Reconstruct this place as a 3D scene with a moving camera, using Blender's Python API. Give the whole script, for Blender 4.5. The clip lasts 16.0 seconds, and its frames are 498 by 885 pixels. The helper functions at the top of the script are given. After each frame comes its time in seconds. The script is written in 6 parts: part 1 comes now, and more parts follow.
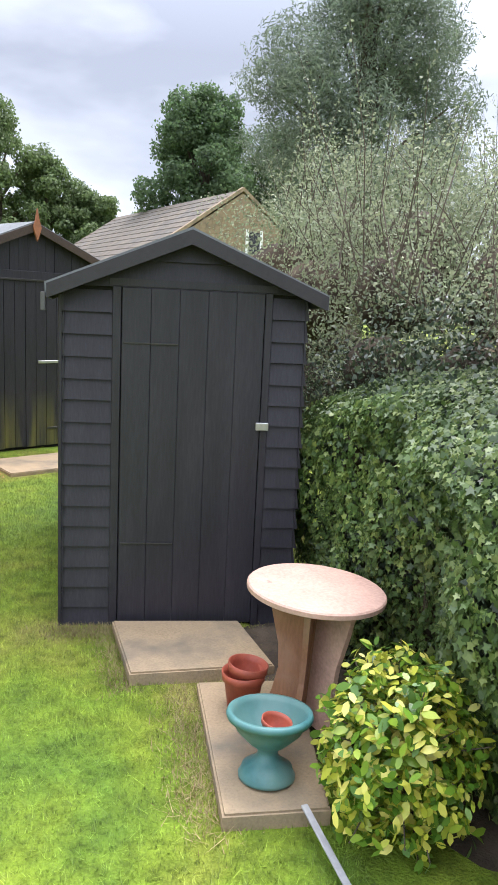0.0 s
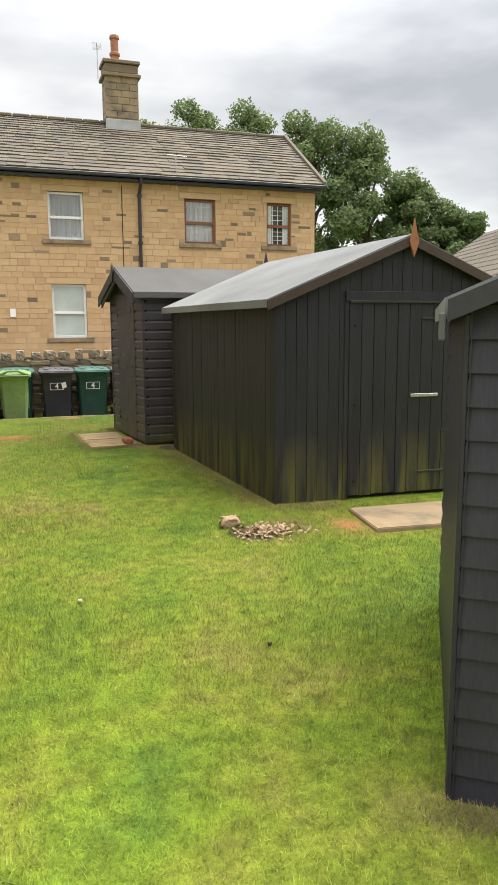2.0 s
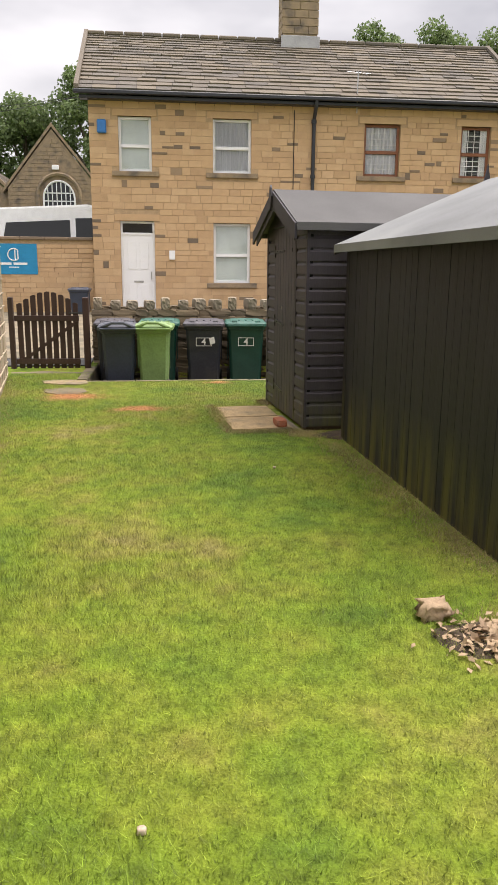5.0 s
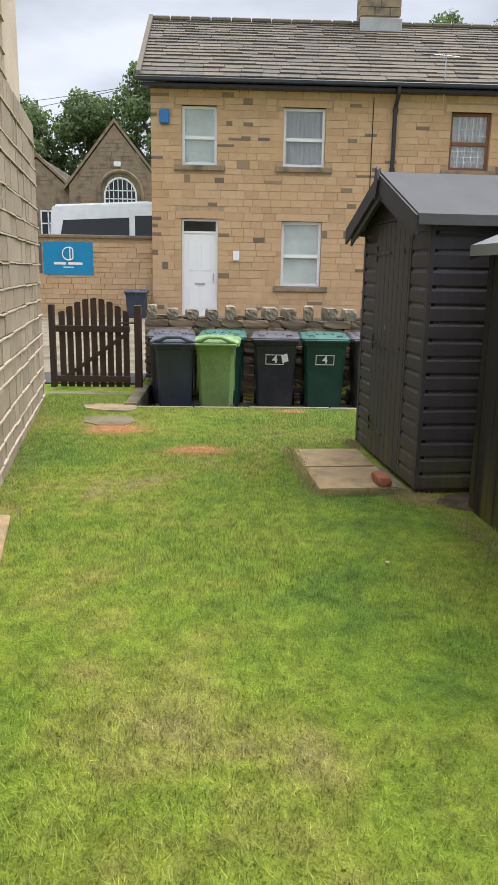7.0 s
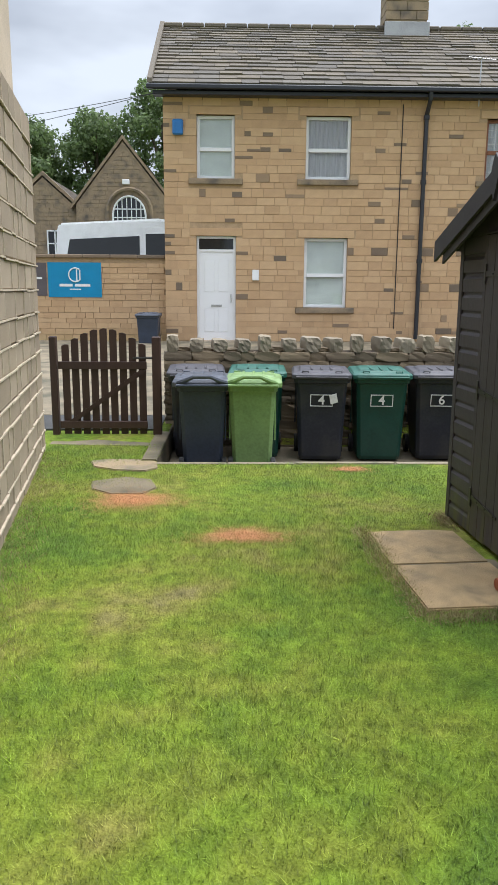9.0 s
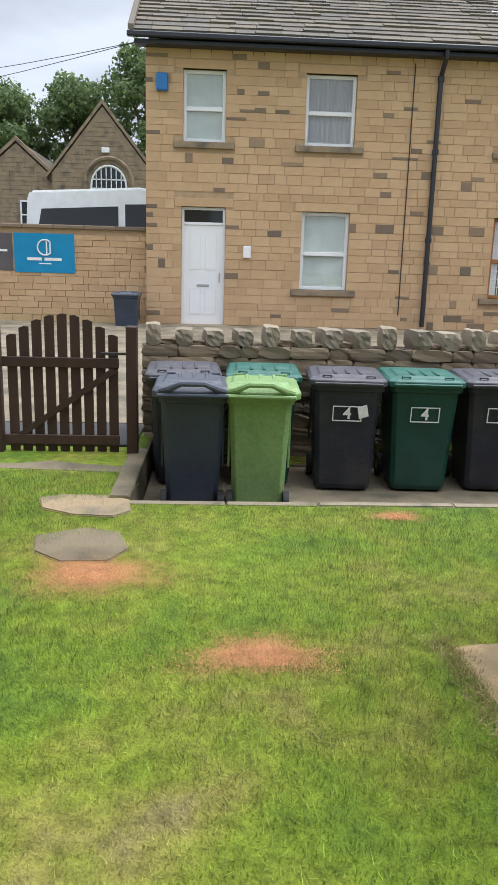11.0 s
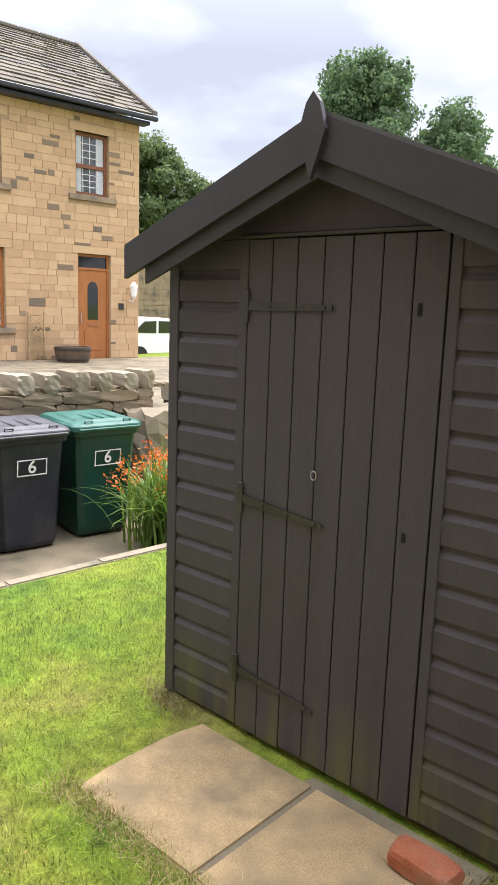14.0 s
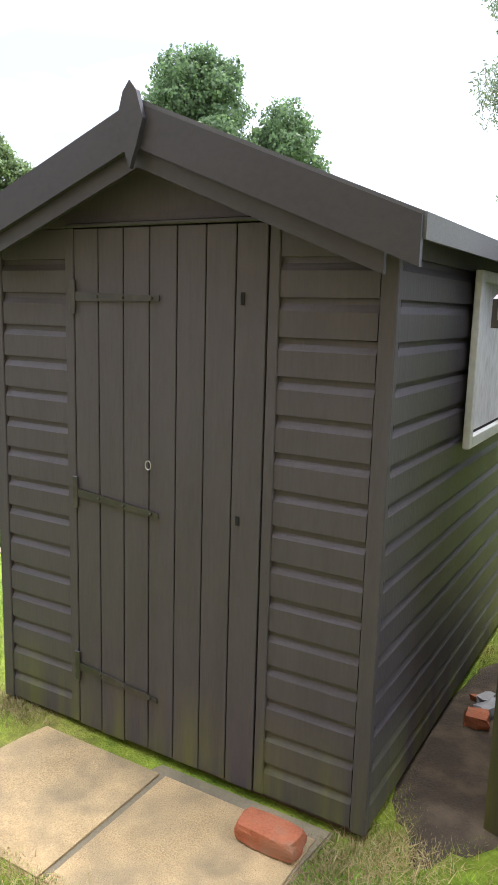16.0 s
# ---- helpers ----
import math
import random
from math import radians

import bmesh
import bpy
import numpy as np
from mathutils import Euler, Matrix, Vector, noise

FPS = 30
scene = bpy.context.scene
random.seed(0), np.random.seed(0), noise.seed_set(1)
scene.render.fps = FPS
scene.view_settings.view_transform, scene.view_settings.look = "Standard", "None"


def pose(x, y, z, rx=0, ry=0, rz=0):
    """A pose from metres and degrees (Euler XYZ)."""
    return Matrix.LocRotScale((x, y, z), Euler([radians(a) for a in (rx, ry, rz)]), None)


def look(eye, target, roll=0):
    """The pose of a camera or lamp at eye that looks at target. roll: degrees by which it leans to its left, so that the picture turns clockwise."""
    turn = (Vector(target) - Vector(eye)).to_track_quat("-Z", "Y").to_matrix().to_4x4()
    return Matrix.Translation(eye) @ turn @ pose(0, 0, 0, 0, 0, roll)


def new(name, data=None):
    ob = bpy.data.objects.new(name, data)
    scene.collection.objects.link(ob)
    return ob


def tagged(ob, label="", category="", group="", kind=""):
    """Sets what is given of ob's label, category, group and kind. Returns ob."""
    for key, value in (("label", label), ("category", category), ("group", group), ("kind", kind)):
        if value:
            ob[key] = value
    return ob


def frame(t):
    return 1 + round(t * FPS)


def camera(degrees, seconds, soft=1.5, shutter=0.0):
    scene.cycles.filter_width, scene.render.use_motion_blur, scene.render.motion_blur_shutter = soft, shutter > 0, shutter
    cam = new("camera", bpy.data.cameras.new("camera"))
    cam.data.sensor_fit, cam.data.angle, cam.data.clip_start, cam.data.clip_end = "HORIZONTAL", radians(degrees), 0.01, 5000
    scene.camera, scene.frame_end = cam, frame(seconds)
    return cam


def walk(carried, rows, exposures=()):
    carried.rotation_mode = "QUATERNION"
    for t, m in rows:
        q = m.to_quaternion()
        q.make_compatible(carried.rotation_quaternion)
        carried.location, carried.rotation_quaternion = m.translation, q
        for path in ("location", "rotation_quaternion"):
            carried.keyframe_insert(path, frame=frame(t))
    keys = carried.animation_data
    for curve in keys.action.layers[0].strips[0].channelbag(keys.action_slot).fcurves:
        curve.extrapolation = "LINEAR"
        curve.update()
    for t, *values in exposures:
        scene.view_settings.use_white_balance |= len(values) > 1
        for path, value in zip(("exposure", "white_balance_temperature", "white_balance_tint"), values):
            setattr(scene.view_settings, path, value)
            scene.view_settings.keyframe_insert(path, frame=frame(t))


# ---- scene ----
cam = camera(37.1, 16.0)
EXPOSURES = [(0, 0.92, 6150, 15), (1.5, 0.78, 6900, 12), (2.5, 0.60, 7100, 9), (3.5, 0.52, 7150, 10), (5, 0.55, 7050, 17), (8, 0.38, 6100, 10), (11, 0.38, 6100, 11), (12.5, 0.66, 6350, 13),
             (14, 1.12, 6350, 15), (16, 1.6, 6200, 12)]
PATH = [
    (0, (0.215, -0.102, 1.483), (1.645, 1.251, 1.136), 2.7),
    (0.5, (0.408, 0.113, 1.468), (1.638, 1.655, 1.135), 2.2),
    (1, (0.555, 0.409, 1.483), (1.586, 2.09, 1.151), 0.5),
    (1.5, (0.662, 0.73, 1.448), (1.496, 2.519, 1.127), -0.0),
    (2, (0.749, 1.007, 1.494), (1.393, 2.874, 1.183), -0.3),
    (2.5, (0.787, 1.34, 1.48), (1.358, 3.23, 1.162), -0.2),
    (3, (0.891, 1.688, 1.46), (1.408, 3.591, 1.129), -0.3),
    (3.5, (1.038, 2.065, 1.476), (1.442, 3.993, 1.13), 0.2),
    (4, (1.105, 2.46, 1.459), (1.449, 4.394, 1.084), 0.6),
    (4.5, (1.167, 2.905, 1.455), (1.477, 4.835, 1.033), -0.1),
    (5, (1.251, 3.38, 1.476), (1.469, 5.316, 1.027), 0.4),
    (7.5, (1.133, 5.582, 1.536), (1.182, 7.531, 1.087), 1.0),
    (8, (1.072, 5.982, 1.555), (1.098, 7.934, 1.123), 1.1),
    (8.5, (0.969, 6.37, 1.583), (1.012, 8.33, 1.183), 0.5),
    (11, (0.733, 8.643, 1.551), (0.836, 10.587, 1.097), 1.6),
    (11.5, (0.741, 8.98, 1.558), (1.069, 10.901, 1.107), 1.0),
    (12, (0.723, 9.201, 1.627), (1.337, 11.062, 1.224), 0.8),
    (12.5, (0.625, 9.339, 1.646), (1.537, 11.079, 1.273), -0.4),
    (13, (0.586, 9.379, 1.674), (1.721, 10.99, 1.332), -0.1),
    (13.5, (0.592, 9.376, 1.675), (1.842, 10.901, 1.339), 1.0),
    (14, (0.594, 9.384, 1.673), (1.932, 10.827, 1.316), 1.9),
    (14.5, (0.594, 9.376, 1.67), (2.021, 10.727, 1.301), 2.1),
    (15, (0.599, 9.37, 1.664), (2.092, 10.647, 1.292), 2.0),
    (15.5, (0.598, 9.356, 1.667), (2.147, 10.566, 1.294), 1.6),
    (16, (0.609, 9.329, 1.657), (2.215, 10.466, 1.3), 1.6),
]
walk(cam, [(t, look(eye, aim, roll)) for t, eye, aim, roll in PATH], EXPOSURES)

# ---- world and sun ----
world = bpy.data.worlds.new("overcast_sky")
scene.world = world
world.use_nodes = True
wn, wl = world.node_tree.nodes, world.node_tree.links
wbg = wn["Background"]
sky = wn.new("ShaderNodeTexSky")
sky.sky_type, sky.sun_disc = "NISHITA", False
sky.sun_elevation, sky.sun_rotation = radians(64), radians(77)
wtc, wmap = wn.new("ShaderNodeTexCoord"), wn.new("ShaderNodeMapping")
wmap.inputs["Scale"].default_value = (1.0, 1.0, 2.6)
wno = wn.new("ShaderNodeTexNoise")
wno.inputs["Scale"].default_value, wno.inputs["Detail"].default_value, wno.inputs["Roughness"].default_value = 2.1, 5, 0.5
wramp = wn.new("ShaderNodeValToRGB")
wramp.color_ramp.elements[0].position, wramp.color_ramp.elements[0].color = 0.36, (3.3, 3.5, 3.9, 1)
wramp.color_ramp.elements[1].position, wramp.color_ramp.elements[1].color = 0.62, (7.2, 7.5, 7.9, 1)
wmix = wn.new("ShaderNodeMix")
wmix.data_type = "RGBA"
wmix.inputs["Factor"].default_value = 0.88
wl.new(wtc.outputs["Generated"], wmap.inputs["Vector"])
wl.new(wmap.outputs["Vector"], wno.inputs["Vector"])
wl.new(wno.outputs["Fac"], wramp.inputs["Fac"])
wl.new(sky.outputs["Color"], wmix.inputs["A"])
wl.new(wramp.outputs["Color"], wmix.inputs["B"])
wsep, wgrad, wmul = wn.new("ShaderNodeSeparateXYZ"), wn.new("ShaderNodeMapRange"), wn.new("ShaderNodeVectorMath")
wgrad.inputs["From Min"].default_value, wgrad.inputs["From Max"].default_value = 0.3, 0.95
wgrad.inputs["To Min"].default_value, wgrad.inputs["To Max"].default_value = 1.0, 3.7
wmul.operation = "SCALE"
wl.new(wtc.outputs["Generated"], wsep.inputs[0])
wl.new(wsep.outputs["Z"], wgrad.inputs["Value"])
wl.new(wmix.outputs["Result"], wmul.inputs[0])
wl.new(wgrad.outputs["Result"], wmul.inputs["Scale"])
wl.new(wmul.outputs["Vector"], wbg.inputs["Color"])
wbg.inputs["Strength"].default_value = 0.10
sun = new("sun", bpy.data.lights.new("sun", "SUN"))
sun.data.energy, sun.data.angle, sun.data.color = 2.6, radians(50), (1.0, 0.95, 0.87)
sun.matrix_world = look((0, 0, 30), (-0.42, -0.1, 30 - 0.9))


# ---- materials ----
def mat(name, base, rough=0.7, dark=None, light=None, scale=3.0, fine=40.0, amount=0.5, bump=0.2, metal=0.0, island=0.0, rnd=0.0, spec=0.4,
        stretch=(1, 1, 1), stain=None, stain_scale=0.8, stain_cut=0.6, stain_soft=0.12, glow=0.0):
    """A surface with large and fine variation, optional stains, and a shift from piece to piece."""
    m = bpy.data.materials.new(name)
    m.use_nodes = True
    n, l = m.node_tree.nodes, m.node_tree.links
    b = n["Principled BSDF"]
    dark = dark or tuple(c * 0.7 for c in base)
    light = light or tuple(min(1, c * 1.25) for c in base)
    tc, mp = n.new("ShaderNodeTexCoord"), n.new("ShaderNodeMapping")
    mp.inputs["Scale"].default_value = stretch
    l.new(tc.outputs["Object"], mp.inputs["Vector"])
    n1, n2 = n.new("ShaderNodeTexNoise"), n.new("ShaderNodeTexNoise")
    n1.inputs["Scale"].default_value, n1.inputs["Detail"].default_value = scale, 4
    n2.inputs["Scale"].default_value, n2.inputs["Detail"].default_value = fine, 5
    for t in (n1, n2):
        l.new(mp.outputs["Vector"], t.inputs["Vector"])
    add = n.new("ShaderNodeMath")
    add.operation = "MULTIPLY_ADD"
    add.inputs[1].default_value = 0.5
    half = n.new("ShaderNodeMath")
    half.operation = "MULTIPLY"
    half.inputs[1].default_value = 0.5
    l.new(n2.outputs["Fac"], half.inputs[0])
    l.new(n1.outputs["Fac"], add.inputs[0])
    l.new(half.outputs[0], add.inputs[2])
    ramp = n.new("ShaderNodeValToRGB")
    e = ramp.color_ramp.elements
    e[0].position, e[1].position = 0.5 - 0.22 / max(amount, 0.05) * 0.5, 0.5 + 0.22 / max(amount, 0.05) * 0.5
    e[0].color, e[1].color = (*dark, 1), (*light, 1)
    mid = e.new(0.5)
    mid.color = (*base, 1)
    l.new(add.outputs[0], ramp.inputs["Fac"])
    col = ramp.outputs["Color"]
    if stain:
        n3, r3, mx = n.new("ShaderNodeTexNoise"), n.new("ShaderNodeValToRGB"), n.new("ShaderNodeMix")
        n3.inputs["Scale"].default_value, n3.inputs["Detail"].default_value = stain_scale, 6
        l.new(tc.outputs["Object"], n3.inputs["Vector"])
        r3.color_ramp.elements[0].position, r3.color_ramp.elements[1].position = stain_cut - stain_soft, stain_cut + stain_soft
        l.new(n3.outputs["Fac"], r3.inputs["Fac"])
        mx.data_type = "RGBA"
        l.new(r3.outputs["Color"], mx.inputs["Factor"])
        l.new(col, mx.inputs["A"])
        mx.inputs["B"].default_value = (*stain, 1)
        col = mx.outputs["Result"]
    if island or rnd:
        src = n.new("ShaderNodeNewGeometry").outputs["Random Per Island"] if island else n.new("ShaderNodeObjectInfo").outputs["Random"]
        mr, hs = n.new("ShaderNodeMapRange"), n.new("ShaderNodeHueSaturation")
        k = island or rnd
        mr.inputs["To Min"].default_value, mr.inputs["To Max"].default_value = 1 - k, 1 + k
        l.new(src, mr.inputs["Value"])
        l.new(mr.outputs["Result"], hs.inputs["Value"])
        l.new(col, hs.inputs["Color"])
        col = hs.outputs["Color"]
    l.new(col, b.inputs["Base Color"])
    b.inputs["Roughness"].default_value, b.inputs["Metallic"].default_value = rough, metal
    b.inputs["Specular IOR Level"].default_value = spec
    if bump:
        bp = n.new("ShaderNodeBump")
        bp.inputs["Strength"].default_value, bp.inputs["Distance"].default_value = bump, 0.01
        l.new(add.outputs[0], bp.inputs["Height"])
        l.new(bp.outputs["Normal"], b.inputs["Normal"])
    return m


def stone_choice(name, colours, rough=0.85):
    """Stones that differ from one to the next, by the object and by the loose piece."""
    m = mat(name, colours[1], rough, scale=5, fine=60, bump=0.5)
    n, l = m.node_tree.nodes, m.node_tree.links
    b = n["Principled BSDF"]
    col = b.inputs["Base Color"].links[0].from_socket
    info, geo, ad, fr = n.new("ShaderNodeObjectInfo"), n.new("ShaderNodeNewGeometry"), n.new("ShaderNodeMath"), n.new("ShaderNodeMath")
    ad.operation, fr.operation = "ADD", "FRACT"
    l.new(info.outputs["Random"], ad.inputs[0])
    l.new(geo.outputs["Random Per Island"], ad.inputs[1])
    l.new(ad.outputs[0], fr.inputs[0])
    ramp = n.new("ShaderNodeValToRGB")
    ramp.color_ramp.interpolation = "LINEAR"
    e = ramp.color_ramp.elements
    e[0].position, e[0].color = 0.0, (*colours[0], 1)
    e[1].position, e[1].color = 1.0, (*colours[-1], 1)
    for i, c in enumerate(colours[1:-1]):
        k = e.new((i + 1) / (len(colours) - 1))
        k.color = (*c, 1)
    l.new(fr.outputs[0], ramp.inputs["Fac"])
    mx = n.new("ShaderNodeMix")
    mx.data_type, mx.blend_type = "RGBA", "MIX"
    mx.inputs["Factor"].default_value = 0.62
    l.new(col, mx.inputs["A"])
    l.new(ramp.outputs["Color"], mx.inputs["B"])
    l.new(mx.outputs["Result"], b.inputs["Base Color"])
    return m


def lawn_material(name, blades):
    m = bpy.data.materials.new(name)
    m.use_nodes = True
    n, l = m.node_tree.nodes, m.node_tree.links
    b = n["Principled BSDF"]
    tc = n.new("ShaderNodeTexCoord")
    big, med, fin = (n.new("ShaderNodeTexNoise") for _ in range(3))
    for t, sc, de in ((big, 0.75, 4), (med, 3.2, 5), (fin, 90, 3)):
        t.inputs["Scale"].default_value, t.inputs["Detail"].default_value = sc, de
        l.new(tc.outputs["Object"], t.inputs["Vector"])
    a1 = n.new("ShaderNodeMath")
    a1.operation = "MULTIPLY_ADD"
    a1.inputs[1].default_value = 0.62
    h1 = n.new("ShaderNodeMath")
    h1.operation = "MULTIPLY"
    h1.inputs[1].default_value = 0.38
    l.new(med.outputs["Fac"], h1.inputs[0])
    l.new(big.outputs["Fac"], a1.inputs[0])
    l.new(h1.outputs[0], a1.inputs[2])
    ramp = n.new("ShaderNodeValToRGB")
    e = ramp.color_ramp.elements
    e[0].position, e[0].color = 0.36, (0.115, 0.20, 0.02, 1)
    e[1].position, e[1].color = 0.70, (0.29, 0.245, 0.11, 1)
    for p, c in ((0.47, (0.18, 0.26, 0.022)), (0.55, (0.225, 0.27, 0.032)), (0.62, (0.275, 0.265, 0.06))):
        k = e.new(p)
        k.color = (*c, 1)
    l.new(a1.outputs[0], ramp.inputs["Fac"])
    hs, mr = n.new("ShaderNodeHueSaturation"), n.new("ShaderNodeMapRange")
    mr.inputs["To Min"].default_value, mr.inputs["To Max"].default_value = (0.48, 1.42) if blades else (0.5, 1.05)
    if blades:
        l.new(n.new("ShaderNodeNewGeometry").outputs["Random Per Island"], mr.inputs["Value"])
    else:
        l.new(fin.outputs["Fac"], mr.inputs["Value"])
    tuft, tmap, tmul = n.new("ShaderNodeTexNoise"), n.new("ShaderNodeMapRange"), n.new("ShaderNodeMath")
    tuft.inputs["Scale"].default_value, tuft.inputs["Detail"].default_value, tuft.inputs["Roughness"].default_value = 11, 5, 0.75
    l.new(tc.outputs["Object"], tuft.inputs["Vector"])
    tmap.inputs["From Min"].default_value, tmap.inputs["From Max"].default_value = 0.34, 0.66
    tmap.inputs["To Min"].default_value, tmap.inputs["To Max"].default_value = 0.66, 1.42
    tmul.operation = "MULTIPLY"
    l.new(tuft.outputs["Fac"], tmap.inputs["Value"])
    l.new(mr.outputs["Result"], tmul.inputs[0])
    l.new(tmap.outputs["Result"], tmul.inputs[1])
    l.new(tmul.outputs[0], hs.inputs["Value"])
    l.new(ramp.outputs["Color"], hs.inputs["Color"])
    l.new(hs.outputs["Color"], b.inputs["Base Color"])
    b.inputs["Roughness"].default_value = 0.55 if blades else 0.9
    b.inputs["Specular IOR Level"].default_value = 0.25
    if blades:
        up = n.new("ShaderNodeCombineXYZ")
        up.inputs["Z"].default_value = 1.0
        geo, blend = n.new("ShaderNodeNewGeometry"), n.new("ShaderNodeMix")
        blend.data_type = "VECTOR"
        blend.inputs["Factor"].default_value = 0.5
        l.new(geo.outputs["Normal"], blend.inputs["A"])
        l.new(up.outputs[0], blend.inputs["B"])
        l.new(blend.outputs["Result"], b.inputs["Normal"])
    else:
        bp = n.new("ShaderNodeBump")
        bp.inputs["Strength"].default_value, bp.inputs["Distance"].default_value = 0.6, 0.02
        l.new(fin.outputs["Fac"], bp.inputs["Height"])
        l.new(bp.outputs["Normal"], b.inputs["Normal"])
    return m


def leaf_material(name, colours, rough=0.45, light_through=0.25, low=0.6, high=1.35):
    m = bpy.data.materials.new(name)
    m.use_nodes = True
    n, l = m.node_tree.nodes, m.node_tree.links
    b = n["Principled BSDF"]
    ramp = n.new("ShaderNodeValToRGB")
    e = ramp.color_ramp.elements
    e[0].color, e[1].color = (*colours[0], 1), (*colours[-1], 1)
    for i, c in enumerate(colours[1:-1]):
        k = e.new((i + 1) / (len(colours) - 1))
        k.color = (*c, 1)
    geo = n.new("ShaderNodeNewGeometry")
    tc, no = n.new("ShaderNodeTexCoord"), n.new("ShaderNodeTexNoise")
    no.inputs["Scale"].default_value = 1.3
    l.new(tc.outputs["Object"], no.inputs["Vector"])
    l.new(geo.outputs["Random Per Island"], ramp.inputs["Fac"])
    hs, mr = n.new("ShaderNodeHueSaturation"), n.new("ShaderNodeMapRange")
    mr.inputs["From Min"].default_value, mr.inputs["From Max"].default_value = 0.3, 0.7
    mr.inputs["To Min"].default_value, mr.inputs["To Max"].default_value = low, high
    l.new(no.outputs["Fac"], mr.inputs["Value"])
    l.new(mr.outputs["Result"], hs.inputs["Value"])
    l.new(ramp.outputs["Color"], hs.inputs["Color"])
    l.new(hs.outputs["Color"], b.inputs["Base Color"])
    b.inputs["Roughness"].default_value = rough
    tr, ms = n.new("ShaderNodeBsdfTranslucent"), n.new("ShaderNodeMixShader")
    l.new(hs.outputs["Color"], tr.inputs["Color"])
    ms.inputs["Fac"].default_value = light_through
    l.new(b.outputs["BSDF"], ms.inputs[1])
    l.new(tr.outputs["BSDF"], ms.inputs[2])
    l.new(ms.outputs["Shader"], n["Material Output"].inputs["Surface"])
    return m


def glass_material(name, tint=(0.8, 0.85, 0.88), rough=0.02):
    m = bpy.data.materials.new(name)
    m.use_nodes = True
    b = m.node_tree.nodes["Principled BSDF"]
    b.inputs["Base Color"].default_value = (*tint, 1)
    b.inputs["Roughness"].default_value = rough
    b.inputs["Transmission Weight"].default_value = 1.0
    b.inputs["IOR"].default_value = 1.45
    return m


def algae_paint(name, base, algae, top, height, grain=0.8):
    """Dark paint on boards with green growth that climbs from the foot in an uneven, streaky line."""
    m = mat(name, base, 0.55, scale=2.5, fine=30, bump=0.25, stretch=(4, 4, 0.5), amount=grain, spec=0.35)
    n, l = m.node_tree.nodes, m.node_tree.links
    b = n["Principled BSDF"]
    col = b.inputs["Base Color"].links[0].from_socket
    tc, sep, no, mp = n.new("ShaderNodeTexCoord"), n.new("ShaderNodeSeparateXYZ"), n.new("ShaderNodeTexNoise"), n.new("ShaderNodeMapping")
    mp.inputs["Scale"].default_value = (7, 7, 0.6)
    l.new(tc.outputs["Object"], sep.inputs[0])
    l.new(tc.outputs["Object"], mp.inputs["Vector"])
    l.new(mp.outputs["Vector"], no.inputs["Vector"])
    no.inputs["Scale"].default_value, no.inputs["Detail"].default_value = 1.3, 4
    mr = n.new("ShaderNodeMapRange")
    mr.inputs["From Min"].default_value, mr.inputs["From Max"].default_value = top, top - height
    l.new(sep.outputs["Z"], mr.inputs["Value"])
    mu, rp = n.new("ShaderNodeMath"), n.new("ShaderNodeMapRange")
    mu.operation = "MULTIPLY"
    rp.inputs["From Min"].default_value, rp.inputs["From Max"].default_value = 0.40, 0.62
    l.new(no.outputs["Fac"], rp.inputs["Value"])
    l.new(mr.outputs["Result"], mu.inputs[0])
    l.new(rp.outputs["Result"], mu.inputs[1])
    mx = n.new("ShaderNodeMix")
    mx.data_type = "RGBA"
    l.new(mu.outputs[0], mx.inputs["Factor"])
    l.new(col, mx.inputs["A"])
    mx.inputs["B"].default_value = (*algae, 1)
    l.new(mx.outputs["Result"], b.inputs["Base Color"])
    return m


SANDSTONE = [(0.40, 0.26, 0.145), (0.51, 0.335, 0.185), (0.53, 0.36, 0.205), (0.56, 0.385, 0.225), (0.49, 0.32, 0.175), (0.44, 0.29, 0.165)]
M = {}
M["shed_black"] = algae_paint("black_shed_paint", (0.022, 0.021, 0.026), (0.15, 0.14, 0.03), 0.62, 0.75)
M["shed_brown"] = algae_paint("brown_black_shed_paint", (0.061, 0.053, 0.062), (0.13, 0.14, 0.03), 0.32, 0.5, 0.3)
M["shed_plain"] = mat("plain_black_shed_paint", (0.026, 0.024, 0.032), 0.45, light=(0.037, 0.034, 0.043), scale=2.5, fine=30, bump=0.2, stretch=(4, 4, 0.5), amount=0.6, spec=0.4)
M["straw"] = leaf_material("dry_straw", [(0.34, 0.26, 0.13), (0.42, 0.33, 0.17), (0.28, 0.20, 0.10), (0.26, 0.26, 0.08)], 0.8, 0.1)
M["shed_edge"] = mat("worn_black_trim", (0.034, 0.031, 0.037), 0.5, light=(0.04, 0.037, 0.036), scale=6, bump=0.15, amount=0.4)
M["brown_trim"] = mat("brown_stained_trim", (0.055, 0.036, 0.026), 0.6, scale=6, stretch=(1, 1, 1))
M["felt"] = mat("grey_roofing_felt", (0.175, 0.185, 0.19), 0.95, scale=2, fine=160, bump=0.25, stain=(0.23, 0.245, 0.245), stain_cut=0.58)
M["felt_dark"] = mat("dark_roofing_felt", (0.10, 0.10, 0.10), 0.9, scale=2, fine=160, bump=0.25)
M["gap"] = mat("dark_gap", (0.008, 0.008, 0.008), 0.9, bump=0)
M["rust"] = mat("orange_brown_wood", (0.30, 0.12, 0.055), 0.6, scale=12)
M["black_iron"] = mat("painted_iron", (0.025, 0.024, 0.023), 0.4, light=(0.06, 0.05, 0.045), spec=0.5, bump=0.15)
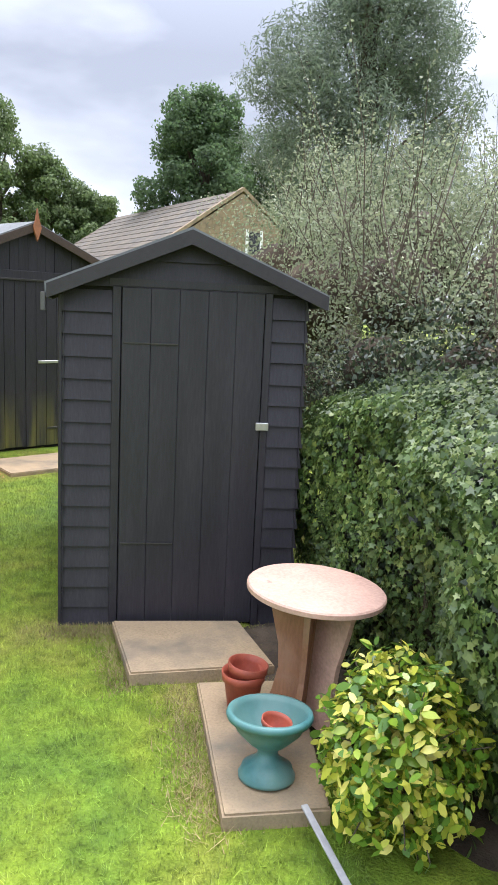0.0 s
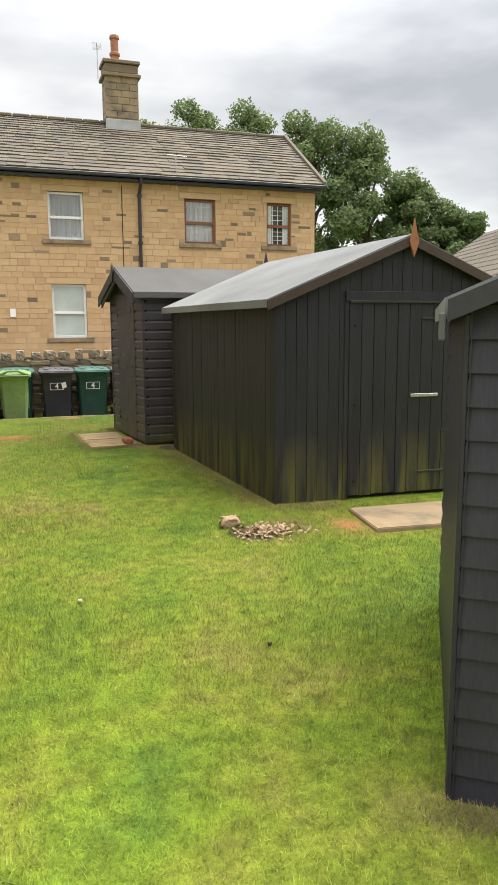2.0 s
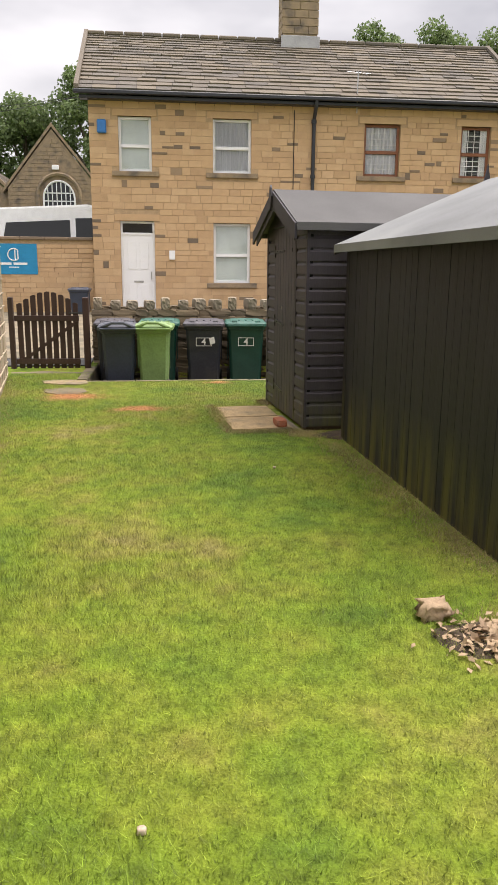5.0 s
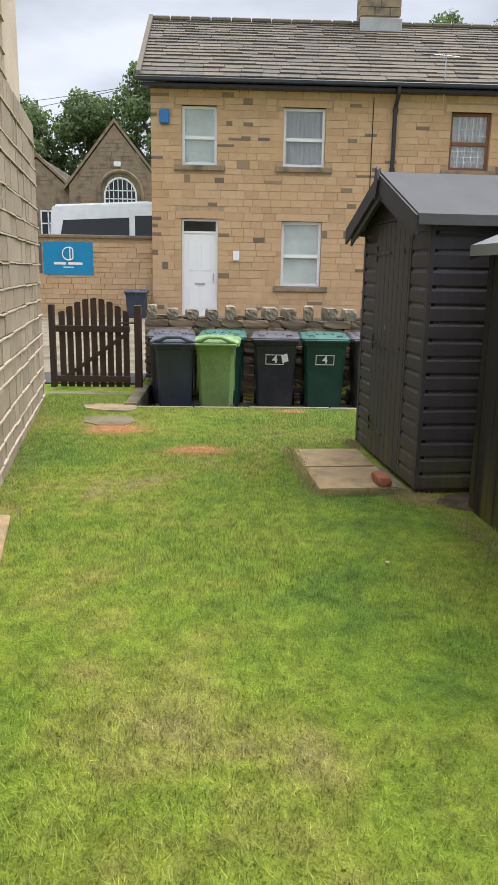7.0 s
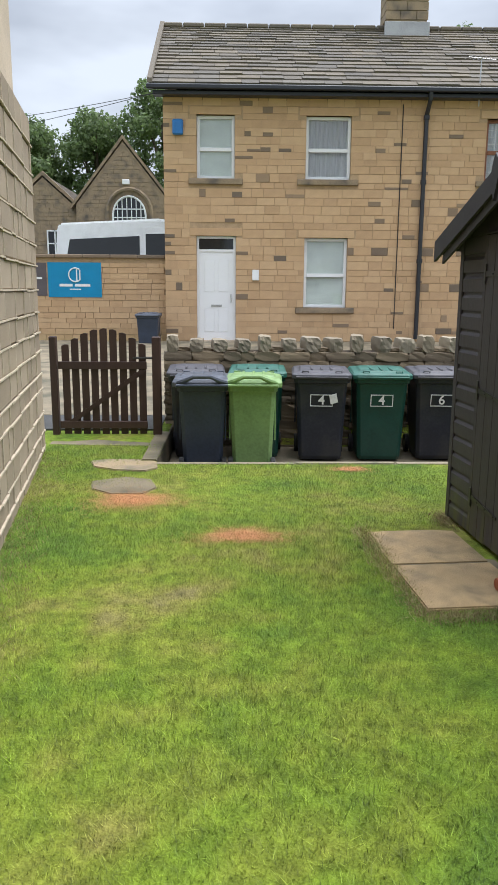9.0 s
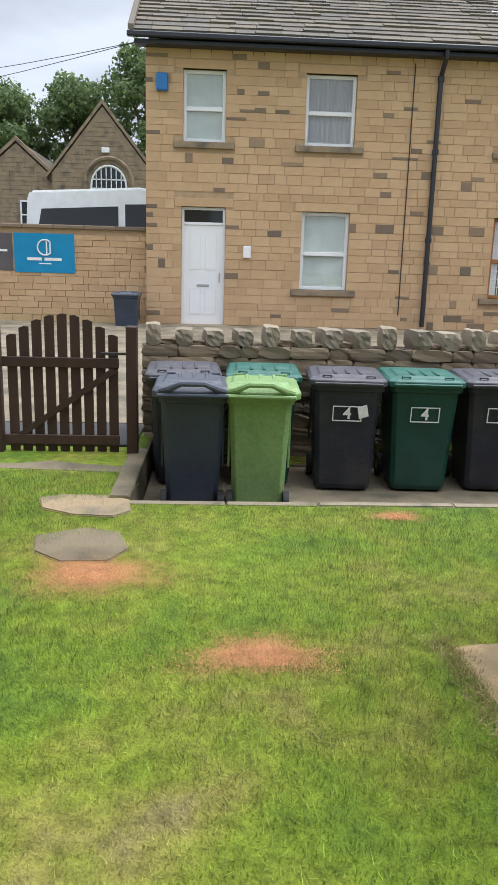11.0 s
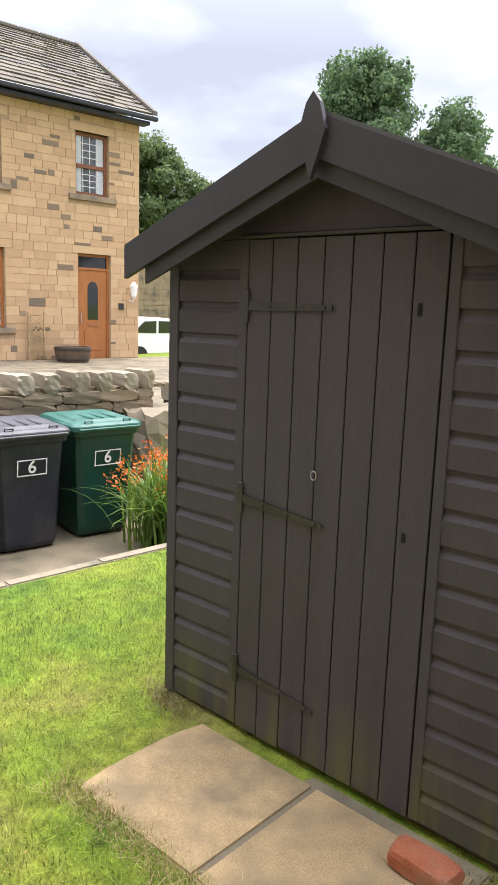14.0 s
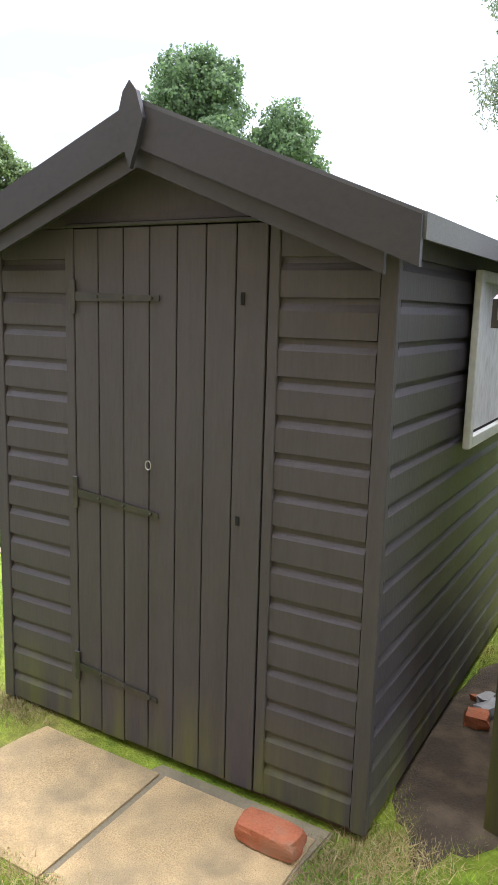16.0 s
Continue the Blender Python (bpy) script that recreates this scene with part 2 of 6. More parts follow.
M["bare_metal"] = mat("galvanised_metal", (0.5, 0.5, 0.5), 0.4, metal=0.9)
M["stone"] = stone_choice("sandstone_block", SANDSTONE)
M["stone_dark"] = stone_choice("soot_dark_sandstone", [(0.13, 0.10, 0.075), (0.24, 0.17, 0.11), (0.10, 0.085, 0.07), (0.33, 0.23, 0.14)])
M["mortar"] = mat("sand_mortar", (0.40, 0.28, 0.165), 0.95, scale=8, bump=0.4)
M["stone_trim"] = mat("weathered_stone_trim", (0.28, 0.21, 0.135), 0.9, scale=6, bump=0.4, stain=(0.12, 0.10, 0.08), stain_scale=3)
M["dry_stone"] = stone_choice("weathered_wall_stone", [(0.10, 0.08, 0.06), (0.19, 0.145, 0.09), (0.13, 0.105, 0.075), (0.26, 0.20, 0.125), (0.08, 0.07, 0.055)])
M["cope"] = stone_choice("lichened_cope_stone", [(0.18, 0.145, 0.10), (0.27, 0.225, 0.155), (0.14, 0.12, 0.09), (0.33, 0.285, 0.21)])
M["grey_stone"] = stone_choice("pale_buff_block", [(0.27, 0.215, 0.155), (0.36, 0.29, 0.21), (0.23, 0.185, 0.135), (0.41, 0.335, 0.25)])
M["pointing"] = mat("raised_pointing", (0.50, 0.425, 0.32), 0.95, scale=9, bump=0.4)
M["render_cream"] = mat("cream_render", (0.52, 0.43, 0.33), 0.9, scale=2, fine=80)
M["slate"] = stone_choice("stone_roof_slate", [(0.10, 0.088, 0.075), (0.145, 0.122, 0.095), (0.18, 0.15, 0.11), (0.085, 0.08, 0.075), (0.16, 0.145, 0.125)])
M["upvc"] = mat("white_plastic_frame", (0.80, 0.80, 0.80), 0.35, bump=0, amount=0.3, light=(0.84, 0.84, 0.84), dark=(0.76, 0.76, 0.76))
M["oak"] = mat("orange_oak_frame", (0.36, 0.135, 0.04), 0.45, scale=3, stretch=(4, 4, 0.6))
M["brownframe"] = mat("red_brown_frame", (0.22, 0.085, 0.04), 0.5, scale=4)
M["glass"] = glass_material("window_glass", (0.97, 0.98, 0.99))
M["curtain"] = mat("white_net_curtain", (0.86, 0.86, 0.86), 0.9, stretch=(14, 1, 0.4), scale=2, bump=0.1)
M["blind"] = mat("pale_green_blind", (0.68, 0.74, 0.68), 0.85, amount=0.3)
M["room"] = mat("room_shade_grey", (0.12, 0.12, 0.12), 0.9, bump=0)
M["gutter"] = mat("black_gutter", (0.018, 0.020, 0.026), 0.4, spec=0.5, bump=0.05)
M["lead"] = mat("lead_flashing", (0.36, 0.36, 0.37), 0.6, metal=0.3)
M["clay"] = mat("terracotta_clay", (0.34, 0.135, 0.075), 0.75, scale=9, stain=(0.22, 0.12, 0.09), stain_scale=6)
M["alarm"] = mat("blue_alarm_plastic", (0.03, 0.16, 0.42), 0.35, bump=0)
M["white"] = mat("white_paint", (0.78, 0.78, 0.77), 0.5, bump=0.05, amount=0.3)
M["bin_black"] = mat("charcoal_bin_plastic", (0.017, 0.020, 0.031), 0.4, light=(0.032, 0.034, 0.042), scale=4, bump=0.06, spec=0.45, stain=(0.045, 0.043, 0.042), stain_scale=3, stain_cut=0.62)
M["bin_blacklid"] = mat("grey_bin_lid", (0.065, 0.063, 0.075), 0.42, scale=5, bump=0.06, stain=(0.10, 0.095, 0.105), stain_scale=6)
M["bin_green"] = mat("dark_green_bin_plastic", (0.006, 0.047, 0.036), 0.38, scale=4, bump=0.06, spec=0.5, stain=(0.012, 0.058, 0.043), stain_scale=5)
M["bin_greenlid"] = mat("weathered_green_lid", (0.022, 0.105, 0.080), 0.42, scale=5, bump=0.06, stain=(0.05, 0.15, 0.12), stain_scale=6)
M["bin_navy"] = mat("slate_blue_bin_plastic", (0.036, 0.047, 0.072), 0.42, scale=4, bump=0.06, spec=0.45)
M["bin_navylid"] = mat("slate_blue_lid", (0.075, 0.085, 0.11), 0.42, scale=5, bump=0.06)
M["bin_lime"] = mat("light_green_bin_plastic", (0.20, 0.32, 0.12), 0.42, scale=4, bump=0.06, spec=0.4)
M["rubber"] = mat("black_rubber", (0.018, 0.018, 0.018), 0.7)
M["concrete"] = mat("yard_concrete", (0.22, 0.18, 0.12), 0.9, scale=3, fine=90, bump=0.4, stain=(0.10, 0.09, 0.06), stain_scale=2.5, stain_cut=0.55)
M["slab"] = mat("buff_paving_slab", (0.43, 0.305, 0.16), 0.9, scale=3, fine=190, bump=0.9, amount=0.95, stain=(0.25, 0.19, 0.11), stain_scale=4.5, stain_cut=0.55, rnd=0.06)
M["slab_grey"] = mat("grey_flagstone", (0.37, 0.275, 0.17), 0.9, scale=4, fine=90, bump=0.35, stain=(0.18, 0.15, 0.11), stain_scale=3.5, stain_cut=0.56)
M["kerb"] = mat("kerb_stone", (0.27, 0.225, 0.16), 0.9, scale=6, bump=0.4, stain=(0.14, 0.13, 0.09), stain_scale=6)
M["gate"] = mat("dark_brown_gate_stain", (0.050, 0.026, 0.019), 0.55, scale=3, stretch=(5, 5, 0.6), rnd=0.15)
M["brick"] = mat("worn_red_brick", (0.36, 0.115, 0.055), 0.9, scale=14, fine=120, bump=0.7, stain=(0.25, 0.15, 0.10), stain_scale=9)
M["table"] = mat("pink_washed_plywood", (0.47, 0.30, 0.235), 0.7, scale=6, fine=70, bump=0.15, stain=(0.20, 0.13, 0.11), stain_scale=9, stain_cut=0.73, stain_soft=0.03)
M["ply_brown"] = mat("brown_plywood", (0.30, 0.15, 0.085), 0.6, scale=4, stretch=(3, 3, 0.6), stain=(0.38, 0.24, 0.17), stain_scale=4)
M["teal"] = mat("teal_glazed_plastic", (0.045, 0.175, 0.185), 0.4, scale=8, bump=0.05, stain=(0.13, 0.24, 0.215), stain_scale=4, stain_cut=0.48)
M["terracotta"] = mat("terracotta_plastic", (0.36, 0.085, 0.05), 0.5, scale=8, bump=0.1)
# Real soil; also the dark of the hedge cores, where it stands for shade.
M["soil"] = mat("soil_and_hedge_shade", (0.055, 0.04, 0.028), 1.0, scale=12, fine=120, bump=0.9, stain=(0.12, 0.09, 0.06), stain_scale=6)
M["sawdust"] = mat("orange_grass_seed", (0.62, 0.32, 0.15), 1.0, scale=14, fine=160, bump=0.3, amount=0.6)
M["woodchip"] = mat("pale_stump_wood", (0.46, 0.34, 0.22), 0.95, scale=14, fine=90, bump=0.7, stain=(0.22, 0.15, 0.10), stain_scale=10)
M["lawn"] = lawn_material("lawn_ground", False)
M["blades"] = lawn_material("lawn_blades", True)
M["bark"] = mat("grey_bark", (0.10, 0.08, 0.06), 0.95, scale=6, stretch=(3, 3, 0.6), bump=0.8)
M["leaf_far"] = leaf_material("broadleaf_far", [(0.11, 0.165, 0.06), (0.14, 0.20, 0.075), (0.18, 0.24, 0.095)], 0.6, 0.45)
M["leaf_maple"] = leaf_material("maple_leaves", [(0.09, 0.145, 0.07), (0.12, 0.19, 0.085), (0.16, 0.235, 0.10)], 0.55, 0.6)
M["leaf_willow"] = leaf_material("willow_leaves", [(0.14, 0.185, 0.13), (0.18, 0.23, 0.155), (0.24, 0.28, 0.20)], 0.55, 0.5)
M["leaf_ivy"] = leaf_material("ivy_leaves", [(0.04, 0.075, 0.02), (0.065, 0.115, 0.028), (0.105, 0.165, 0.04), (0.20, 0.25, 0.07)], 0.45, 0.25)
M["leaf_shrub"] = leaf_material("grey_green_shrub", [(0.16, 0.20, 0.11), (0.22, 0.26, 0.15), (0.29, 0.33, 0.20), (0.34, 0.36, 0.22)], 0.5, 0.45)
# Leaf colours darkened for the shaded insides and undersides of the hedges.
M["leaf_shaded"] = leaf_material("shaded_hedge_leaves", [(0.03, 0.05, 0.028), (0.05, 0.075, 0.04), (0.085, 0.11, 0.06)], 0.4, 0.15)
M["leaf_red"] = leaf_material("bronze_shrub", [(0.20, 0.12, 0.08), (0.24, 0.18, 0.10), (0.16, 0.18, 0.09)], 0.5, 0.15)
M["leaf_euonymus"] = leaf_material("variegated_leaves", [(0.07, 0.17, 0.02), (0.14, 0.27, 0.025), (0.26, 0.38, 0.035), (0.52, 0.52, 0.06), (0.70, 0.64, 0.16)], 0.28, 0.2, 0.75, 1.25)
M["leaf_strap"] = leaf_material("strap_leaves", [(0.06, 0.13, 0.02), (0.11, 0.20, 0.03), (0.20, 0.30, 0.05)], 0.4, 0.25)
M["flower"] = leaf_material("orange_flowers", [(0.70, 0.13, 0.01), (0.75, 0.22, 0.02), (0.60, 0.08, 0.01)], 0.5, 0.3)
M["van_white"] = mat("white_van_paint", (0.85, 0.85, 0.84), 0.25, bump=0, amount=0.3, spec=0.5)
M["dark_glass"] = mat("tinted_glass", (0.012, 0.014, 0.016), 0.06, bump=0, spec=0.6)
M["sign_blue"] = mat("blue_banner", (0.006, 0.22, 0.42), 0.45, bump=0.05, amount=0.3)
M["sign_grey"] = mat("grey_banner", (0.10, 0.085, 0.09), 0.5, bump=0.05)
M["asphalt"] = mat("asphalt", (0.06, 0.06, 0.058), 0.95, scale=4, fine=150, bump=0.4)
M["cable"] = mat("black_cable", (0.02, 0.02, 0.02), 0.6, bump=0)
M["junk"] = mat("grey_junk_plastic", (0.25, 0.25, 0.26), 0.6, scale=12)
M["plank"] = mat("old_timber", (0.11, 0.075, 0.05), 0.9, scale=4, stretch=(4, 4, 1))


# ---- mesh helpers ----
def link_mesh(name, bm, material, smooth=False):
    me = bpy.data.meshes.new(name)
    bm.normal_update()
    bm.to_mesh(me)
    bm.free()
    me.materials.append(material)
    if smooth:
        me.shade_smooth()
    return me


def part(name, bm, material, parent, label="", smooth=False):
    ob = new(name, link_mesh(name, bm, material, smooth))
    ob.parent = parent
    return tagged(ob, label)


def piece(name, me, parent, m):
    ob = new(name, me)
    ob.parent = parent
    ob.matrix_basis = m
    return ob


def thing(name, m, label, category, group="", kind=""):
    ob = new(name)
    ob.empty_display_size = 0.1
    ob.matrix_basis = m
    return tagged(ob, label, category, group, kind)


def box(x0, x1, y0, y1, z0, z1, bevel=0.0, bm=None, m=None):
    bm = bm or bmesh.new()
    r = bmesh.ops.create_cube(bm, size=1.0)
    vs = r["verts"]
    for v in vs:
        v.co = Vector(((x0 + x1) / 2 + v.co.x * (x1 - x0), (y0 + y1) / 2 + v.co.y * (y1 - y0), (z0 + z1) / 2 + v.co.z * (z1 - z0)))
        if m:
            v.co = m @ v.co
    if bevel:
        es = {e for v in vs for e in v.link_edges}
        bmesh.ops.bevel(bm, geom=list(es), offset=bevel, segments=1, affect="EDGES")
    return bm


def prism(points, y0, y1, bm=None):
    """A slab whose outline lies in x and z, from y0 to y1."""
    bm = bm or bmesh.new()
    a = [bm.verts.new((x, y0, z)) for x, z in points]
    b = [bm.verts.new((x, y1, z)) for x, z in points]
    bm.faces.new(a)
    bm.faces.new(b[::-1])
    k = len(a)
    for i in range(k):
        bm.faces.new((a[i], b[i], b[(i + 1) % k], a[(i + 1) % k]))
    bmesh.ops.recalc_face_normals(bm, faces=bm.faces)
    return bm


def lathe(profile, steps=28, bm=None, centre=(0, 0, 0)):
    bm = bm or bmesh.new()
    rings = []
    for r, z in profile:
        rings.append([bm.verts.new((centre[0] + r * math.cos(a), centre[1] + r * math.sin(a), centre[2] + z)) for a in (2 * math.pi * i / steps for i in range(steps))])
    for a, b in zip(rings, rings[1:]):
        for i in range(steps):
            bm.faces.new((a[i], a[(i + 1) % steps], b[(i + 1) % steps], b[i]))
    for ring in (rings[0], rings[-1]):
        bm.faces.new(ring)
    bmesh.ops.recalc_face_normals(bm, faces=bm.faces)
    return bm


def tube(points, radii, sides=6, bm=None):
    bm = bm or bmesh.new()
    rings = []
    for i, p in enumerate(points):
        p = Vector(p)
        d = (Vector(points[min(i + 1, len(points) - 1)]) - Vector(points[max(i - 1, 0)])).normalized()
        u = d.orthogonal().normalized()
        w = d.cross(u)
        r = radii[i] if hasattr(radii, "__len__") else radii
        rings.append([bm.verts.new(p + r * (math.cos(2 * math.pi * k / sides) * u + math.sin(2 * math.pi * k / sides) * w)) for k in range(sides)])
    for a, b in zip(rings, rings[1:]):
        best = min(range(sides), key=lambda o: sum((a[k].co - b[(k + o) % sides].co).length for k in range(sides)))
        for k in range(sides):
            bm.faces.new((a[k], a[(k + 1) % sides], b[(k + 1 + best) % sides], b[(k + best) % sides]))
    bm.faces.new(rings[0])
    bm.faces.new(rings[-1])
    bmesh.ops.recalc_face_normals(bm, faces=bm.faces)
    return bm


def rough_block(w, d, h, seed, jitter=0.12, cuts=1):
    """A worn stone: a block with knocked corners and uneven faces, centred in x and y, standing on z 0."""
    rg = random.Random(seed)
    bm = bmesh.new()
    bmesh.ops.create_cube(bm, size=1.0)
    if cuts:
        bmesh.ops.subdivide_edges(bm, edges=bm.edges[:], cuts=cuts, use_grid_fill=True)
    for v in bm.verts:
        c = v.co.copy()
        k = sum(abs(a) > 0.45 for a in c)
        c *= (1.0, 1.0, 0.97, 0.88)[k]
        c += Vector([rg.uniform(-jitter, jitter) for _ in range(3)]) * 0.6
        v.co = Vector((c.x * w, c.y * d, (c.z + 0.5) * h))
    return bm


def raw_mesh(name, verts, faces_count, per_face, material, index=None):
    """One mesh from numpy corners, per_face corners a face."""
    me = bpy.data.meshes.new(name)
    k = faces_count * per_face
    me.vertices.add(len(verts))
    me.vertices.foreach_set("co", np.ascontiguousarray(verts, dtype=np.float32).ravel())
    me.loops.add(k)
    me.loops.foreach_set("vertex_index", np.arange(k, dtype=np.int32) if index is None else index.astype(np.int32).ravel())
    me.polygons.add(faces_count)
    me.polygons.foreach_set("loop_start", np.arange(0, k, per_face, dtype=np.int32))
    me.update(calc_edges=True)
    me.materials.append(material)
    return me


def gz(x, y):
    """Height of the garden's ground."""
    return 0.0163 * (min(max(y, -12), 30) - 11)


def leaf_cloud(points, normals, size, shape, rg, droop=0.3, spread=0.9):
    """Leaves at the points: shape is a flat outline of (along, across, lift); returns the corners, len(shape) a leaf."""
    k = len(points)
    nrm = normals + rg.normal(0, spread, (k, 3))
    nrm /= np.linalg.norm(nrm, axis=1)[:, None]
    along = rg.normal(0, 1, (k, 3)) - np.array([0, 0, droop])
    along -= (along * nrm).sum(1)[:, None] * nrm
    along /= np.linalg.norm(along, axis=1)[:, None] + 1e-9
    across = np.cross(nrm, along)
    s = (size * rg.uniform(0.6, 1.35, k))[:, None]
    out = np.stack([points + s * (a * along + b * across + c * nrm) for a, b, c in shape], 1)
    return out.reshape(-1, 3)


OVAL = [(0, 0, 0), (0.35, 0.24, 0.06), (0.75, 0.2, 0.04), (1, 0, -0.06), (0.75, -0.2, 0.04), (0.35, -0.24, 0.06)]
DIAMOND = [(0, 0, 0), (0.45, 0.28, 0.05), (1, 0, -0.05), (0.45, -0.28, 0.05)]
NARROW = [(0, 0, 0), (0.4, 0.11, 0.04), (1, 0, -0.05), (0.4, -0.11, 0.04)]
IVY = [(0, 0, 0), (-0.08, 0.42, 0.02), (0.28, 0.28, 0.05), (0.5, 0.52, -0.02), (0.6, 0.2, 0.04), (1.0, 0, -0.06), (0.6, -0.2, 0.04), (0.5, -0.52, -0.02),
       (0.28, -0.28, 0.05), (-0.08, -0.42, 0.02)]
TRI_CLUMP = [(0, 0, 0), (0.5, 0.45, 0.1), (1, 0.1, -0.08), (0.7, -0.4, 0.05)]


# ---- ground ----
def ground_sheet():
    xs = sorted({*[-400, -150, -60, -30, -15, -8], *[round(-5 + 0.25 * i, 3) for i in range(53)], 0.2, 0.205, 4.35, 4.355, *[10, 15, 25, 50, 120, 400]})
    ys = sorted({*[-400, -150, -60, -25, -12, -6], *[round(-3 + 0.25 * i, 3) for i in range(77)], 13.3, 13.305, 15.2, 15.205, *[18, 22, 26, 30, 40, 60, 120, 400]})
    bm = bmesh.new()
    grid = []
    for y in ys:
        row = []
        for x in xs:
            z = gz(x, y)
            if -3 < x < 8 and -3 < y < 16:
                z += 0.004 * noise.noise((x * 0.9, y * 0.9, 0)) + 0.002 * noise.noise((x * 3, y * 3, 4))
            if 0.203 < x < 4.352 and 13.302 < y < 15.202:
                z = -0.24
            row.append(bm.verts.new((x, y, z)))
        grid.append(row)
    for a, b in zip(grid, grid[1:]):
        for i in range(len(xs) - 1):
            bm.faces.new((a[i], a[i + 1], b[i + 1], b[i]))
    ob = new("ground", link_mesh("ground", bm, M["lawn"], True))
    return tagged(ob, "patchy green and straw-yellow mown lawn", "lawn", kind="structure")


ground_sheet()


def slab(name, corners, z0, z1, material, label, group="", kind="", category="paving slab"):
    """A flag with worn edges, from its four corners in plan."""
    bm = bmesh.new()
    c = sum((Vector((*p, 0)) for p in corners), Vector()) / len(corners)
    lo = [bm.verts.new((p[0] - c.x, p[1] - c.y, z0)) for p in corners]
    hi = [bm.verts.new((p[0] - c.x, p[1] - c.y, z1)) for p in corners]
    top = bm.faces.new(hi)
    bm.faces.new(lo[::-1])
    for i in range(len(lo)):
        bm.faces.new((lo[i], lo[(i + 1) % len(lo)], hi[(i + 1) % len(lo)], hi[i]))
    bmesh.ops.recalc_face_normals(bm, faces=bm.faces)
    bmesh.ops.bevel(bm, geom=list(top.edges), offset=0.008, segments=2, affect="EDGES")
    ob = new(name, link_mesh(name, bm, material))
    ob.location = (c.x, c.y, 0)
    return tagged(ob, label, category, group, kind)


# ---- sheds ----
def shed(m, w, h, apex, depth, door, black, style, pitch, skew=0.0, label="", eave=0.09, front=0.07, felt="felt", fin="", group="garden sheds"):
    root = thing("garden_shed", m, label, "shed", group)
    rg = random.Random(int(w * 100))
    sk = lambda bm: ([setattr(v, "co", Vector((v.co.x + skew * v.co.y, v.co.y, v.co.z))) for v in bm.verts], bm)[1]
    dx0, dx1, dz0, dz1 = door
    slope = (apex - h) / (w / 2)
    roofz = lambda x: apex - abs(x - w / 2) * slope
    # framed walls behind the boards
    part("front_wall", sk(prism([(0.01, 0.0), (w - 0.01, 0.0), (w - 0.01, h - 0.01), (w / 2, apex - 0.01), (0.01, h - 0.01)], 0.022, 0.06)), M["gap"], root)
    part("back_wall", sk(prism([(0.01, 0.0), (w - 0.01, 0.0), (w - 0.01, h - 0.01), (w / 2, apex - 0.01), (0.01, h - 0.01)], depth - 0.06, depth - 0.01)), black, root)
    part("side_wall", sk(box(0.02, 0.055, 0.03, depth - 0.02, 0, h)), black, root)
    part("side_wall", sk(box(w - 0.055, w - 0.02, 0.03, depth - 0.02, 0, h)), black, root)
    part("floor_bearer", sk(box(0.04, w - 0.04, 0.04, depth - 0.04, -0.05, 0.02)), M["plank"], root)

    def lap(x0, x1, z, hh, y, out=0.02, thin=0.003):
        """One overlapping board on the front, thicker at its lower edge."""
        jit = rg.uniform(-0.003, 0.003)
        bm = bmesh.new()
        sec = [(y, z), (y - out, z + jit), (y - thin, z + hh), (y, z + hh)]
        if style == "shiplap":
            out = 0.019
            sec = [(y, z), (y - out, z), (y - out, z + hh * 0.66), (y - out * 0.72, z + hh * 0.75), (y - out * 0.42, z + hh * 0.84), (y - out * 0.3, z + hh), (y, z + hh)]
        a = [bm.verts.new((x0, p, q)) for p, q in sec]
        b = [bm.verts.new((x1, p, q + rg.uniform(-0.002, 0.002))) for p, q in sec]
        bm.faces.new(a)
        bm.faces.new(b[::-1])
        for i in range(len(a)):
            bm.faces.new((a[i], b[i], b[(i + 1) % len(a)], a[(i + 1) % len(a)]))
        bmesh.ops.recalc_face_normals(bm, faces=bm.faces)
        return bm

    turn = lambda bm, mm: (bmesh.ops.transform(bm, matrix=mm, verts=bm.verts), bm)[1]
    left = Matrix(((0, 1, 0, 0.02), (-1, 0, 0, depth), (0, 0, 1, 0), (0, 0, 0, 1)))   # boards that face -x, their x running back to front
    right = Matrix(((0, -1, 0, w - 0.02), (1, 0, 0, 0), (0, 0, 1, 0), (0, 0, 0, 1)))
    if style in ("lap", "shiplap"):
        z = 0.0
        edge = 0.055 if style == "shiplap" else 0.012
        while z < h - 0.02:
            hh = min(pitch, h - z)
            if style == "shiplap" and z > dz1 - 0.15:
                for a, b in ((edge, dx0 - 0.012), (dx1 + 0.012, w - edge)):
                    part("board", sk(box(a, b, 0.003, 0.022, z, h, 0.001)), black, root)
                for a, b in ((0.001, 0.02), (w - 0.02, w - 0.001)):
                    part("board", sk(box(a, b, 0.03, depth - 0.03, z, h, 0.001)), black, root)
                break
            part("board", sk(lap(edge, dx0 - 0.012, z, hh, 0.022)), black, root)
            part("board", sk(lap(dx1 + 0.012, w - edge, z, hh, 0.022)), black, root)
            part("board", sk(turn(lap(0.03, depth - 0.0, z, hh, 0.0), left)), black, root)
            part("board", sk(turn(lap(0.0, depth - 0.03, z, hh, 0.0), right)), black, root)
            z += pitch
        z = h
        if style == "shiplap":
            q = 0.012
            part("gable_panel", sk(prism([(q, z + 0.002), (w - q, z + 0.002), (w / 2, apex - q * slope)], 0.003, 0.022)), black, root)
        while z < apex - 0.03 and style != "shiplap":
            hh = min(pitch * 1.2, apex - z)
            bm = lap(0.0, w, z, hh, 0.022)
            for v in bm.verts:
                half = max(0.0, (apex - v.co.z) / slope)
                v.co.x = min(max(v.co.x, w / 2 - half), w / 2 + half)
            part("board", sk(bm), black, root)
            z += pitch * 1.2
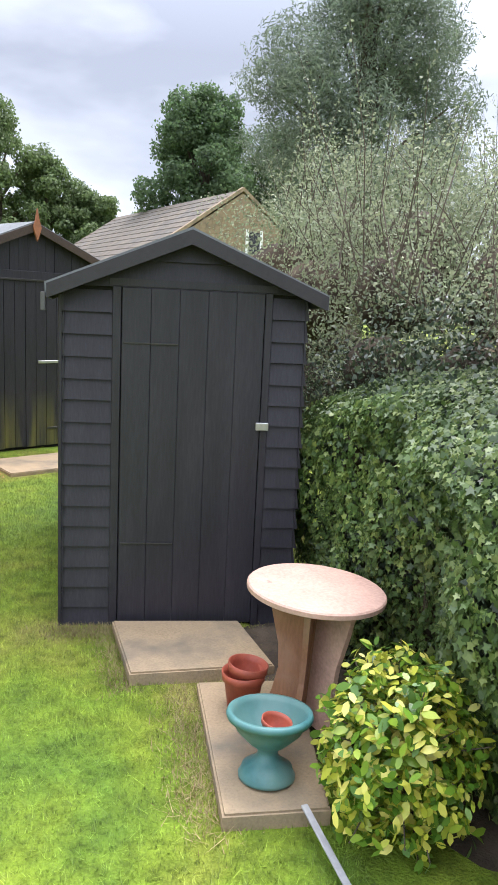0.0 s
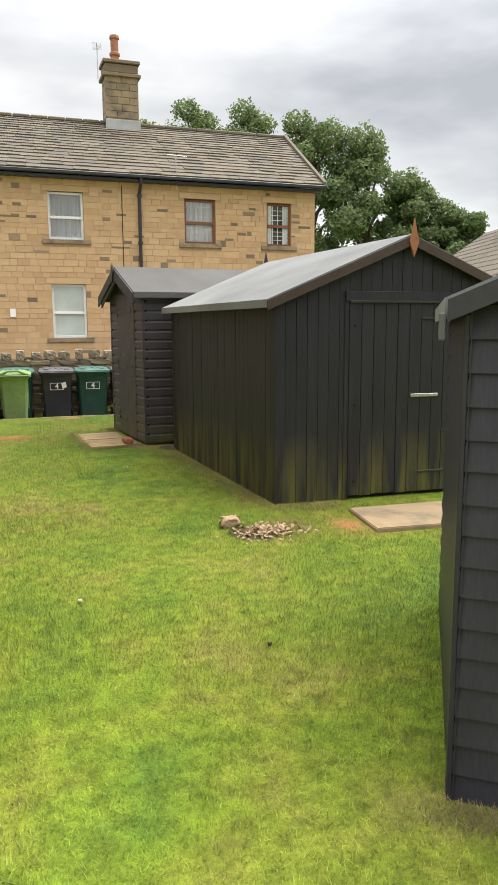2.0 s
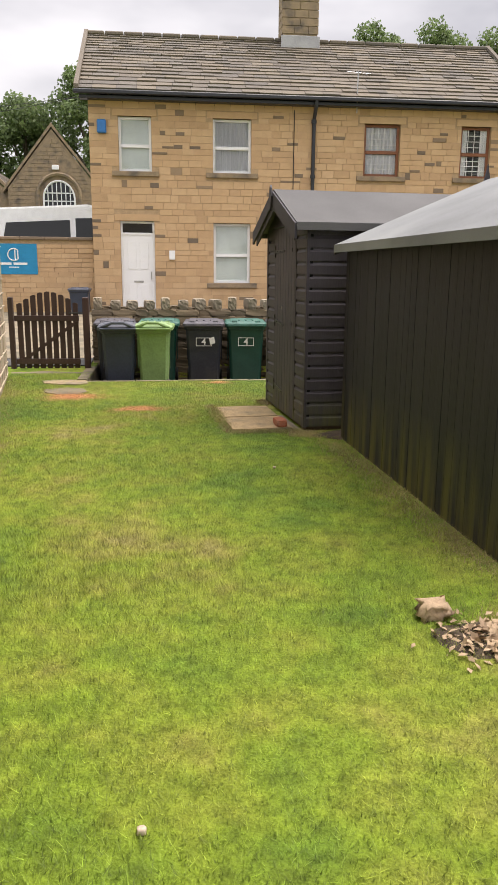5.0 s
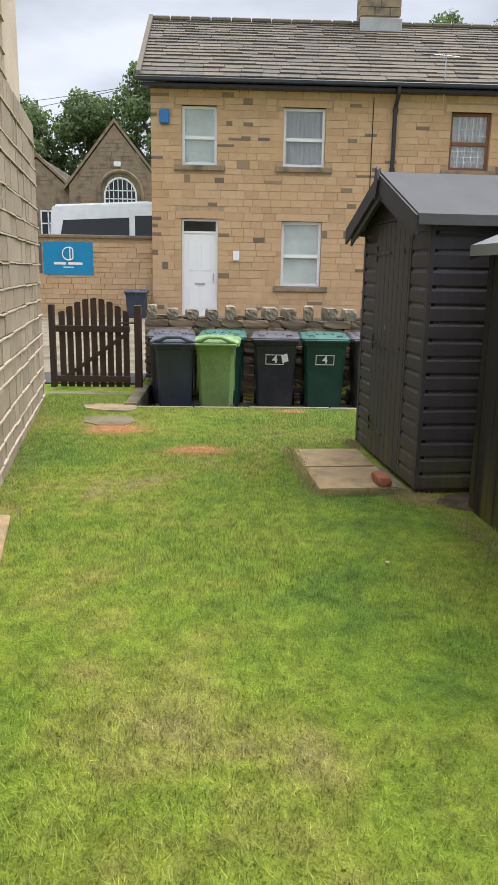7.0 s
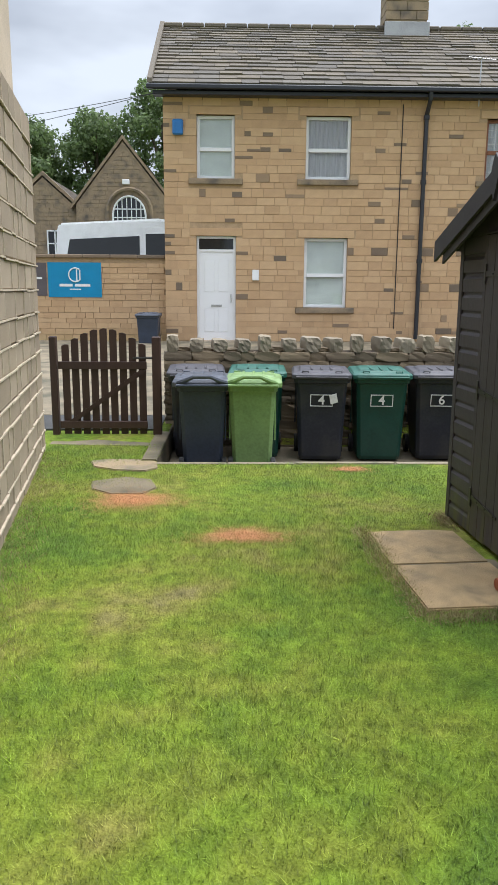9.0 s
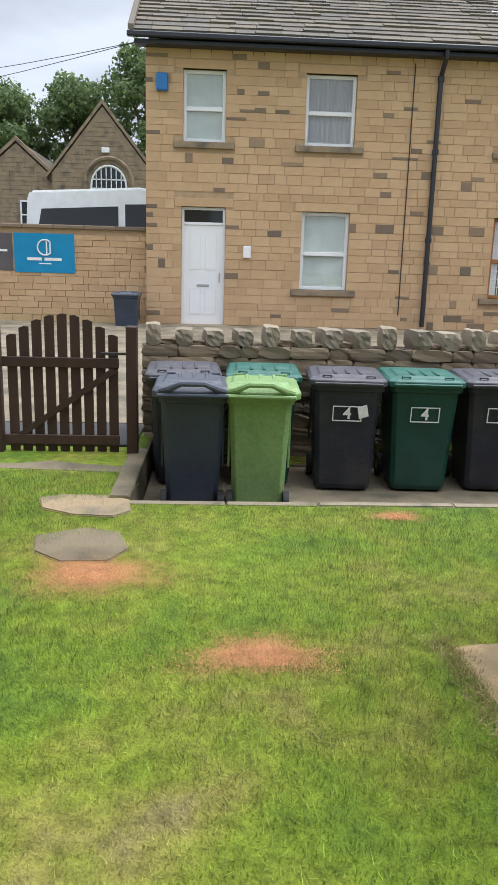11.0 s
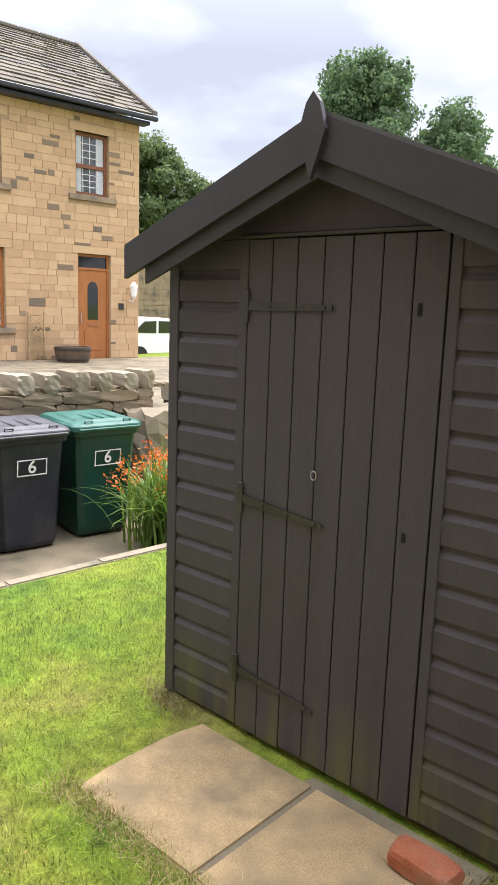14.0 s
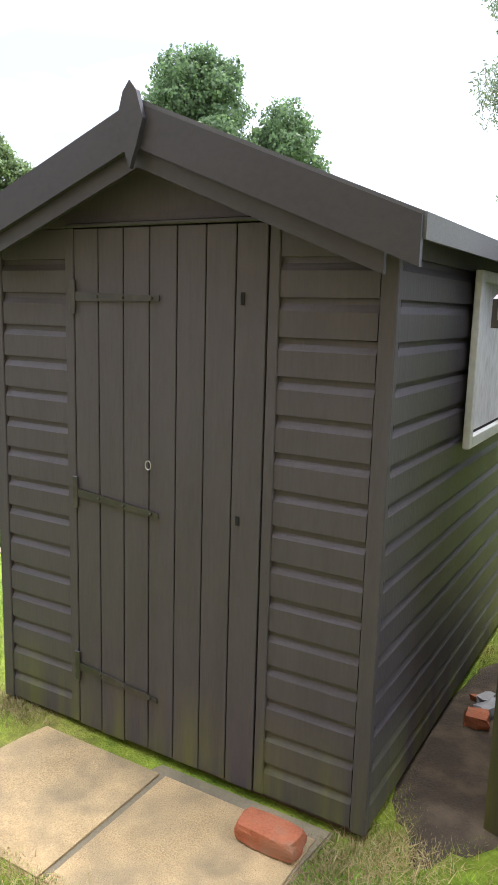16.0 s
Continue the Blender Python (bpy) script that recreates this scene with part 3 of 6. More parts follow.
        part("header_board", sk(box(dx0 - 0.06, dx1 + 0.06, -0.004, 0.022, dz1 + 0.006, h + 0.004 if dz1 < h - 0.03 else dz1 + 0.04)), black, root)
    else:
        x = 0.0
        while x < w - 0.01:
            bw = min(pitch, w - x)
            if x + bw <= dx0 + 0.02 or x >= dx1 - 0.02:
                pts = [(x + 0.002, 0), (x + bw - 0.002, 0), (x + bw - 0.002, roofz(x + bw)), (x + 0.002, roofz(x))]
                if x < w / 2 < x + bw:
                    pts.insert(3, (w / 2, apex))
                part("board", sk(prism(pts, 0.004 + rg.uniform(0, 0.004), 0.022)), black, root)
            else:
                pts = [(x + 0.002, dz1 + 0.01), (x + bw - 0.002, dz1 + 0.01), (x + bw - 0.002, roofz(x + bw)), (x + 0.002, roofz(x))]
                if x < w / 2 < x + bw:
                    pts.insert(3, (w / 2, apex))
                part("board", sk(prism(pts, 0.004 + rg.uniform(0, 0.004), 0.022)), black, root)
            x += pitch
        y = 0.0
        while y < depth - 0.02:
            bw = min(pitch, depth - y)
            o = rg.uniform(0, 0.004)
            part("board", sk(box(0.002 + o, 0.02, y + 0.002, y + bw - 0.002, rg.uniform(-0.02, 0.01), h)), black, root)
            part("board", sk(box(w - 0.02, w - 0.002, y + 0.002, y + bw - 0.002, 0, h)), black, root)
            y += pitch
        part("header_board", sk(box(dx0 - 0.04, dx1 + 0.05, -0.014, 0.003, dz1 - 0.01, dz1 + 0.075, 0.003)), black, root)
    # corner posts and door frame
    if style == "shiplap":
        for a, b in ((0.0, 0.052), (w - 0.052, w)):
            part("corner_post", sk(box(a, b, -0.001, 0.03, -0.01, h, 0.003)), black, root)
    for a, b in ((dx0 - 0.045, dx0 - 0.004), (dx1 + 0.004, dx1 + 0.04)):
        part("door_post", sk(box(a, b, -0.003, 0.024, 0.0, dz1 + 0.004, 0.003)), black, root)
    # the door, of upright boards
    dr = part("door", sk(box(dx0 + 0.004, dx1 - 0.004, 0.014, 0.02, dz0, dz1)), M["gap"], root, "closed plank door painted black")
    n = {"lap": 5, "vertical": 9, "shiplap": 7}[style]
    pg = 0.0003 if style == "lap" else 0.0022
    for i in range(n):
        a, b = dx0 + (dx1 - dx0) * i / n, dx0 + (dx1 - dx0) * (i + 1) / n
        part("plank", sk(box(a + pg, b - pg, -0.006 + rg.uniform(0, 0.003), 0.014, dz0 + rg.uniform(-0.006, 0.004), dz1, 0.002)), black, dr)
    # roof: two boarded slopes under felt, with barge boards
    y0, y1 = -front, depth + 0.06
    for side in (-1, 1):
        xe = w / 2 + side * (w / 2 + eave)
        ze = roofz(xe)
        lift = 0.012
        pts = [(w / 2, apex + lift), (xe, ze + lift), (xe, ze + lift + 0.022), (w / 2, apex + lift + 0.026)]
        part("roof", sk(prism(pts, y0, y1)), M[felt], root, "felted pitched roof slope")
        part("felt_edge", sk(prism([(xe - side * 0.002, ze - 0.035), (xe + side * 0.008, ze - 0.035), (xe + side * 0.008, ze + lift + 0.02), (xe - side * 0.002, ze + lift + 0.02)], y0, y1)), M[felt], root)
        bh = {"lap": 0.055, "vertical": 0.07, "shiplap": 0.115}[style]
        pts = [(w / 2, apex + lift + 0.012), (xe, ze + lift + 0.012), (xe, ze + lift - bh), (w / 2, apex + lift - bh)]
        part("barge_board", sk(prism(pts, y0 - 0.018, y0 + 0.002)), M["shed_edge"] if style != "vertical" else M["brown_trim"], root)
        part("barge_board", sk(prism(pts, y1 - 0.002, y1 + 0.018)), M["shed_edge"], root)
        if style == "shiplap":
            pts = [(w / 2, apex - 0.06), (xe - side * 0.1, roofz(xe - side * 0.1) - 0.06), (xe - side * 0.1, roofz(xe - side * 0.1) - 0.16), (w / 2, apex - 0.16)]
            part("inner_barge", sk(prism(pts, y0 + 0.004, y0 + 0.02)), M["shed_edge"], root)
    if fin:
        k = 0.055 if style == "vertical" else 0.05
        a = apex + 0.03
        top = 0.14 if style == "vertical" else 0.05
        pts = [(w / 2, a + top), (w / 2 + k * 0.5, a + 0.02), (w / 2 + k, a - 0.06), (w / 2 + k * 0.55, a - 0.13), (w / 2, a - 0.2), (w / 2 - k * 0.55, a - 0.13), (w / 2 - k, a - 0.06), (w / 2 - k * 0.5, a + 0.02)]
        if style == "vertical":
            pts = [(w / 2 + (x - w / 2) * 0.8, a + (z - a) * 0.95) for x, z in pts]
        part("finial", sk(prism(pts, y0 - 0.036, y0 - 0.018)), M[fin], root, "pointed wooden finial")
        if style == "vertical":
            part("finial", sk(prism(pts, y1 + 0.018, y1 + 0.036)), M["shed_edge"], root)
    return root, sk


def hinge_strap(root, x, z, length, y=-0.008, tilt=0.0):
    d = part("hinge", box(x - 0.012, x + 0.012, y - 0.008, y, z - 0.06, z + 0.06, 0.002), M["black_iron"], root, "black iron strap hinge")
    bm = prism([(x, z - 0.016), (x + length, z - 0.009 + tilt), (x + length, z + 0.009 + tilt), (x, z + 0.016)], y - 0.005, y)
    part("strap", bm, M["black_iron"], d)
    for k in (0.3, 0.6, 0.92):
        part("bolt", lathe([(0.006, 0), (0.006, 0.004), (0.003, 0.007)], 8, centre=(0, 0, 0)), M["black_iron"], d).matrix_basis = pose(x + length * k, y - 0.004, z + tilt * k, 90, 0, 0)


A1, A2, A3 = (2.155, 3.0, -0.135), (3.03, 6.94, -0.06), (2.391, 11.814, 0.035)
shed1, sk1 = shed(pose(*A1, 0, 0, -39), 1.2, 1.705, 1.955, 1.8, (0.29, 0.975, 0.02, 1.705), M["shed_plain"], "lap", 0.1055, skew=-0.12,
                  label="narrow black-painted overlap shed with a closed plank door", felt="felt", eave=0.06)
shed2, sk2 = shed(pose(*A2, 0, 0, -2), 2.5, 1.775, 2.30, 2.98, (0.69, 1.75, 0.03, 1.77), M["shed_black"], "vertical", 0.1, skew=-0.10,
                  label="large black plank shed with grey felt roof", fin="rust", eave=0.09, front=0.05)
shed3, sk3 = shed(pose(*A3, 0, 0, -84.8), 1.615, 1.877, 2.195, 2.1, (0.425, 1.205, 0.0, 1.875), M["shed_brown"], "shiplap", 0.1183,
                  label="dark brown-black shiplap shed with strap-hinged door", fin="shed_edge", eave=0.10, front=0.13, felt="felt_dark")
for z, tl in ((1.645, 0.0), (0.935, -0.03), (0.245, -0.035)):
    hinge_strap(shed3, 0.425, z, 0.38, tilt=tl)
part("keyhole", box(1.115, 1.128, -0.0075, -0.0055, 1.63, 1.668), M["gap"], shed3)
part("keyhole", box(1.115, 1.128, -0.0075, -0.0055, 0.925, 0.955), M["gap"], shed3)
part("door_ring", tube([(0.765 + 0.012 * math.cos(a), -0.016, 1.08 + 0.016 * math.sin(a)) for a in (i * math.pi / 5 for i in range(11))], 0.002, 5), M["bare_metal"], shed3)
part("door_drip", box(0.40, 1.225, -0.02, 0.0, 1.878, 1.892, 0.003), M["shed_edge"], shed3, "narrow drip rail over the door")
for z in (1.28, 0.28):
    part("strap", box(0.30, 0.56, -0.0105, -0.0065, z + 0.16, z + 0.168, 0.001), M["black_iron"], shed1)
part("hasp", box(0.955, 1.02, -0.018, -0.004, 1.035, 1.075, 0.003), M["bare_metal"], shed1, "small galvanised hasp")
part("hasp", sk2(box(1.30, 1.58, -0.016, -0.007, 0.905, 0.935, 0.003)), M["bare_metal"], shed2, "galvanised sliding bolt")
for z in (1.60, 0.20):
    part("strap", sk2(box(1.40, 1.72, -0.012, -0.007, z, z + 0.022, 0.002)), M["black_iron"], shed2, "black painted strap hinge")
for x, z in ((0.74, 1.55), (0.745, 0.85), (0.75, 0.16)):
    part("bolt", sk2(box(x - 0.01, x + 0.01, -0.012, -0.006, z - 0.012, z + 0.012, 0.003)), M["gap"], shed2)
part("drip_strip", sk2(box(0.69, 1.80, -0.022, -0.015, 1.745, 1.765, 0.002)), M["black_iron"], shed2)
part("corner_board", sk1(box(-0.006, 0.012, -0.004, 0.085, 0.0, 1.66, 0.003)), M["shed_plain"], shed1, "split black corner board")
part("felt_flap", box(-0.075, -0.055, -0.092, -0.05, 1.58, 1.665, 0.004), M["felt_dark"], shed1, "torn hanging felt corner")
part("floor_block", sk2(box(0.72, 0.86, 0.02, 0.2, -0.09, -0.02)), M["kerb"], shed2)
part("floor_block", sk2(box(1.15, 1.3, 0.02, 0.2, -0.09, -0.02)), M["kerb"], shed2)
# side window of the shiplap shed
wf = part("window", box(1.63, 1.637, 0.80, 1.52, 1.18, 1.765), M["curtain"], shed3, "white-framed side window")
for a in ((0.78, 0.825, 1.12, 1.78), (1.495, 1.54, 1.12, 1.78), (0.825, 1.495, 1.12, 1.165), (0.825, 1.495, 1.74, 1.78)):
    part("frame_bar", box(1.628, 1.655, *a, 0.003), M["white"], wf)

# ---- flags by the sheds ----
slab("paving_slab", [(1.765, 11.50), (1.815, 10.895), (2.412, 10.945), (2.362, 11.55)], -0.04, 0.008, M["slab"], "square buff concrete slab before a shed door", "slabs at the shed door")
slab("paving_slab", [(1.818, 10.885), (1.868, 10.28), (2.465, 10.33), (2.415, 10.935)], -0.04, 0.006, M["slab"], "square buff concrete slab before a shed door", "slabs at the shed door")
slab("slab_bed", [(1.80, 11.45), (1.88, 10.31), (2.53, 10.31), (2.405, 11.6)], -0.06, 0.0005, M["concrete"], "dark soil bedding under the paving slabs", kind="structure", category="soil")
slab("doorstep_slab", [(2.06, 2.29), (2.60, 1.93), (2.82, 2.38), (2.33, 2.79)], -0.2, -0.08, M["slab_grey"], "rough stone flag below the shed door")
slab("flagstone", [(1.735, 1.375), (2.02, 1.16), (2.60, 1.80), (2.255, 2.07)], -0.2, -0.1, M["slab_grey"], "long grey concrete flag under garden pots")
slab("shed_step", [(3.47, 5.90), (4.55, 5.80), (4.60, 6.50), (3.56, 6.56)], -0.1, -0.045, M["slab_grey"], "pale concrete slab before the large shed")


def single_brick(m, label):
    bm = rough_block(0.215, 0.1025, 0.065, 3, 0.04, 2)
    bmesh.ops.bevel(bm, geom=bm.edges[:], offset=0.002, segments=1, affect="EDGES")
    ob = new("brick", link_mesh("brick", bm, M["brick"]))
    ob.matrix_basis = m
    return tagged(ob, label, "brick")


single_brick(pose(2.35, 10.44, 0.009, 0, 0, -86), "loose worn red brick on a paving slab")


# ---- bins ----
def bin_thing(m, body, lid, number, label, group="wheeled bins", slim=1.0):
    """Front faces -y; origin under its middle."""
    root = thing("wheelie_bin", m, label, "wheelie bin", group)
    bm = bmesh.new()
    rings = []
    for z, hw, y0, y1 in ((0.02, 0.215, -0.235, 0.20), (0.06, 0.225, -0.25, 0.215), (0.5, 0.245, -0.27, 0.25), (0.8, 0.262, -0.30, 0.29), (0.835, 0.264, -0.303, 0.30), (0.84, 0.285, -0.325, 0.325), (0.885, 0.288, -0.328, 0.328)):
        c = 0.035
        hw *= slim
        rings.append([bm.verts.new(p) for p in ((-hw + c, y0, z), (hw - c, y0, z), (hw, y0 + c, z), (hw, y1 - c, z), (hw - c, y1, z), (-hw + c, y1, z), (-hw, y1 - c, z), (-hw, y0 + c, z))])
    for a, b in zip(rings, rings[1:]):
        for i in range(8):
            bm.faces.new((a[i], a[(i + 1) % 8], b[(i + 1) % 8], b[i]))
    bm.faces.new(rings[0][::-1])
    bm.faces.new(rings[-1])
    bmesh.ops.bevel(bm, geom=[e for e in bm.edges], offset=0.004, segments=1, affect="EDGES")
    part("body", bm, body, root)
    bm = bmesh.new()
    rings = []
    for z, hw, y0, y1, dz in ((0.882, 0.305, -0.35, 0.36, 0), (0.925, 0.308, -0.352, 0.36, 0), (0.945, 0.285, -0.325, 0.33, 0.012), (0.948, 0.235, -0.27, 0.2, 0.012), (0.965, 0.215, -0.25, 0.18, 0.012), (0.968, 0.1, -0.1, 0.1, 0.012)):
        c = 0.05
        hw *= 0.5 + 0.5 * slim
        rings.append([bm.verts.new(p) for p in ((-hw + c, y0, z), (hw - c, y0, z), (hw, y0 + c, z), (hw, y1 - c, z + dz), (hw - c, y1, z + dz), (-hw + c, y1, z + dz), (-hw, y1 - c, z + dz), (-hw, y0 + c, z))])
    for a, b in zip(rings, rings[1:]):
        for i in range(8):
            bm.faces.new((a[i], a[(i + 1) % 8], b[(i + 1) % 8], b[i]))
    bm.faces.new(rings[0][::-1])
    bm.faces.new(rings[-1])
    bmesh.ops.bevel(bm, geom=bm.edges[:], offset=0.005, segments=1, affect="EDGES")
    ld = part("lid", bm, lid, root)
    for x in (-0.17, 0.17):
        part("lid_grip", tube([(x - 0.03, -0.30, 0.935), (x - 0.03, -0.31, 0.962), (x + 0.03, -0.31, 0.962), (x + 0.03, -0.30, 0.935)], 0.009, 6), lid, ld)
    for x in (-0.1, 0.0, 0.1):
        part("lid_rib", box(x - 0.012, x + 0.012, -0.24, 0.17, 0.962, 0.978, 0.005), lid, ld)
    part("lid_lip", box(-0.27 * slim, 0.27 * slim, -0.362, -0.345, 0.893, 0.913, 0.006), lid, ld)
    if slim < 1:
        part("lid_handle", tube([(-0.23, 0.34, 0.925), (-0.17, 0.37, 0.945), (-0.08, 0.385, 0.985), (0.08, 0.385, 0.985), (0.17, 0.37, 0.945), (0.23, 0.34, 0.925)], [0.02, 0.024, 0.02, 0.02, 0.024, 0.02], 8), lid, ld)
    part("handle_bar", tube([(-0.24, 0.33, 0.89), (-0.24, 0.395, 0.905), (0.24, 0.395, 0.905), (0.24, 0.33, 0.89)], 0.014, 8), body, root)
    if slim == 1.0:
        part("axle_box", box(-0.17, 0.17, 0.2, 0.3, 0.06, 0.2, 0.015), body, root)
    for x in (-0.245, 0.245):
        wl_ = part("wheel", lathe([(0.06, -0.018), (0.098, -0.022), (0.1, -0.012), (0.1, 0.012), (0.098, 0.022), (0.06, 0.018)], 20), M["rubber"], root)
        wl_.matrix_basis = pose(x * slim, 0.26, 0.1, 0, 90, 0)
        part("rim", lathe([(0.02, -0.021), (0.058, -0.016), (0.058, 0.016), (0.02, 0.021)], 14), M["bin_blacklid"], wl_)
    for x in (-0.262, 0.262):
        part("rib", box(x * slim - 0.008, x * slim + 0.008, 0.15, 0.165, 0.35, 0.82, 0.003), body, root)
    if number:
        pl = part("number_plate", box(-0.0005, 0.0005, -0.0005, 0.0005, -0.0005, 0.0005), M["white"], root, "white house number in a frame")
        pl.matrix_basis = pose(0.0, -0.306, 0.66, 90 + 6.5, 0, 0) @ Matrix.Diagonal((0.98, 1.0, 1, 1))
        for a in ((-0.118, 0.118, 0.055, 0.063), (-0.118, 0.118, -0.063, -0.055), (-0.118, -0.11, -0.055, 0.055), (0.11, 0.118, -0.055, 0.055)):
            part("frame_line", box(*a, 0, 0.003), M["white"], pl)
        cu = bpy.data.curves.new("digit", "FONT")
        cu.body, cu.size, cu.extrude, cu.offset, cu.align_x, cu.align_y = number, 0.135, 0.0015, 0.002, "CENTER", "CENTER"
        tmp = bpy.data.objects.new("digit_source", cu)
        scene.collection.objects.link(tmp)
        me = bpy.data.meshes.new_from_object(tmp.evaluated_get(bpy.context.evaluated_depsgraph_get()))
        bpy.data.objects.remove(tmp)
        me.materials.clear()
        me.materials.append(M["white"])
        piece("digit", me, pl, Matrix.Translation((0.0, 0, 0.0015)))
    return root


YB = -0.20
b4 = bin_thing(pose(1.83, 14.68, YB, 0, 0, -4), M["bin_black"], M["bin_blacklid"], "4", "charcoal wheelie bin with a number and torn sticker")
bm = prism([(0.03, -0.045), (0.105, -0.02), (0.085, 0.075), (0.012, 0.05)], -0.0035, 0.0)
part("sticker", bm, M["white"], b4, "peeling blank paper sticker").matrix_basis = pose(0.065, -0.314, 0.665, 6.5, 0, 0)
bin_thing(pose(2.45, 14.68, YB, 0, 0, -3), M["bin_green"], M["bin_greenlid"], "4", "dark green wheelie bin with a white house number")
bin_thing(pose(3.08, 14.70, YB, 0, 0, -3), M["bin_black"], M["bin_blacklid"], "6", "charcoal wheelie bin with a grey faded lid")
bin_thing(pose(3.74, 14.72, YB, 0, 0, -3), M["bin_green"], M["bin_greenlid"], "6", "dark green wheelie bin beside orange flowers")
bin_thing(pose(0.50, 14.80, YB, 0, 0, 2), M["bin_black"], M["bin_blacklid"], "", "charcoal wheelie bin pushed against the stone wall")
bin_thing(pose(1.16, 14.80, YB, 0, 0, -2), M["bin_green"], M["bin_greenlid"], "", "green wheelie bin pushed against the stone wall")
bin_thing(pose(0.60, 14.02, YB, 0, 0, 181), M["bin_navy"], M["bin_navylid"], "", "slate-blue wheelie bin with its wheels outward", slim=0.83)
bin_thing(pose(1.09, 14.02, YB, 0, 0, 177), M["bin_lime"], M["bin_lime"], "", "light green wheelie bin with its wheels outward", slim=0.83)
bin_thing(pose(-1.18, 25.55, 0.03, 0, 0, 0), M["bin_navy"], M["bin_navylid"], "", "dark wheelie bin beside the house corner")

# bin yard, kerb and stepping stones
slab("yard_slab", [(0.22, 13.37), (4.34, 13.37), (4.34, 15.19), (0.22, 15.19)], -0.25, YB, M["concrete"], "stained concrete bin yard below lawn level", kind="structure", category="pavement")
slab("yard_edge", [(0.06, 13.40), (0.20, 13.40), (0.215, 15.18), (0.06, 15.18)], -0.25, 0.062, M["concrete"], "mossy concrete edge of the sunken bin yard", kind="structure", category="kerb")
x = 0.2
rk = random.Random(4)
while x < 4.2:
    L = rk.uniform(0.55, 0.95)
    yy = 13.335 + 0.02 * (x > 1.6) + (0.03 * (x - 2.4) if x > 2.4 else 0)
    slab("kerb_stone", [(x, yy - 0.045), (x + L - 0.01, yy - 0.045 + rk.uniform(-0.01, 0.01)), (x + L - 0.01, yy + 0.04), (x, yy + 0.04)], -0.24, 0.045 + rk.uniform(-0.008, 0.006), M["kerb"], "worn concrete kerb edging the lawn", "kerb stones", category="kerb")
    x += L
slab("stepping_stone", [(-0.40, 13.40), (-0.33, 13.18), (-0.12, 13.06), (0.14, 13.03), (0.24, 13.14), (0.20, 13.38), (0.02, 13.47), (-0.25, 13.48)], -0.02, 0.048, M["slab_grey"], "worn stepping stone sunk in the lawn", "stepping stones")
slab("stepping_stone", [(-0.27, 12.72), (-0.22, 12.48), (-0.05, 12.33), (0.20, 12.34), (0.29, 12.52), (0.22, 12.78), (0.0, 12.86)], -0.02, 0.036, M["concrete"], "dark mossy stepping stone in the lawn", "stepping stones")
slab("gate_threshold", [(-0.95, 14.1), (0.18, 14.0), (0.18, 14.75), (-0.95, 14.75)], -0.1, 0.052, M["concrete"], "mossy stone threshold before the gate")
for i, (a, b) in enumerate(((6.4, 7.35), (7.38, 8.4), (8.43, 9.7))):
    wx = lambda y: -0.457 - 0.14 * (y - 10.6)
    slab("edging_flag", [(wx(a) + 0.02, a), (wx(a) + 0.24, a), (wx(b) + 0.16, b), (wx(b) + 0.02, b)], -0.2, gz(0, (a + b) / 2) + 0.03, M["slab"], "pale stone edging flag along the wall", "edging flags")


def patch(name, cx, cy, rx, ry, material, label, category, lift=0.012, seed=1):
    """A thin uneven scatter with a ragged outline."""
    bm = bmesh.new()
    rg = random.Random(seed)
    c = bm.verts.new((0, 0, lift * 1.6))
    rings = []
    for k, f in ((0.45, 1.5), (0.8, 1.2), (1.0, -0.4)):
        ring = []
        for i in range(36):
            a = 2 * math.pi * i / 36
            q = k * (1 + 0.22 * noise.noise((math.cos(a) * 2 + seed, math.sin(a) * 2, k)) + rg.uniform(-0.05, 0.05))
            ring.append(bm.verts.new((q * rx * math.cos(a), q * ry * math.sin(a), lift * f + 0.004 * rg.random() + gz(0, cy + q * ry * math.sin(a)) - gz(0, cy))))
        rings.append(ring)
    for i in range(36):
        bm.faces.new((c, rings[0][i], rings[0][(i + 1) % 36]))
        for a, b in zip(rings, rings[1:]):
            bm.faces.new((a[i], b[i], b[(i + 1) % 36], a[(i + 1) % 36]))
    bmesh.ops.recalc_face_normals(bm, faces=bm.faces)
    ob = new(name, link_mesh(name, bm, material, True))
    ob.location = (cx, cy, gz(cx, cy))
    return tagged(ob, label, category, kind="stuff")


def scatter(name, cx, cy, rx, ry, material, label, category, seed, k, size=0.009):
    """Loose grains strewn over the turf, dense in the middle and ragged at the rim."""
    rg_ = np.random.default_rng(seed)
    a, q = rg_.uniform(0, 2 * math.pi, k), np.abs(rg_.normal(0, 0.52, k))
    rim = 1 + 0.22 * np.sin(3 * a + seed) + 0.14 * np.sin(7 * a + 2 * seed)
    x, y = cx + rx * q * rim * np.cos(a), cy + ry * q * rim * np.sin(a)
    p = np.stack([x, y, 0.0163 * (y - 11) + rg_.uniform(0.002, 0.016, k)], 1)
    v = leaf_cloud(p, np.tile((0.0, 0.0, 1.0), (k, 1)), size, DIAMOND, rg_, 0.0, 0.35)
    return tagged(new(name, raw_mesh(name, v, k, 4, material)), label, category, kind="stuff")


scatter("seed_patch", 0.13, 12.2, 0.36, 0.26, M["sawdust"], "orange sand strewn on the lawn", "bare patch", 2, 42000, 0.006)
scatter("seed_patch", 0.95, 11.4, 0.29, 0.15, M["sawdust"], "orange sand strewn on the lawn", "bare patch", 3, 30000, 0.006)
scatter("seed_patch", 1.92, 13.1, 0.18, 0.09, M["sawdust"], "small orange sand patch by the kerb", "bare patch", 4, 11000, 0.006)
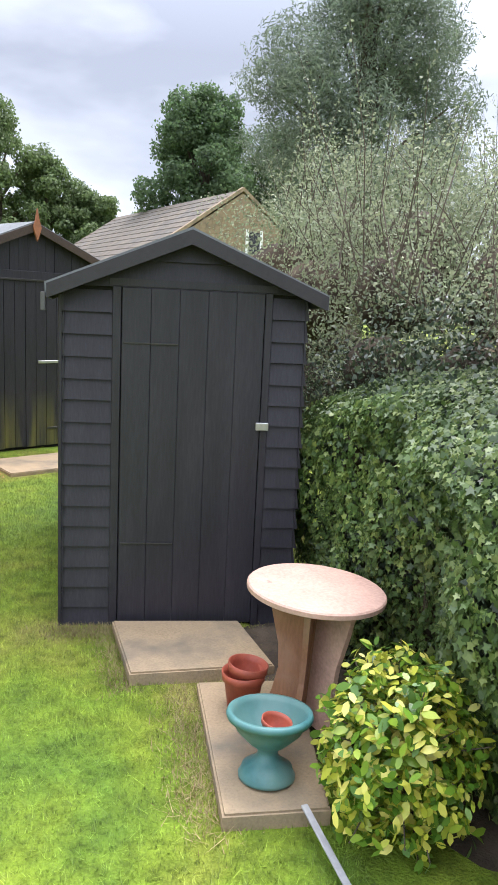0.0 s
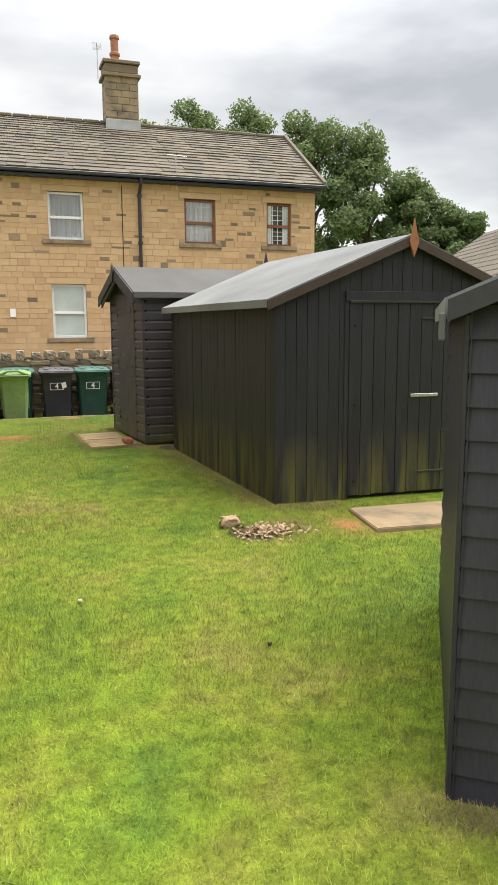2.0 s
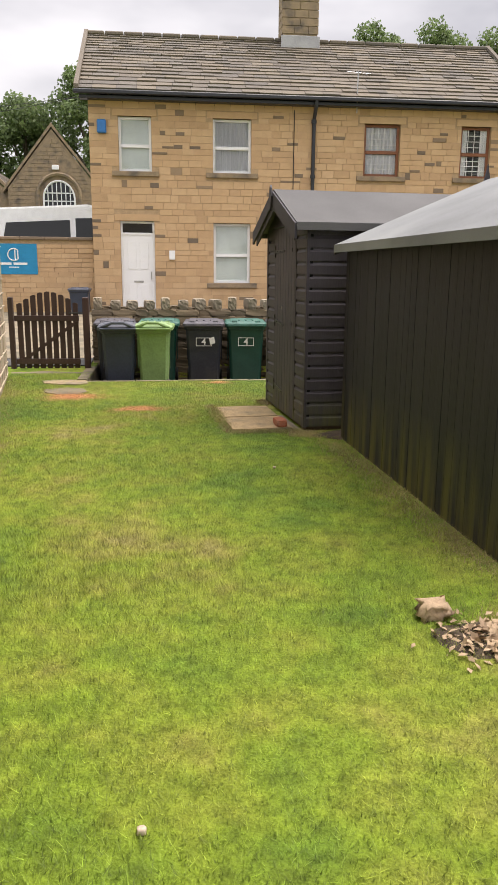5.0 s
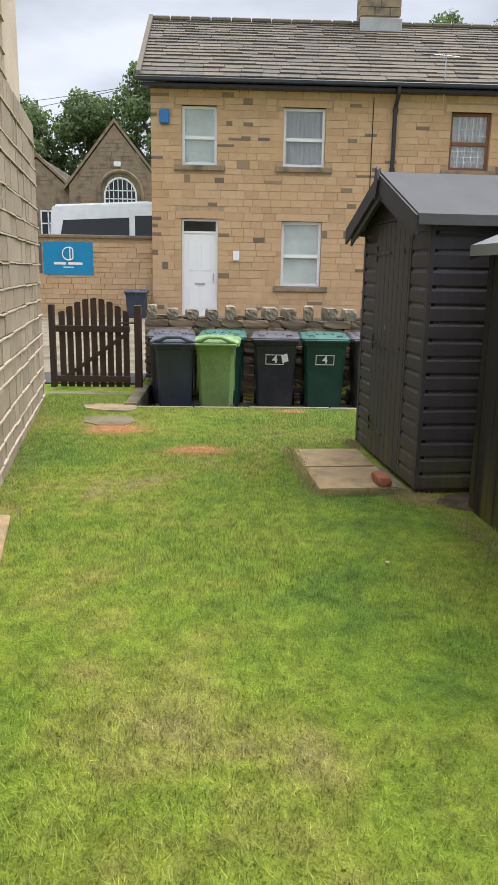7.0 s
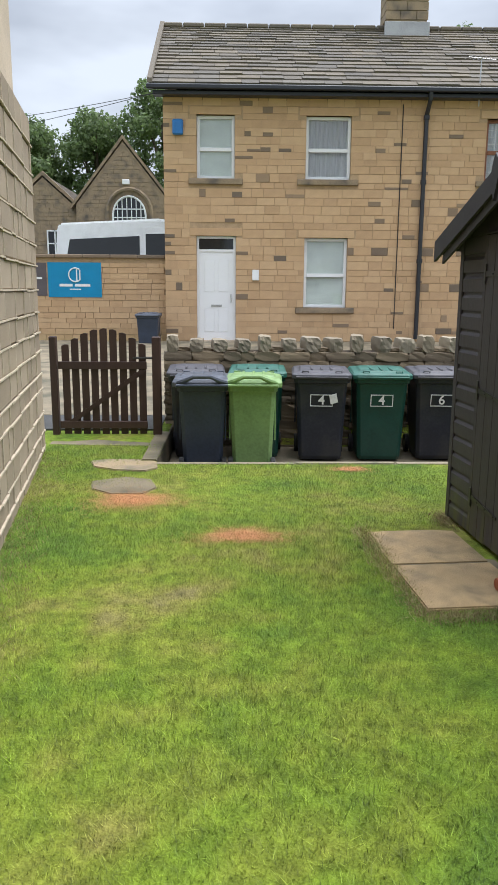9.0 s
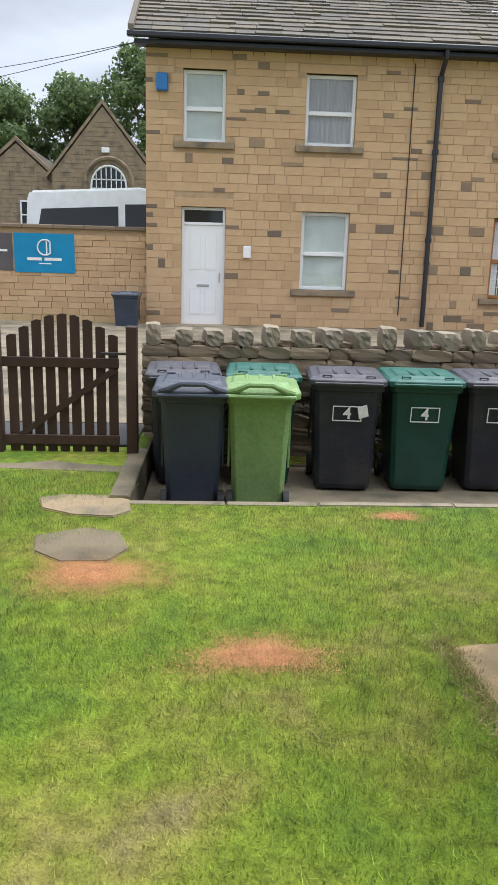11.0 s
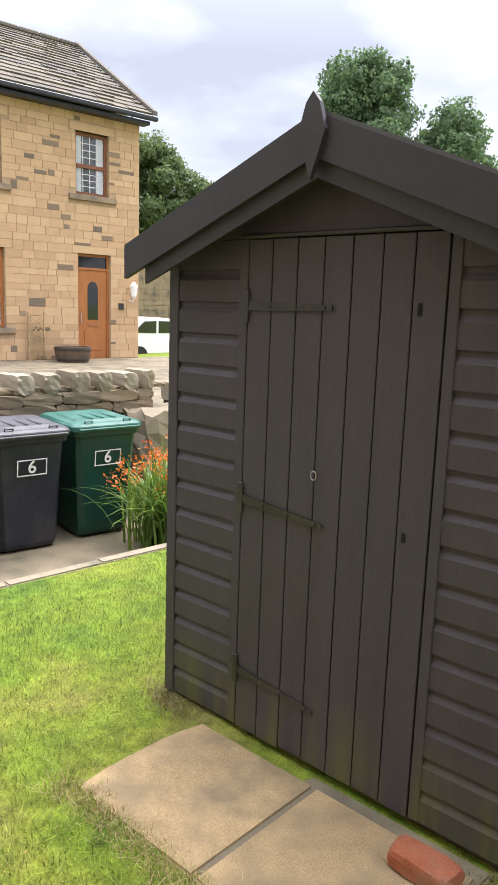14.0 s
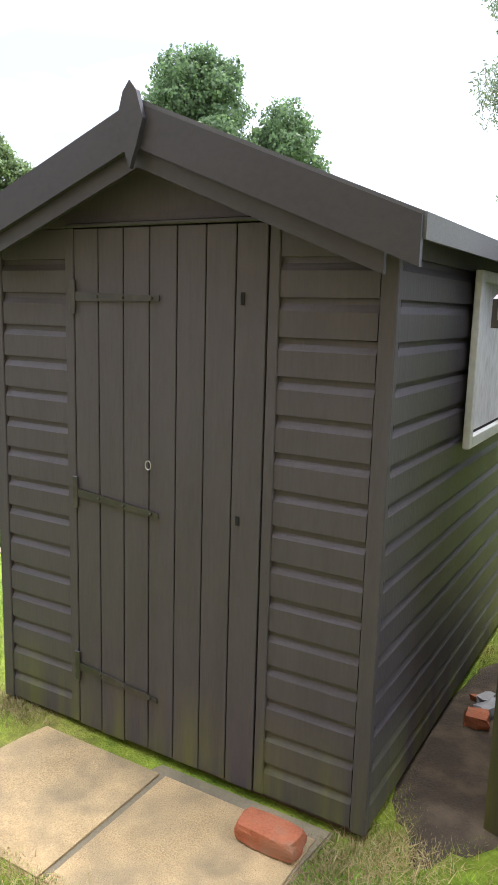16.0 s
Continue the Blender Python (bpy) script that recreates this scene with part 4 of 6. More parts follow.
scatter("seed_patch", 3.35, 6.15, 0.16, 0.24, M["sawdust"], "orange sand patch beside the shed step", "bare patch", 6, 9000, 0.006)
patch("stump_soil", 2.65, 6.2, 0.26, 0.17, M["soil"], "disturbed brown earth around a stump", "soil", 0.006, 5)
bm = rough_block(0.13, 0.10, 0.10, 8, 0.3, 3)
st = tagged(new("tree_stump", link_mesh("tree_stump", bm, M["woodchip"], True)), "splintered pale tree stump in the lawn", "tree stump")
st.location = (2.45, 6.42, gz(0, 6.4) - 0.02)
patch("soil_bed", 3.0, 1.15, 0.8, 1.3, M["soil"], "dark soil under the ivy hedge", "soil", 0.02, 7)
patch("bare_earth", 3.6, 10.05, 1.1, 0.28, M["soil"], "bare earth between two sheds", "soil", 0.02, 9)


# ---- gate ----
def gate():
    y = 14.62
    root = thing("garden_gate", pose(-0.93, y, 0.03), "dark brown picket gate with arched top, closed", "gate")
    w = 0.96
    n = 9
    for i in range(n):
        x0 = 0.035 + (w - 0.06) * i / n
        xm = (x0 + 0.037) / w
        top = 0.93 + 0.21 * math.sin(math.pi * min(max(xm, 0), 1)) ** 1.1
        part("picket", prism([(x0, 0.01), (x0 + 0.075, 0.01), (x0 + 0.075, top - 0.012 * (xm > 0.5)), (x0 + 0.037, top + 0.004), (x0, top - 0.012 * (xm < 0.5))], 0.0, 0.018), M["gate"], root)
    part("rail", box(0.0, w - 0.04, -0.032, -0.002, 0.72, 0.80, 0.004), M["gate"], root)
    part("rail", box(0.0, w - 0.04, -0.032, -0.002, 0.09, 0.17, 0.004), M["gate"], root)
    part("brace", prism([(0.09, 0.17), (0.17, 0.17), (0.92, 0.70), (0.86, 0.72)], -0.03, -0.002), M["gate"], root)
    part("latch", box(0.78, 1.0, -0.045, -0.033, 0.83, 0.85, 0.002), M["black_iron"], root)
    post = tagged(new("gate_post", link_mesh("gate_post", box(0.05, 0.14, y - 0.06, y + 0.03, 0.0, 1.09, 0.008), M["gate"])), "dark brown square timber gate post", "gate post")
    post = tagged(new("gate_post", link_mesh("gate_post", box(-1.01, -0.94, y - 0.06, y + 0.03, 0.0, 1.09, 0.008), M["gate"])), "dark brown square timber gate post", "gate post")


gate()


# ---- structure: house and its setting ----
HY = 26.05


def window(x0, x1, z0, z1, frame_mat, back, name, label, bars=0, sill=True, curtain="curtain"):
    """A two-light casement in the opening, with lintel, sill, panes and what hangs behind them."""
    root = thing(name, pose(0, HY, 0), label, "window", "house windows", "structure")
    f = 0.075
    fr = part("window_frame", box(x0, x0 + f, 0.10, 0.17, z0, z1, 0.006), frame_mat, root)
    zm = z0 + (z1 - z0) * 0.47
    for a in ((x1 - f, x1, z0, z1), (x0 + f, x1 - f, z0, z0 + f), (x0 + f, x1 - f, z1 - f, z1)):
        part("frame_bar", box(a[0], a[1], 0.10, 0.17, a[2], a[3], 0.006), frame_mat, fr)
    part("transom", box(x0 + f, x1 - f, 0.09, 0.165, zm - 0.045, zm + 0.045, 0.006), frame_mat, fr)
    for a, b in ((z0 + f, zm - 0.045), (zm + 0.045, z1 - f)):
        p = part("pane", box(x0 + f, x1 - f, 0.135, 0.143, a, b), M["glass"], root)
        p.visible_shadow = False
    for a, b in ((z0 + f, zm - 0.045), (zm + 0.045, z1 - f)):
        for i in range(1, bars):
            xx = x0 + f + (x1 - x0 - 2 * f) * i / bars
            part("glazing_bar", box(xx - 0.008, xx + 0.008, 0.126, 0.134, a, b), M["white"], root)
        if bars:
            for i in range(1, 4):
                zz = a + (b - a) * i / 4
                part("glazing_bar", box(x0 + f, x1 - f, 0.124, 0.132, zz - 0.008, zz + 0.008), M["white"], root)
    if back == "blind":
        part("blind", box(x0 + f, x1 - f, 0.15, 0.158, z0 + f, z1 - f), M["blind"], root)
    elif back == "half":
        # No cloth: a dark sheet whose colour stands for the unlit room.
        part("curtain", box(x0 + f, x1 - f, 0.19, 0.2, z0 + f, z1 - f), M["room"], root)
        for a, b in ((x0 + f, x0 + f + 0.16), (x1 - f - 0.2, x1 - f)):
            part("curtain", box(a, b, 0.15, 0.165, z0 + f, z1 - f), M["curtain"], root)
    else:
        n = 16
        bm = bmesh.new()
        rows = [[bm.verts.new((x0 + f + (x1 - x0 - 2 * f) * i / n, 0.152 + 0.012 * (i % 2), z)) for i in range(n + 1)] for z in (z0 + f, z1 - f)]
        for i in range(n):
            bm.faces.new((rows[0][i], rows[0][i + 1], rows[1][i + 1], rows[1][i]))
        bmesh.ops.solidify(bm, geom=bm.faces[:], thickness=0.006)
        part("curtain", bm, M["curtain"], root)
    if sill:
        part("window_sill", box(x0 - 0.2, x1 + 0.2, -0.07, 0.1, z0 - 0.14, z0 - 0.005, 0.01), M["stone_trim"], root)
    part("lintel", box(x0 - 0.16, x1 + 0.16, -0.012, 0.1, z1 + 0.005, z1 + 0.19, 0.006), M["stone"], root)
    return root


OPEN = []
for x0, x1, z0, z1, fm, back, bars in ((0.02, 0.95, 4.25, 5.72, "upvc", "blind", 0), (2.70, 3.81, 4.25, 5.72, "upvc", "curtain", 0), (2.71, 3.80, 1.13, 2.85, "upvc", "blind", 0),
                                       (7.14, 8.22, 4.25, 5.70, "brownframe", "curtain", 5), (10.08, 11.0, 4.25, 5.70, "brownframe", "half", 4), (7.13, 8.24, 1.04, 2.84, "oak", "half", 5)):
    window(x0, x1, z0, z1, M[fm], back, "window_%d" % (len(OPEN) + 1), "white-framed two-light window with a blind" if fm == "upvc" else "brown-framed leaded window with net curtains", bars)
    OPEN.append((x0, x1, z0 - 0.14, z1 + 0.19, x0 - 0.2, x1 + 0.2))
DOORS = [(0.0, 0.985, 0.28, 2.88), (10.12, 11.05, 0.22, 2.85)]
for d in DOORS:
    OPEN.append((*d[:3], d[3] + 0.19, d[0] - 0.16, d[1] + 0.16))


def house_door(x0, x1, z0, z1, frame_mat, name, label, oak):
    root = thing(name, pose(0, HY, 0), label, "door", "", "structure")
    zf = z0 + (z1 - z0) * 0.865
    fr = part("door_frame", box(x0, x0 + 0.06, 0.08, 0.16, z0, z1, 0.005), frame_mat, root)
    part("frame_bar", box(x1 - 0.06, x1, 0.08, 0.16, z0, z1, 0.005), frame_mat, fr)
    part("frame_bar", box(x0 + 0.06, x1 - 0.06, 0.08, 0.16, z1 - 0.06, z1, 0.005), frame_mat, fr)
    part("frame_bar", box(x0 + 0.06, x1 - 0.06, 0.08, 0.16, zf - 0.03, zf + 0.03, 0.005), frame_mat, fr)
    part("fanlight", box(x0 + 0.06, x1 - 0.06, 0.12, 0.13, zf + 0.03, z1 - 0.06), M["dark_glass"], root)
    leaf = part("door_leaf", box(x0 + 0.06, x1 - 0.06, 0.10, 0.15, z0, zf - 0.03, 0.004), frame_mat, root)
    w, h = x1 - x0, zf - z0
    xm = (x0 + x1) / 2
    if oak:
        pts = [(xm + 0.15 * math.cos(a), z0 + h * 0.78 + 0.2 * math.sin(a)) for a in (i * math.pi / 10 for i in range(11))] + [(xm - 0.15, z0 + h * 0.45), (xm + 0.15, z0 + h * 0.45)]
        part("arched_glass", prism(pts, 0.092, 0.099), M["dark_glass"], leaf, "arched dark leaded door glass")
        pts2 = [(xm + (x - xm) * 1.25, z0 + h * 0.65 + (z - z0 - h * 0.65) * 1.12) for x, z in pts]
        part("glass_surround", prism(pts2, 0.095, 0.1005), frame_mat, leaf)
        part("panel", box(xm - 0.24, xm + 0.24, 0.092, 0.1, z0 + 0.25, z0 + h * 0.33, 0.006), frame_mat, leaf)
    else:
        for a in ((-0.3, -0.05, 0.55, 0.9), (0.05, 0.3, 0.55, 0.9), (-0.3, -0.05, 0.1, 0.36), (0.05, 0.3, 0.1, 0.36)):
            part("panel", box(xm + a[0], xm + a[1], 0.092, 0.1, z0 + h * a[2], z0 + h * a[3], 0.008), frame_mat, leaf)
    part("letterbox", box(xm - 0.14, xm + 0.14, 0.086, 0.099, z0 + h * 0.38, z0 + h * 0.405, 0.003), M["rust"] if oak else M["bare_metal"], leaf, "brass letterbox")
    hx = x1 - 0.12 if not oak else x0 + 0.12
    part("door_handle", tube([(hx, 0.06, z0 + h * 0.42), (hx, 0.06, z0 + h * 0.47), (hx, 0.06, z0 + h * 0.52)], 0.014, 6), M["bare_metal"], leaf)
    part("lintel", box(x0 - 0.16, x1 + 0.16, -0.012, 0.1, z1 + 0.005, z1 + 0.19, 0.006), M["stone"], root)
    part("doorstep", box(x0 - 0.1, x1 + 0.1, -0.3, 0.1, z0 - 0.14, z0 - 0.004, 0.01), M["kerb"], root)


house_door(*DOORS[0], M["upvc"], "door_1", "closed white panelled front door with a fanlight", False)
house_door(*DOORS[1], M["oak"], "door_2", "closed orange oak front door with arched glass", True)

house = thing("stone_house", pose(0, 0, 0), "two-storey buff sandstone semi-detached house with slate roof", "house", "", "structure")
HX0, HX1, HZ1, RY, RZ = -0.79, 11.9, 6.05, 29.5, 8.76
# walls: front in strips round the openings, gables and back
bm = bmesh.new()
xs = sorted({HX0, HX1, *[o[0] for o in OPEN], *[o[1] for o in OPEN]})
for a, b in zip(xs, xs[1:]):
    mid = (a + b) / 2
    z = 0.0
    for o in sorted([o for o in OPEN if o[0] < mid < o[1]], key=lambda o: o[2]):
        lo = o[2] + 0.135 if o[2] > 0.5 else o[2]
        if lo > z:
            box(a, b, HY, HY + 0.3, z, lo, bm=bm)
        z = o[3] - 0.185
    box(a, b, HY, HY + 0.3, z, HZ1, bm=bm)
part("front_wall", bm, M["mortar"], house)
for x0, x1, nm in ((HX0, HX0 + 0.3, "gable_wall"), (HX1 - 0.3, HX1, "gable_wall")):
    bm = prism([(HY + 0.3, 0), (2 * RY - HY, 0), (2 * RY - HY, HZ1), (RY, RZ - 0.15), (HY + 0.3, HZ1 + 0.1)], x0, x1)
    bmesh.ops.transform(bm, matrix=Matrix(((0, 1, 0, 0), (1, 0, 0, 0), (0, 0, 1, 0), (0, 0, 0, 1))), verts=bm.verts)
    part(nm, bm, M["stone_trim"], house)
part("back_wall", box(HX0, HX1, 2 * RY - HY - 0.3, 2 * RY - HY, 0, HZ1), M["stone_trim"], house)
# Added backing sheet, coloured as dim as the rooms would look.
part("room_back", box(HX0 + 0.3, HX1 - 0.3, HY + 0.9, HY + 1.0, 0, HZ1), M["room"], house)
roof = part("roof", prism([(25.72, 6.32), (RY, RZ - 0.06), (2 * RY - 25.72, 6.32), (2 * RY - 25.72, 6.22), (RY, RZ - 0.18), (25.72, 6.22)], -1.1, 12.12), M["gap"], house, "stone slate pitched roof")
bmesh_m = Matrix(((0, 1, 0, 0), (1, 0, 0, 0), (0, 0, 1, 0), (0, 0, 0, 1)))
roof.data.transform(bmesh_m)
part("gutter", box(-1.14, 12.18, 25.60, 25.73, 6.20, 6.31, 0.02), M["gutter"], house, "black gutter")
part("fascia", box(-1.0, 12.02, 25.74, 26.04, 6.10, 6.19, 0.01), M["gutter"], house)
for x in (-1.12, 12.06):
    bm = prism([(25.66, 6.33), (RY, RZ + 0.02), (RY, RZ + 0.13), (25.66, 6.44)], x, x + 0.12)
    bmesh.ops.transform(bm, matrix=bmesh_m, verts=bm.verts)
    part("verge_stone", bm, M["slate"], house)
for k in range(22):
    part("ridge_stone", box(-1.08 + k * 0.6, -0.5 + k * 0.6, RY - 0.14, RY + 0.14, RZ - 0.05, RZ + 0.07, 0.03), M["slate"], house)
pipe = part("downpipe", tube([(5.62, 25.66, 6.2), (5.62, 25.68, 6.05), (5.62, 25.98, 5.75), (5.62, 25.98, 0.35)], 0.055, 8), M["gutter"], house, "black cast downpipe")
for z in (5.7, 4.2, 2.3):
    part("collar", lathe([(0.075, -0.05), (0.075, 0.05)], 10, centre=(5.62, 25.98, z)), M["gutter"], pipe)
part("cable", tube([(5.05, 26.02, 6.0), (5.05, 26.02, 2.9), (5.05, 26.02, 0.6)], 0.012, 5), M["cable"], house)
part("alarm_box", box(-0.56, -0.30, 25.93, 26.045, 5.24, 5.60, 0.03), M["alarm"], house, "blue alarm box")
part("meter_box", box(1.40, 1.57, 25.97, 26.045, 1.80, 2.06, 0.01), M["upvc"], house, "small white wall box")
lamp = part("wall_lantern", lathe([(0.03, -0.2), (0.07, -0.12), (0.10, 0.1), (0.11, 0.12), (0.02, 0.24)], 8, centre=(11.62, 25.85, 2.0)), M["white"], house, "white wall lantern")
part("bracket", tube([(11.62, 26.04, 1.75), (11.62, 25.9, 1.72), (11.62, 25.85, 1.82)], 0.02, 6), M["white"], lamp)
part("plinth", box(HX0 - 0.03, HX1 + 0.03, HY - 0.05, HY - 0.003, 0.0, 0.27, 0.01), M["stone_trim"], house)
part("plinth_step", box(1.2, 9.9, HY - 0.12, HY - 0.055, 0.0, 0.2, 0.01), M["stone_trim"], house)

# chimney
chim = thing("chimney_stack", pose(5.7, RY, 0), "square sandstone chimney with one clay pot", "chimney")
part("stack", box(-0.56, 0.56, -0.42, 0.42, RZ - 0.55, RZ + 1.5, 0.015), M["stone_trim"], chim)
for k in range(6):
    z = RZ + 0.12 + k * 0.235
    for a, b in ((-0.585, -0.02), (0.0, 0.585)) if k % 2 else ((-0.585, -0.2), (-0.18, 0.25), (0.27, 0.585)):
        part("stone", box(a, b, -0.445, -0.415, z, z + 0.22, 0.008), M["stone_trim"], chim)
        part("stone", box(-0.585, -0.555, -0.41, 0.41, z, z + 0.22, 0.008), M["stone_trim"], chim) if a < -0.5 else None
part("cornice", box(-0.68, 0.68, -0.54, 0.54, RZ + 1.5, RZ + 1.62, 0.02), M["stone_dark"], chim)
part("cap", box(-0.6, 0.6, -0.46, 0.46, RZ + 1.62, RZ + 1.95, 0.04), M["stone_dark"], chim)
part("cornice", box(-0.66, 0.66, -0.52, 0.52, RZ + 1.95, RZ + 2.07, 0.02), M["stone_dark"], chim)
part("flashing", box(-0.62, 0.62, -0.52, -0.44, RZ - 0.45, RZ + 0.05, 0.01), M["lead"], chim, "grey lead flashing")
part("chimney_pot", lathe([(0.16, RZ + 2.07), (0.15, RZ + 2.3), (0.19, RZ + 2.33), (0.19, RZ + 2.4), (0.14, RZ + 2.44), (0.14, RZ + 2.85), (0.18, RZ + 2.9), (0.16, RZ + 3.0)], 14, centre=(-0.15, 0, 0)), M["clay"], chim, "ribbed clay chimney pot")


def aerial(m, label):
    root = thing("tv_aerial", m, label, "aerial")
    part("mast", tube([(0, 0, -0.5), (0, 0, 0.6)], 0.018, 6), M["bare_metal"], root)
    part("boom", tube([(-0.4, 0, 0.55), (0.45, 0, 0.6)], 0.012, 5), M["bare_metal"], root)
    for k in range(7):
        part("element", tube([(-0.38 + 0.13 * k, -0.16, 0.555 + 0.008 * k), (-0.38 + 0.13 * k, 0.16, 0.555 + 0.008 * k)], 0.006, 4), M["bare_metal"], root)


aerial(pose(6.85, 25.9, 6.45, 0, 0, 25), "small rooftop television aerial on a pole")
aerial(pose(4.85, 29.0, 10.6, 0, 0, 80), "television aerial strapped to a chimney")

# stones of the house front
rg = random.Random(11)
bm_rest = bmesh.new()
shared = []
for k in range(10):
    w_ = (0.24, 0.30, 0.36, 0.42, 0.48, 0.54, 0.60, 0.33, 0.45, 0.27)[k]
    shared.append((w_, link_mesh("stone", box(0.005, w_ - 0.005, -0.009 - 0.0015 * (k % 3), -0.001, 0.004, 0.188, 0.005), M["stone"])))
dark_mesh = link_mesh("stone", box(0.004, 0.31, -0.006, -0.001, 0.004, 0.12, 0.003), M["stone_dark"])
count = 0
z = 0.28
while z < HZ1 - 0.1:
    ch = rg.choice((0.145, 0.165, 0.19, 0.19, 0.215))
    spans = [(HX0, HX1)]
    for o in OPEN:
        if o[2] < z + 0.19 and z < o[3]:
            trim = z + 0.19 > o[3] - 0.19 or (z < o[2] + 0.14 and o[2] > 0.5)
            lo_, hi_ = (o[4], o[5]) if trim else (o[0], o[1])
            spans = [q for s in spans for q in (((s[0], min(s[1], lo_)), (max(s[0], hi_), s[1])) if s[0] < hi_ and lo_ < s[1] else (s,)) if q[1] - q[0] > 0.06]
    for s0, s1 in spans:
        x = s0
        while x < s1 - 0.05:
            w_, me = shared[rg.randrange(10)]
            if x + w_ > s1 - 0.12:
                w_, me = s1 - x, None
            near = 1.2 < z < 4.4 and 0.9 < x < 7.2
            if me and near and count < 290:
                piece("stone", me, house, Matrix.Translation((x, HY, z)) @ Matrix.Diagonal((1, 1, ch / 0.192, 1)))
                count += 1
            else:
                box(x + 0.004, x + w_ - 0.006, HY - 0.009 - rg.uniform(0, 0.004), HY - 0.001, z + 0.004, z + ch - 0.004, bm=bm_rest)
            if rg.random() < 0.2 and w_ > 0.32 and me:
                piece("stone", dark_mesh, house, Matrix.Translation((x, HY - 0.010, z)) @ Matrix.Diagonal((rg.choice((0.5, 0.8, 1.0, w_ / 0.315)), 1, rg.choice((0.4, 0.5, 0.65, 0.95)) * ch / 0.124, 1)))
            x += w_
    z += ch
tagged(part("stonework", bm_rest, M["stone"], house), kind="stuff")

# slates of the roof
bm = bmesh.new()
length = math.hypot(RY - 25.72, RZ - 6.36)
ux, uz = (RY - 25.72) / length, (RZ - 6.36) / length
d = 0.0
row = 0
while d < length - 0.05:
    hrow = 0.30 - 0.10 * d / length
    x = -1.0 - rg.uniform(0, 0.3)
    while x < 12.05:
        w_ = rg.uniform(0.35, 0.75)
        a, b = max(x + 0.004, -1.0), min(x + w_ - 0.004, 12.05)
        if b - a > 0.05:
            t0, dj = 0.055 + rg.uniform(-0.012, 0.014), rg.uniform(-0.012, 0.012)
            q = []
            for dd, up in ((d + dj, t0), (d + hrow * 1.15, 0.02)):
                for xx in (a, b):
                    q.append(((xx, 25.70 + ux * dd - uz * up, 6.32 + uz * dd + ux * up), (xx, 25.70 + ux * dd, 6.32 + uz * dd)))
            top = [bm.verts.new(p[0]) for p in q]
            low = [bm.verts.new(q[0][1]), bm.verts.new(q[1][1])]
            bm.faces.new((top[0], top[1], top[3], top[2]))
            bm.faces.new((low[0], low[1], top[1], top[0]))
        x += w_
    d += hrow
    row += 1
tagged(part("slates", bm, M["slate"], roof), "uneven courses of brown stone slates", kind="stuff")

# yard in front of the house
def sloped_sheet(name, x0, x1, y0, y1, lift, material, label, category):
    bm = bmesh.new()
    rows = [[bm.verts.new((x, y, gz(x, y) + z)) for x in (x0, x1)] for y, z in ((y0, lift), (y1, lift), (y1, -0.3), (y0, -0.3))]
    for a, b in zip(rows, rows[1:] + rows[:1]):
        bm.faces.new((a[0], a[1], b[1], b[0]))
    bm.faces.new([r[0] for r in rows])
    bm.faces.new([r[1] for r in rows])
    bmesh.ops.recalc_face_normals(bm, faces=bm.faces)
    return tagged(new(name, link_mesh(name, bm, material)), label, category, kind="structure")


sloped_sheet("gate_path", -9, 0.1, 14.78, 15.59, 0.02, M["asphalt"], "grey path behind the gate", "path")
sloped_sheet("house_yard", -9, 18, 15.6, 26.04, 0.025, M["concrete"], "stained concrete yard before the house", "yard")
tr = thing("trellis", pose(8.72, 25.93, 0.2), "pale diamond garden trellis against the house", "trellis")
for k in range(9):
    part("lath", prism([(0, 0.1 * k), (0.42, 0.1 * k + 0.36), (0.42, 0.1 * k + 0.385), (0, 0.1 * k + 0.025)], 0, 0.01), M["slab"], tr)
    part("lath", prism([(0, 0.1 * k + 0.36), (0.42, 0.1 * k), (0.42, 0.1 * k + 0.025), (0, 0.1 * k + 0.385)], 0.011, 0.021), M["slab"], tr)
for x0 in (0, 0.4):
    part("lath", box(x0, x0 + 0.03, -0.01, 0.03, 0, 1.2), M["slab"], tr)


tub = thing("planter_tub", pose(9.62, 25.45, 0.24), "weathered half-barrel planter beside the oak door", "planter")
part("tub_wall", lathe([(0.36, 0), (0.42, 0.2), (0.44, 0.38), (0.41, 0.38), (0.38, 0.3), (0.02, 0.3)], 18), M["plank"], tub)
for z, q in ((0.06, 0.385), (0.3, 0.437)):
    part("hoop", lathe([(q, z), (q + 0.008, z + 0.005), (q + 0.01, z + 0.04), (q + 0.002, z + 0.045)], 18), M["black_iron"], tub)
part("number_plaque", box(11.28, 11.42, 26.0, 26.045, 1.52, 1.68, 0.004), M["black_iron"], house, "small black number plaque")


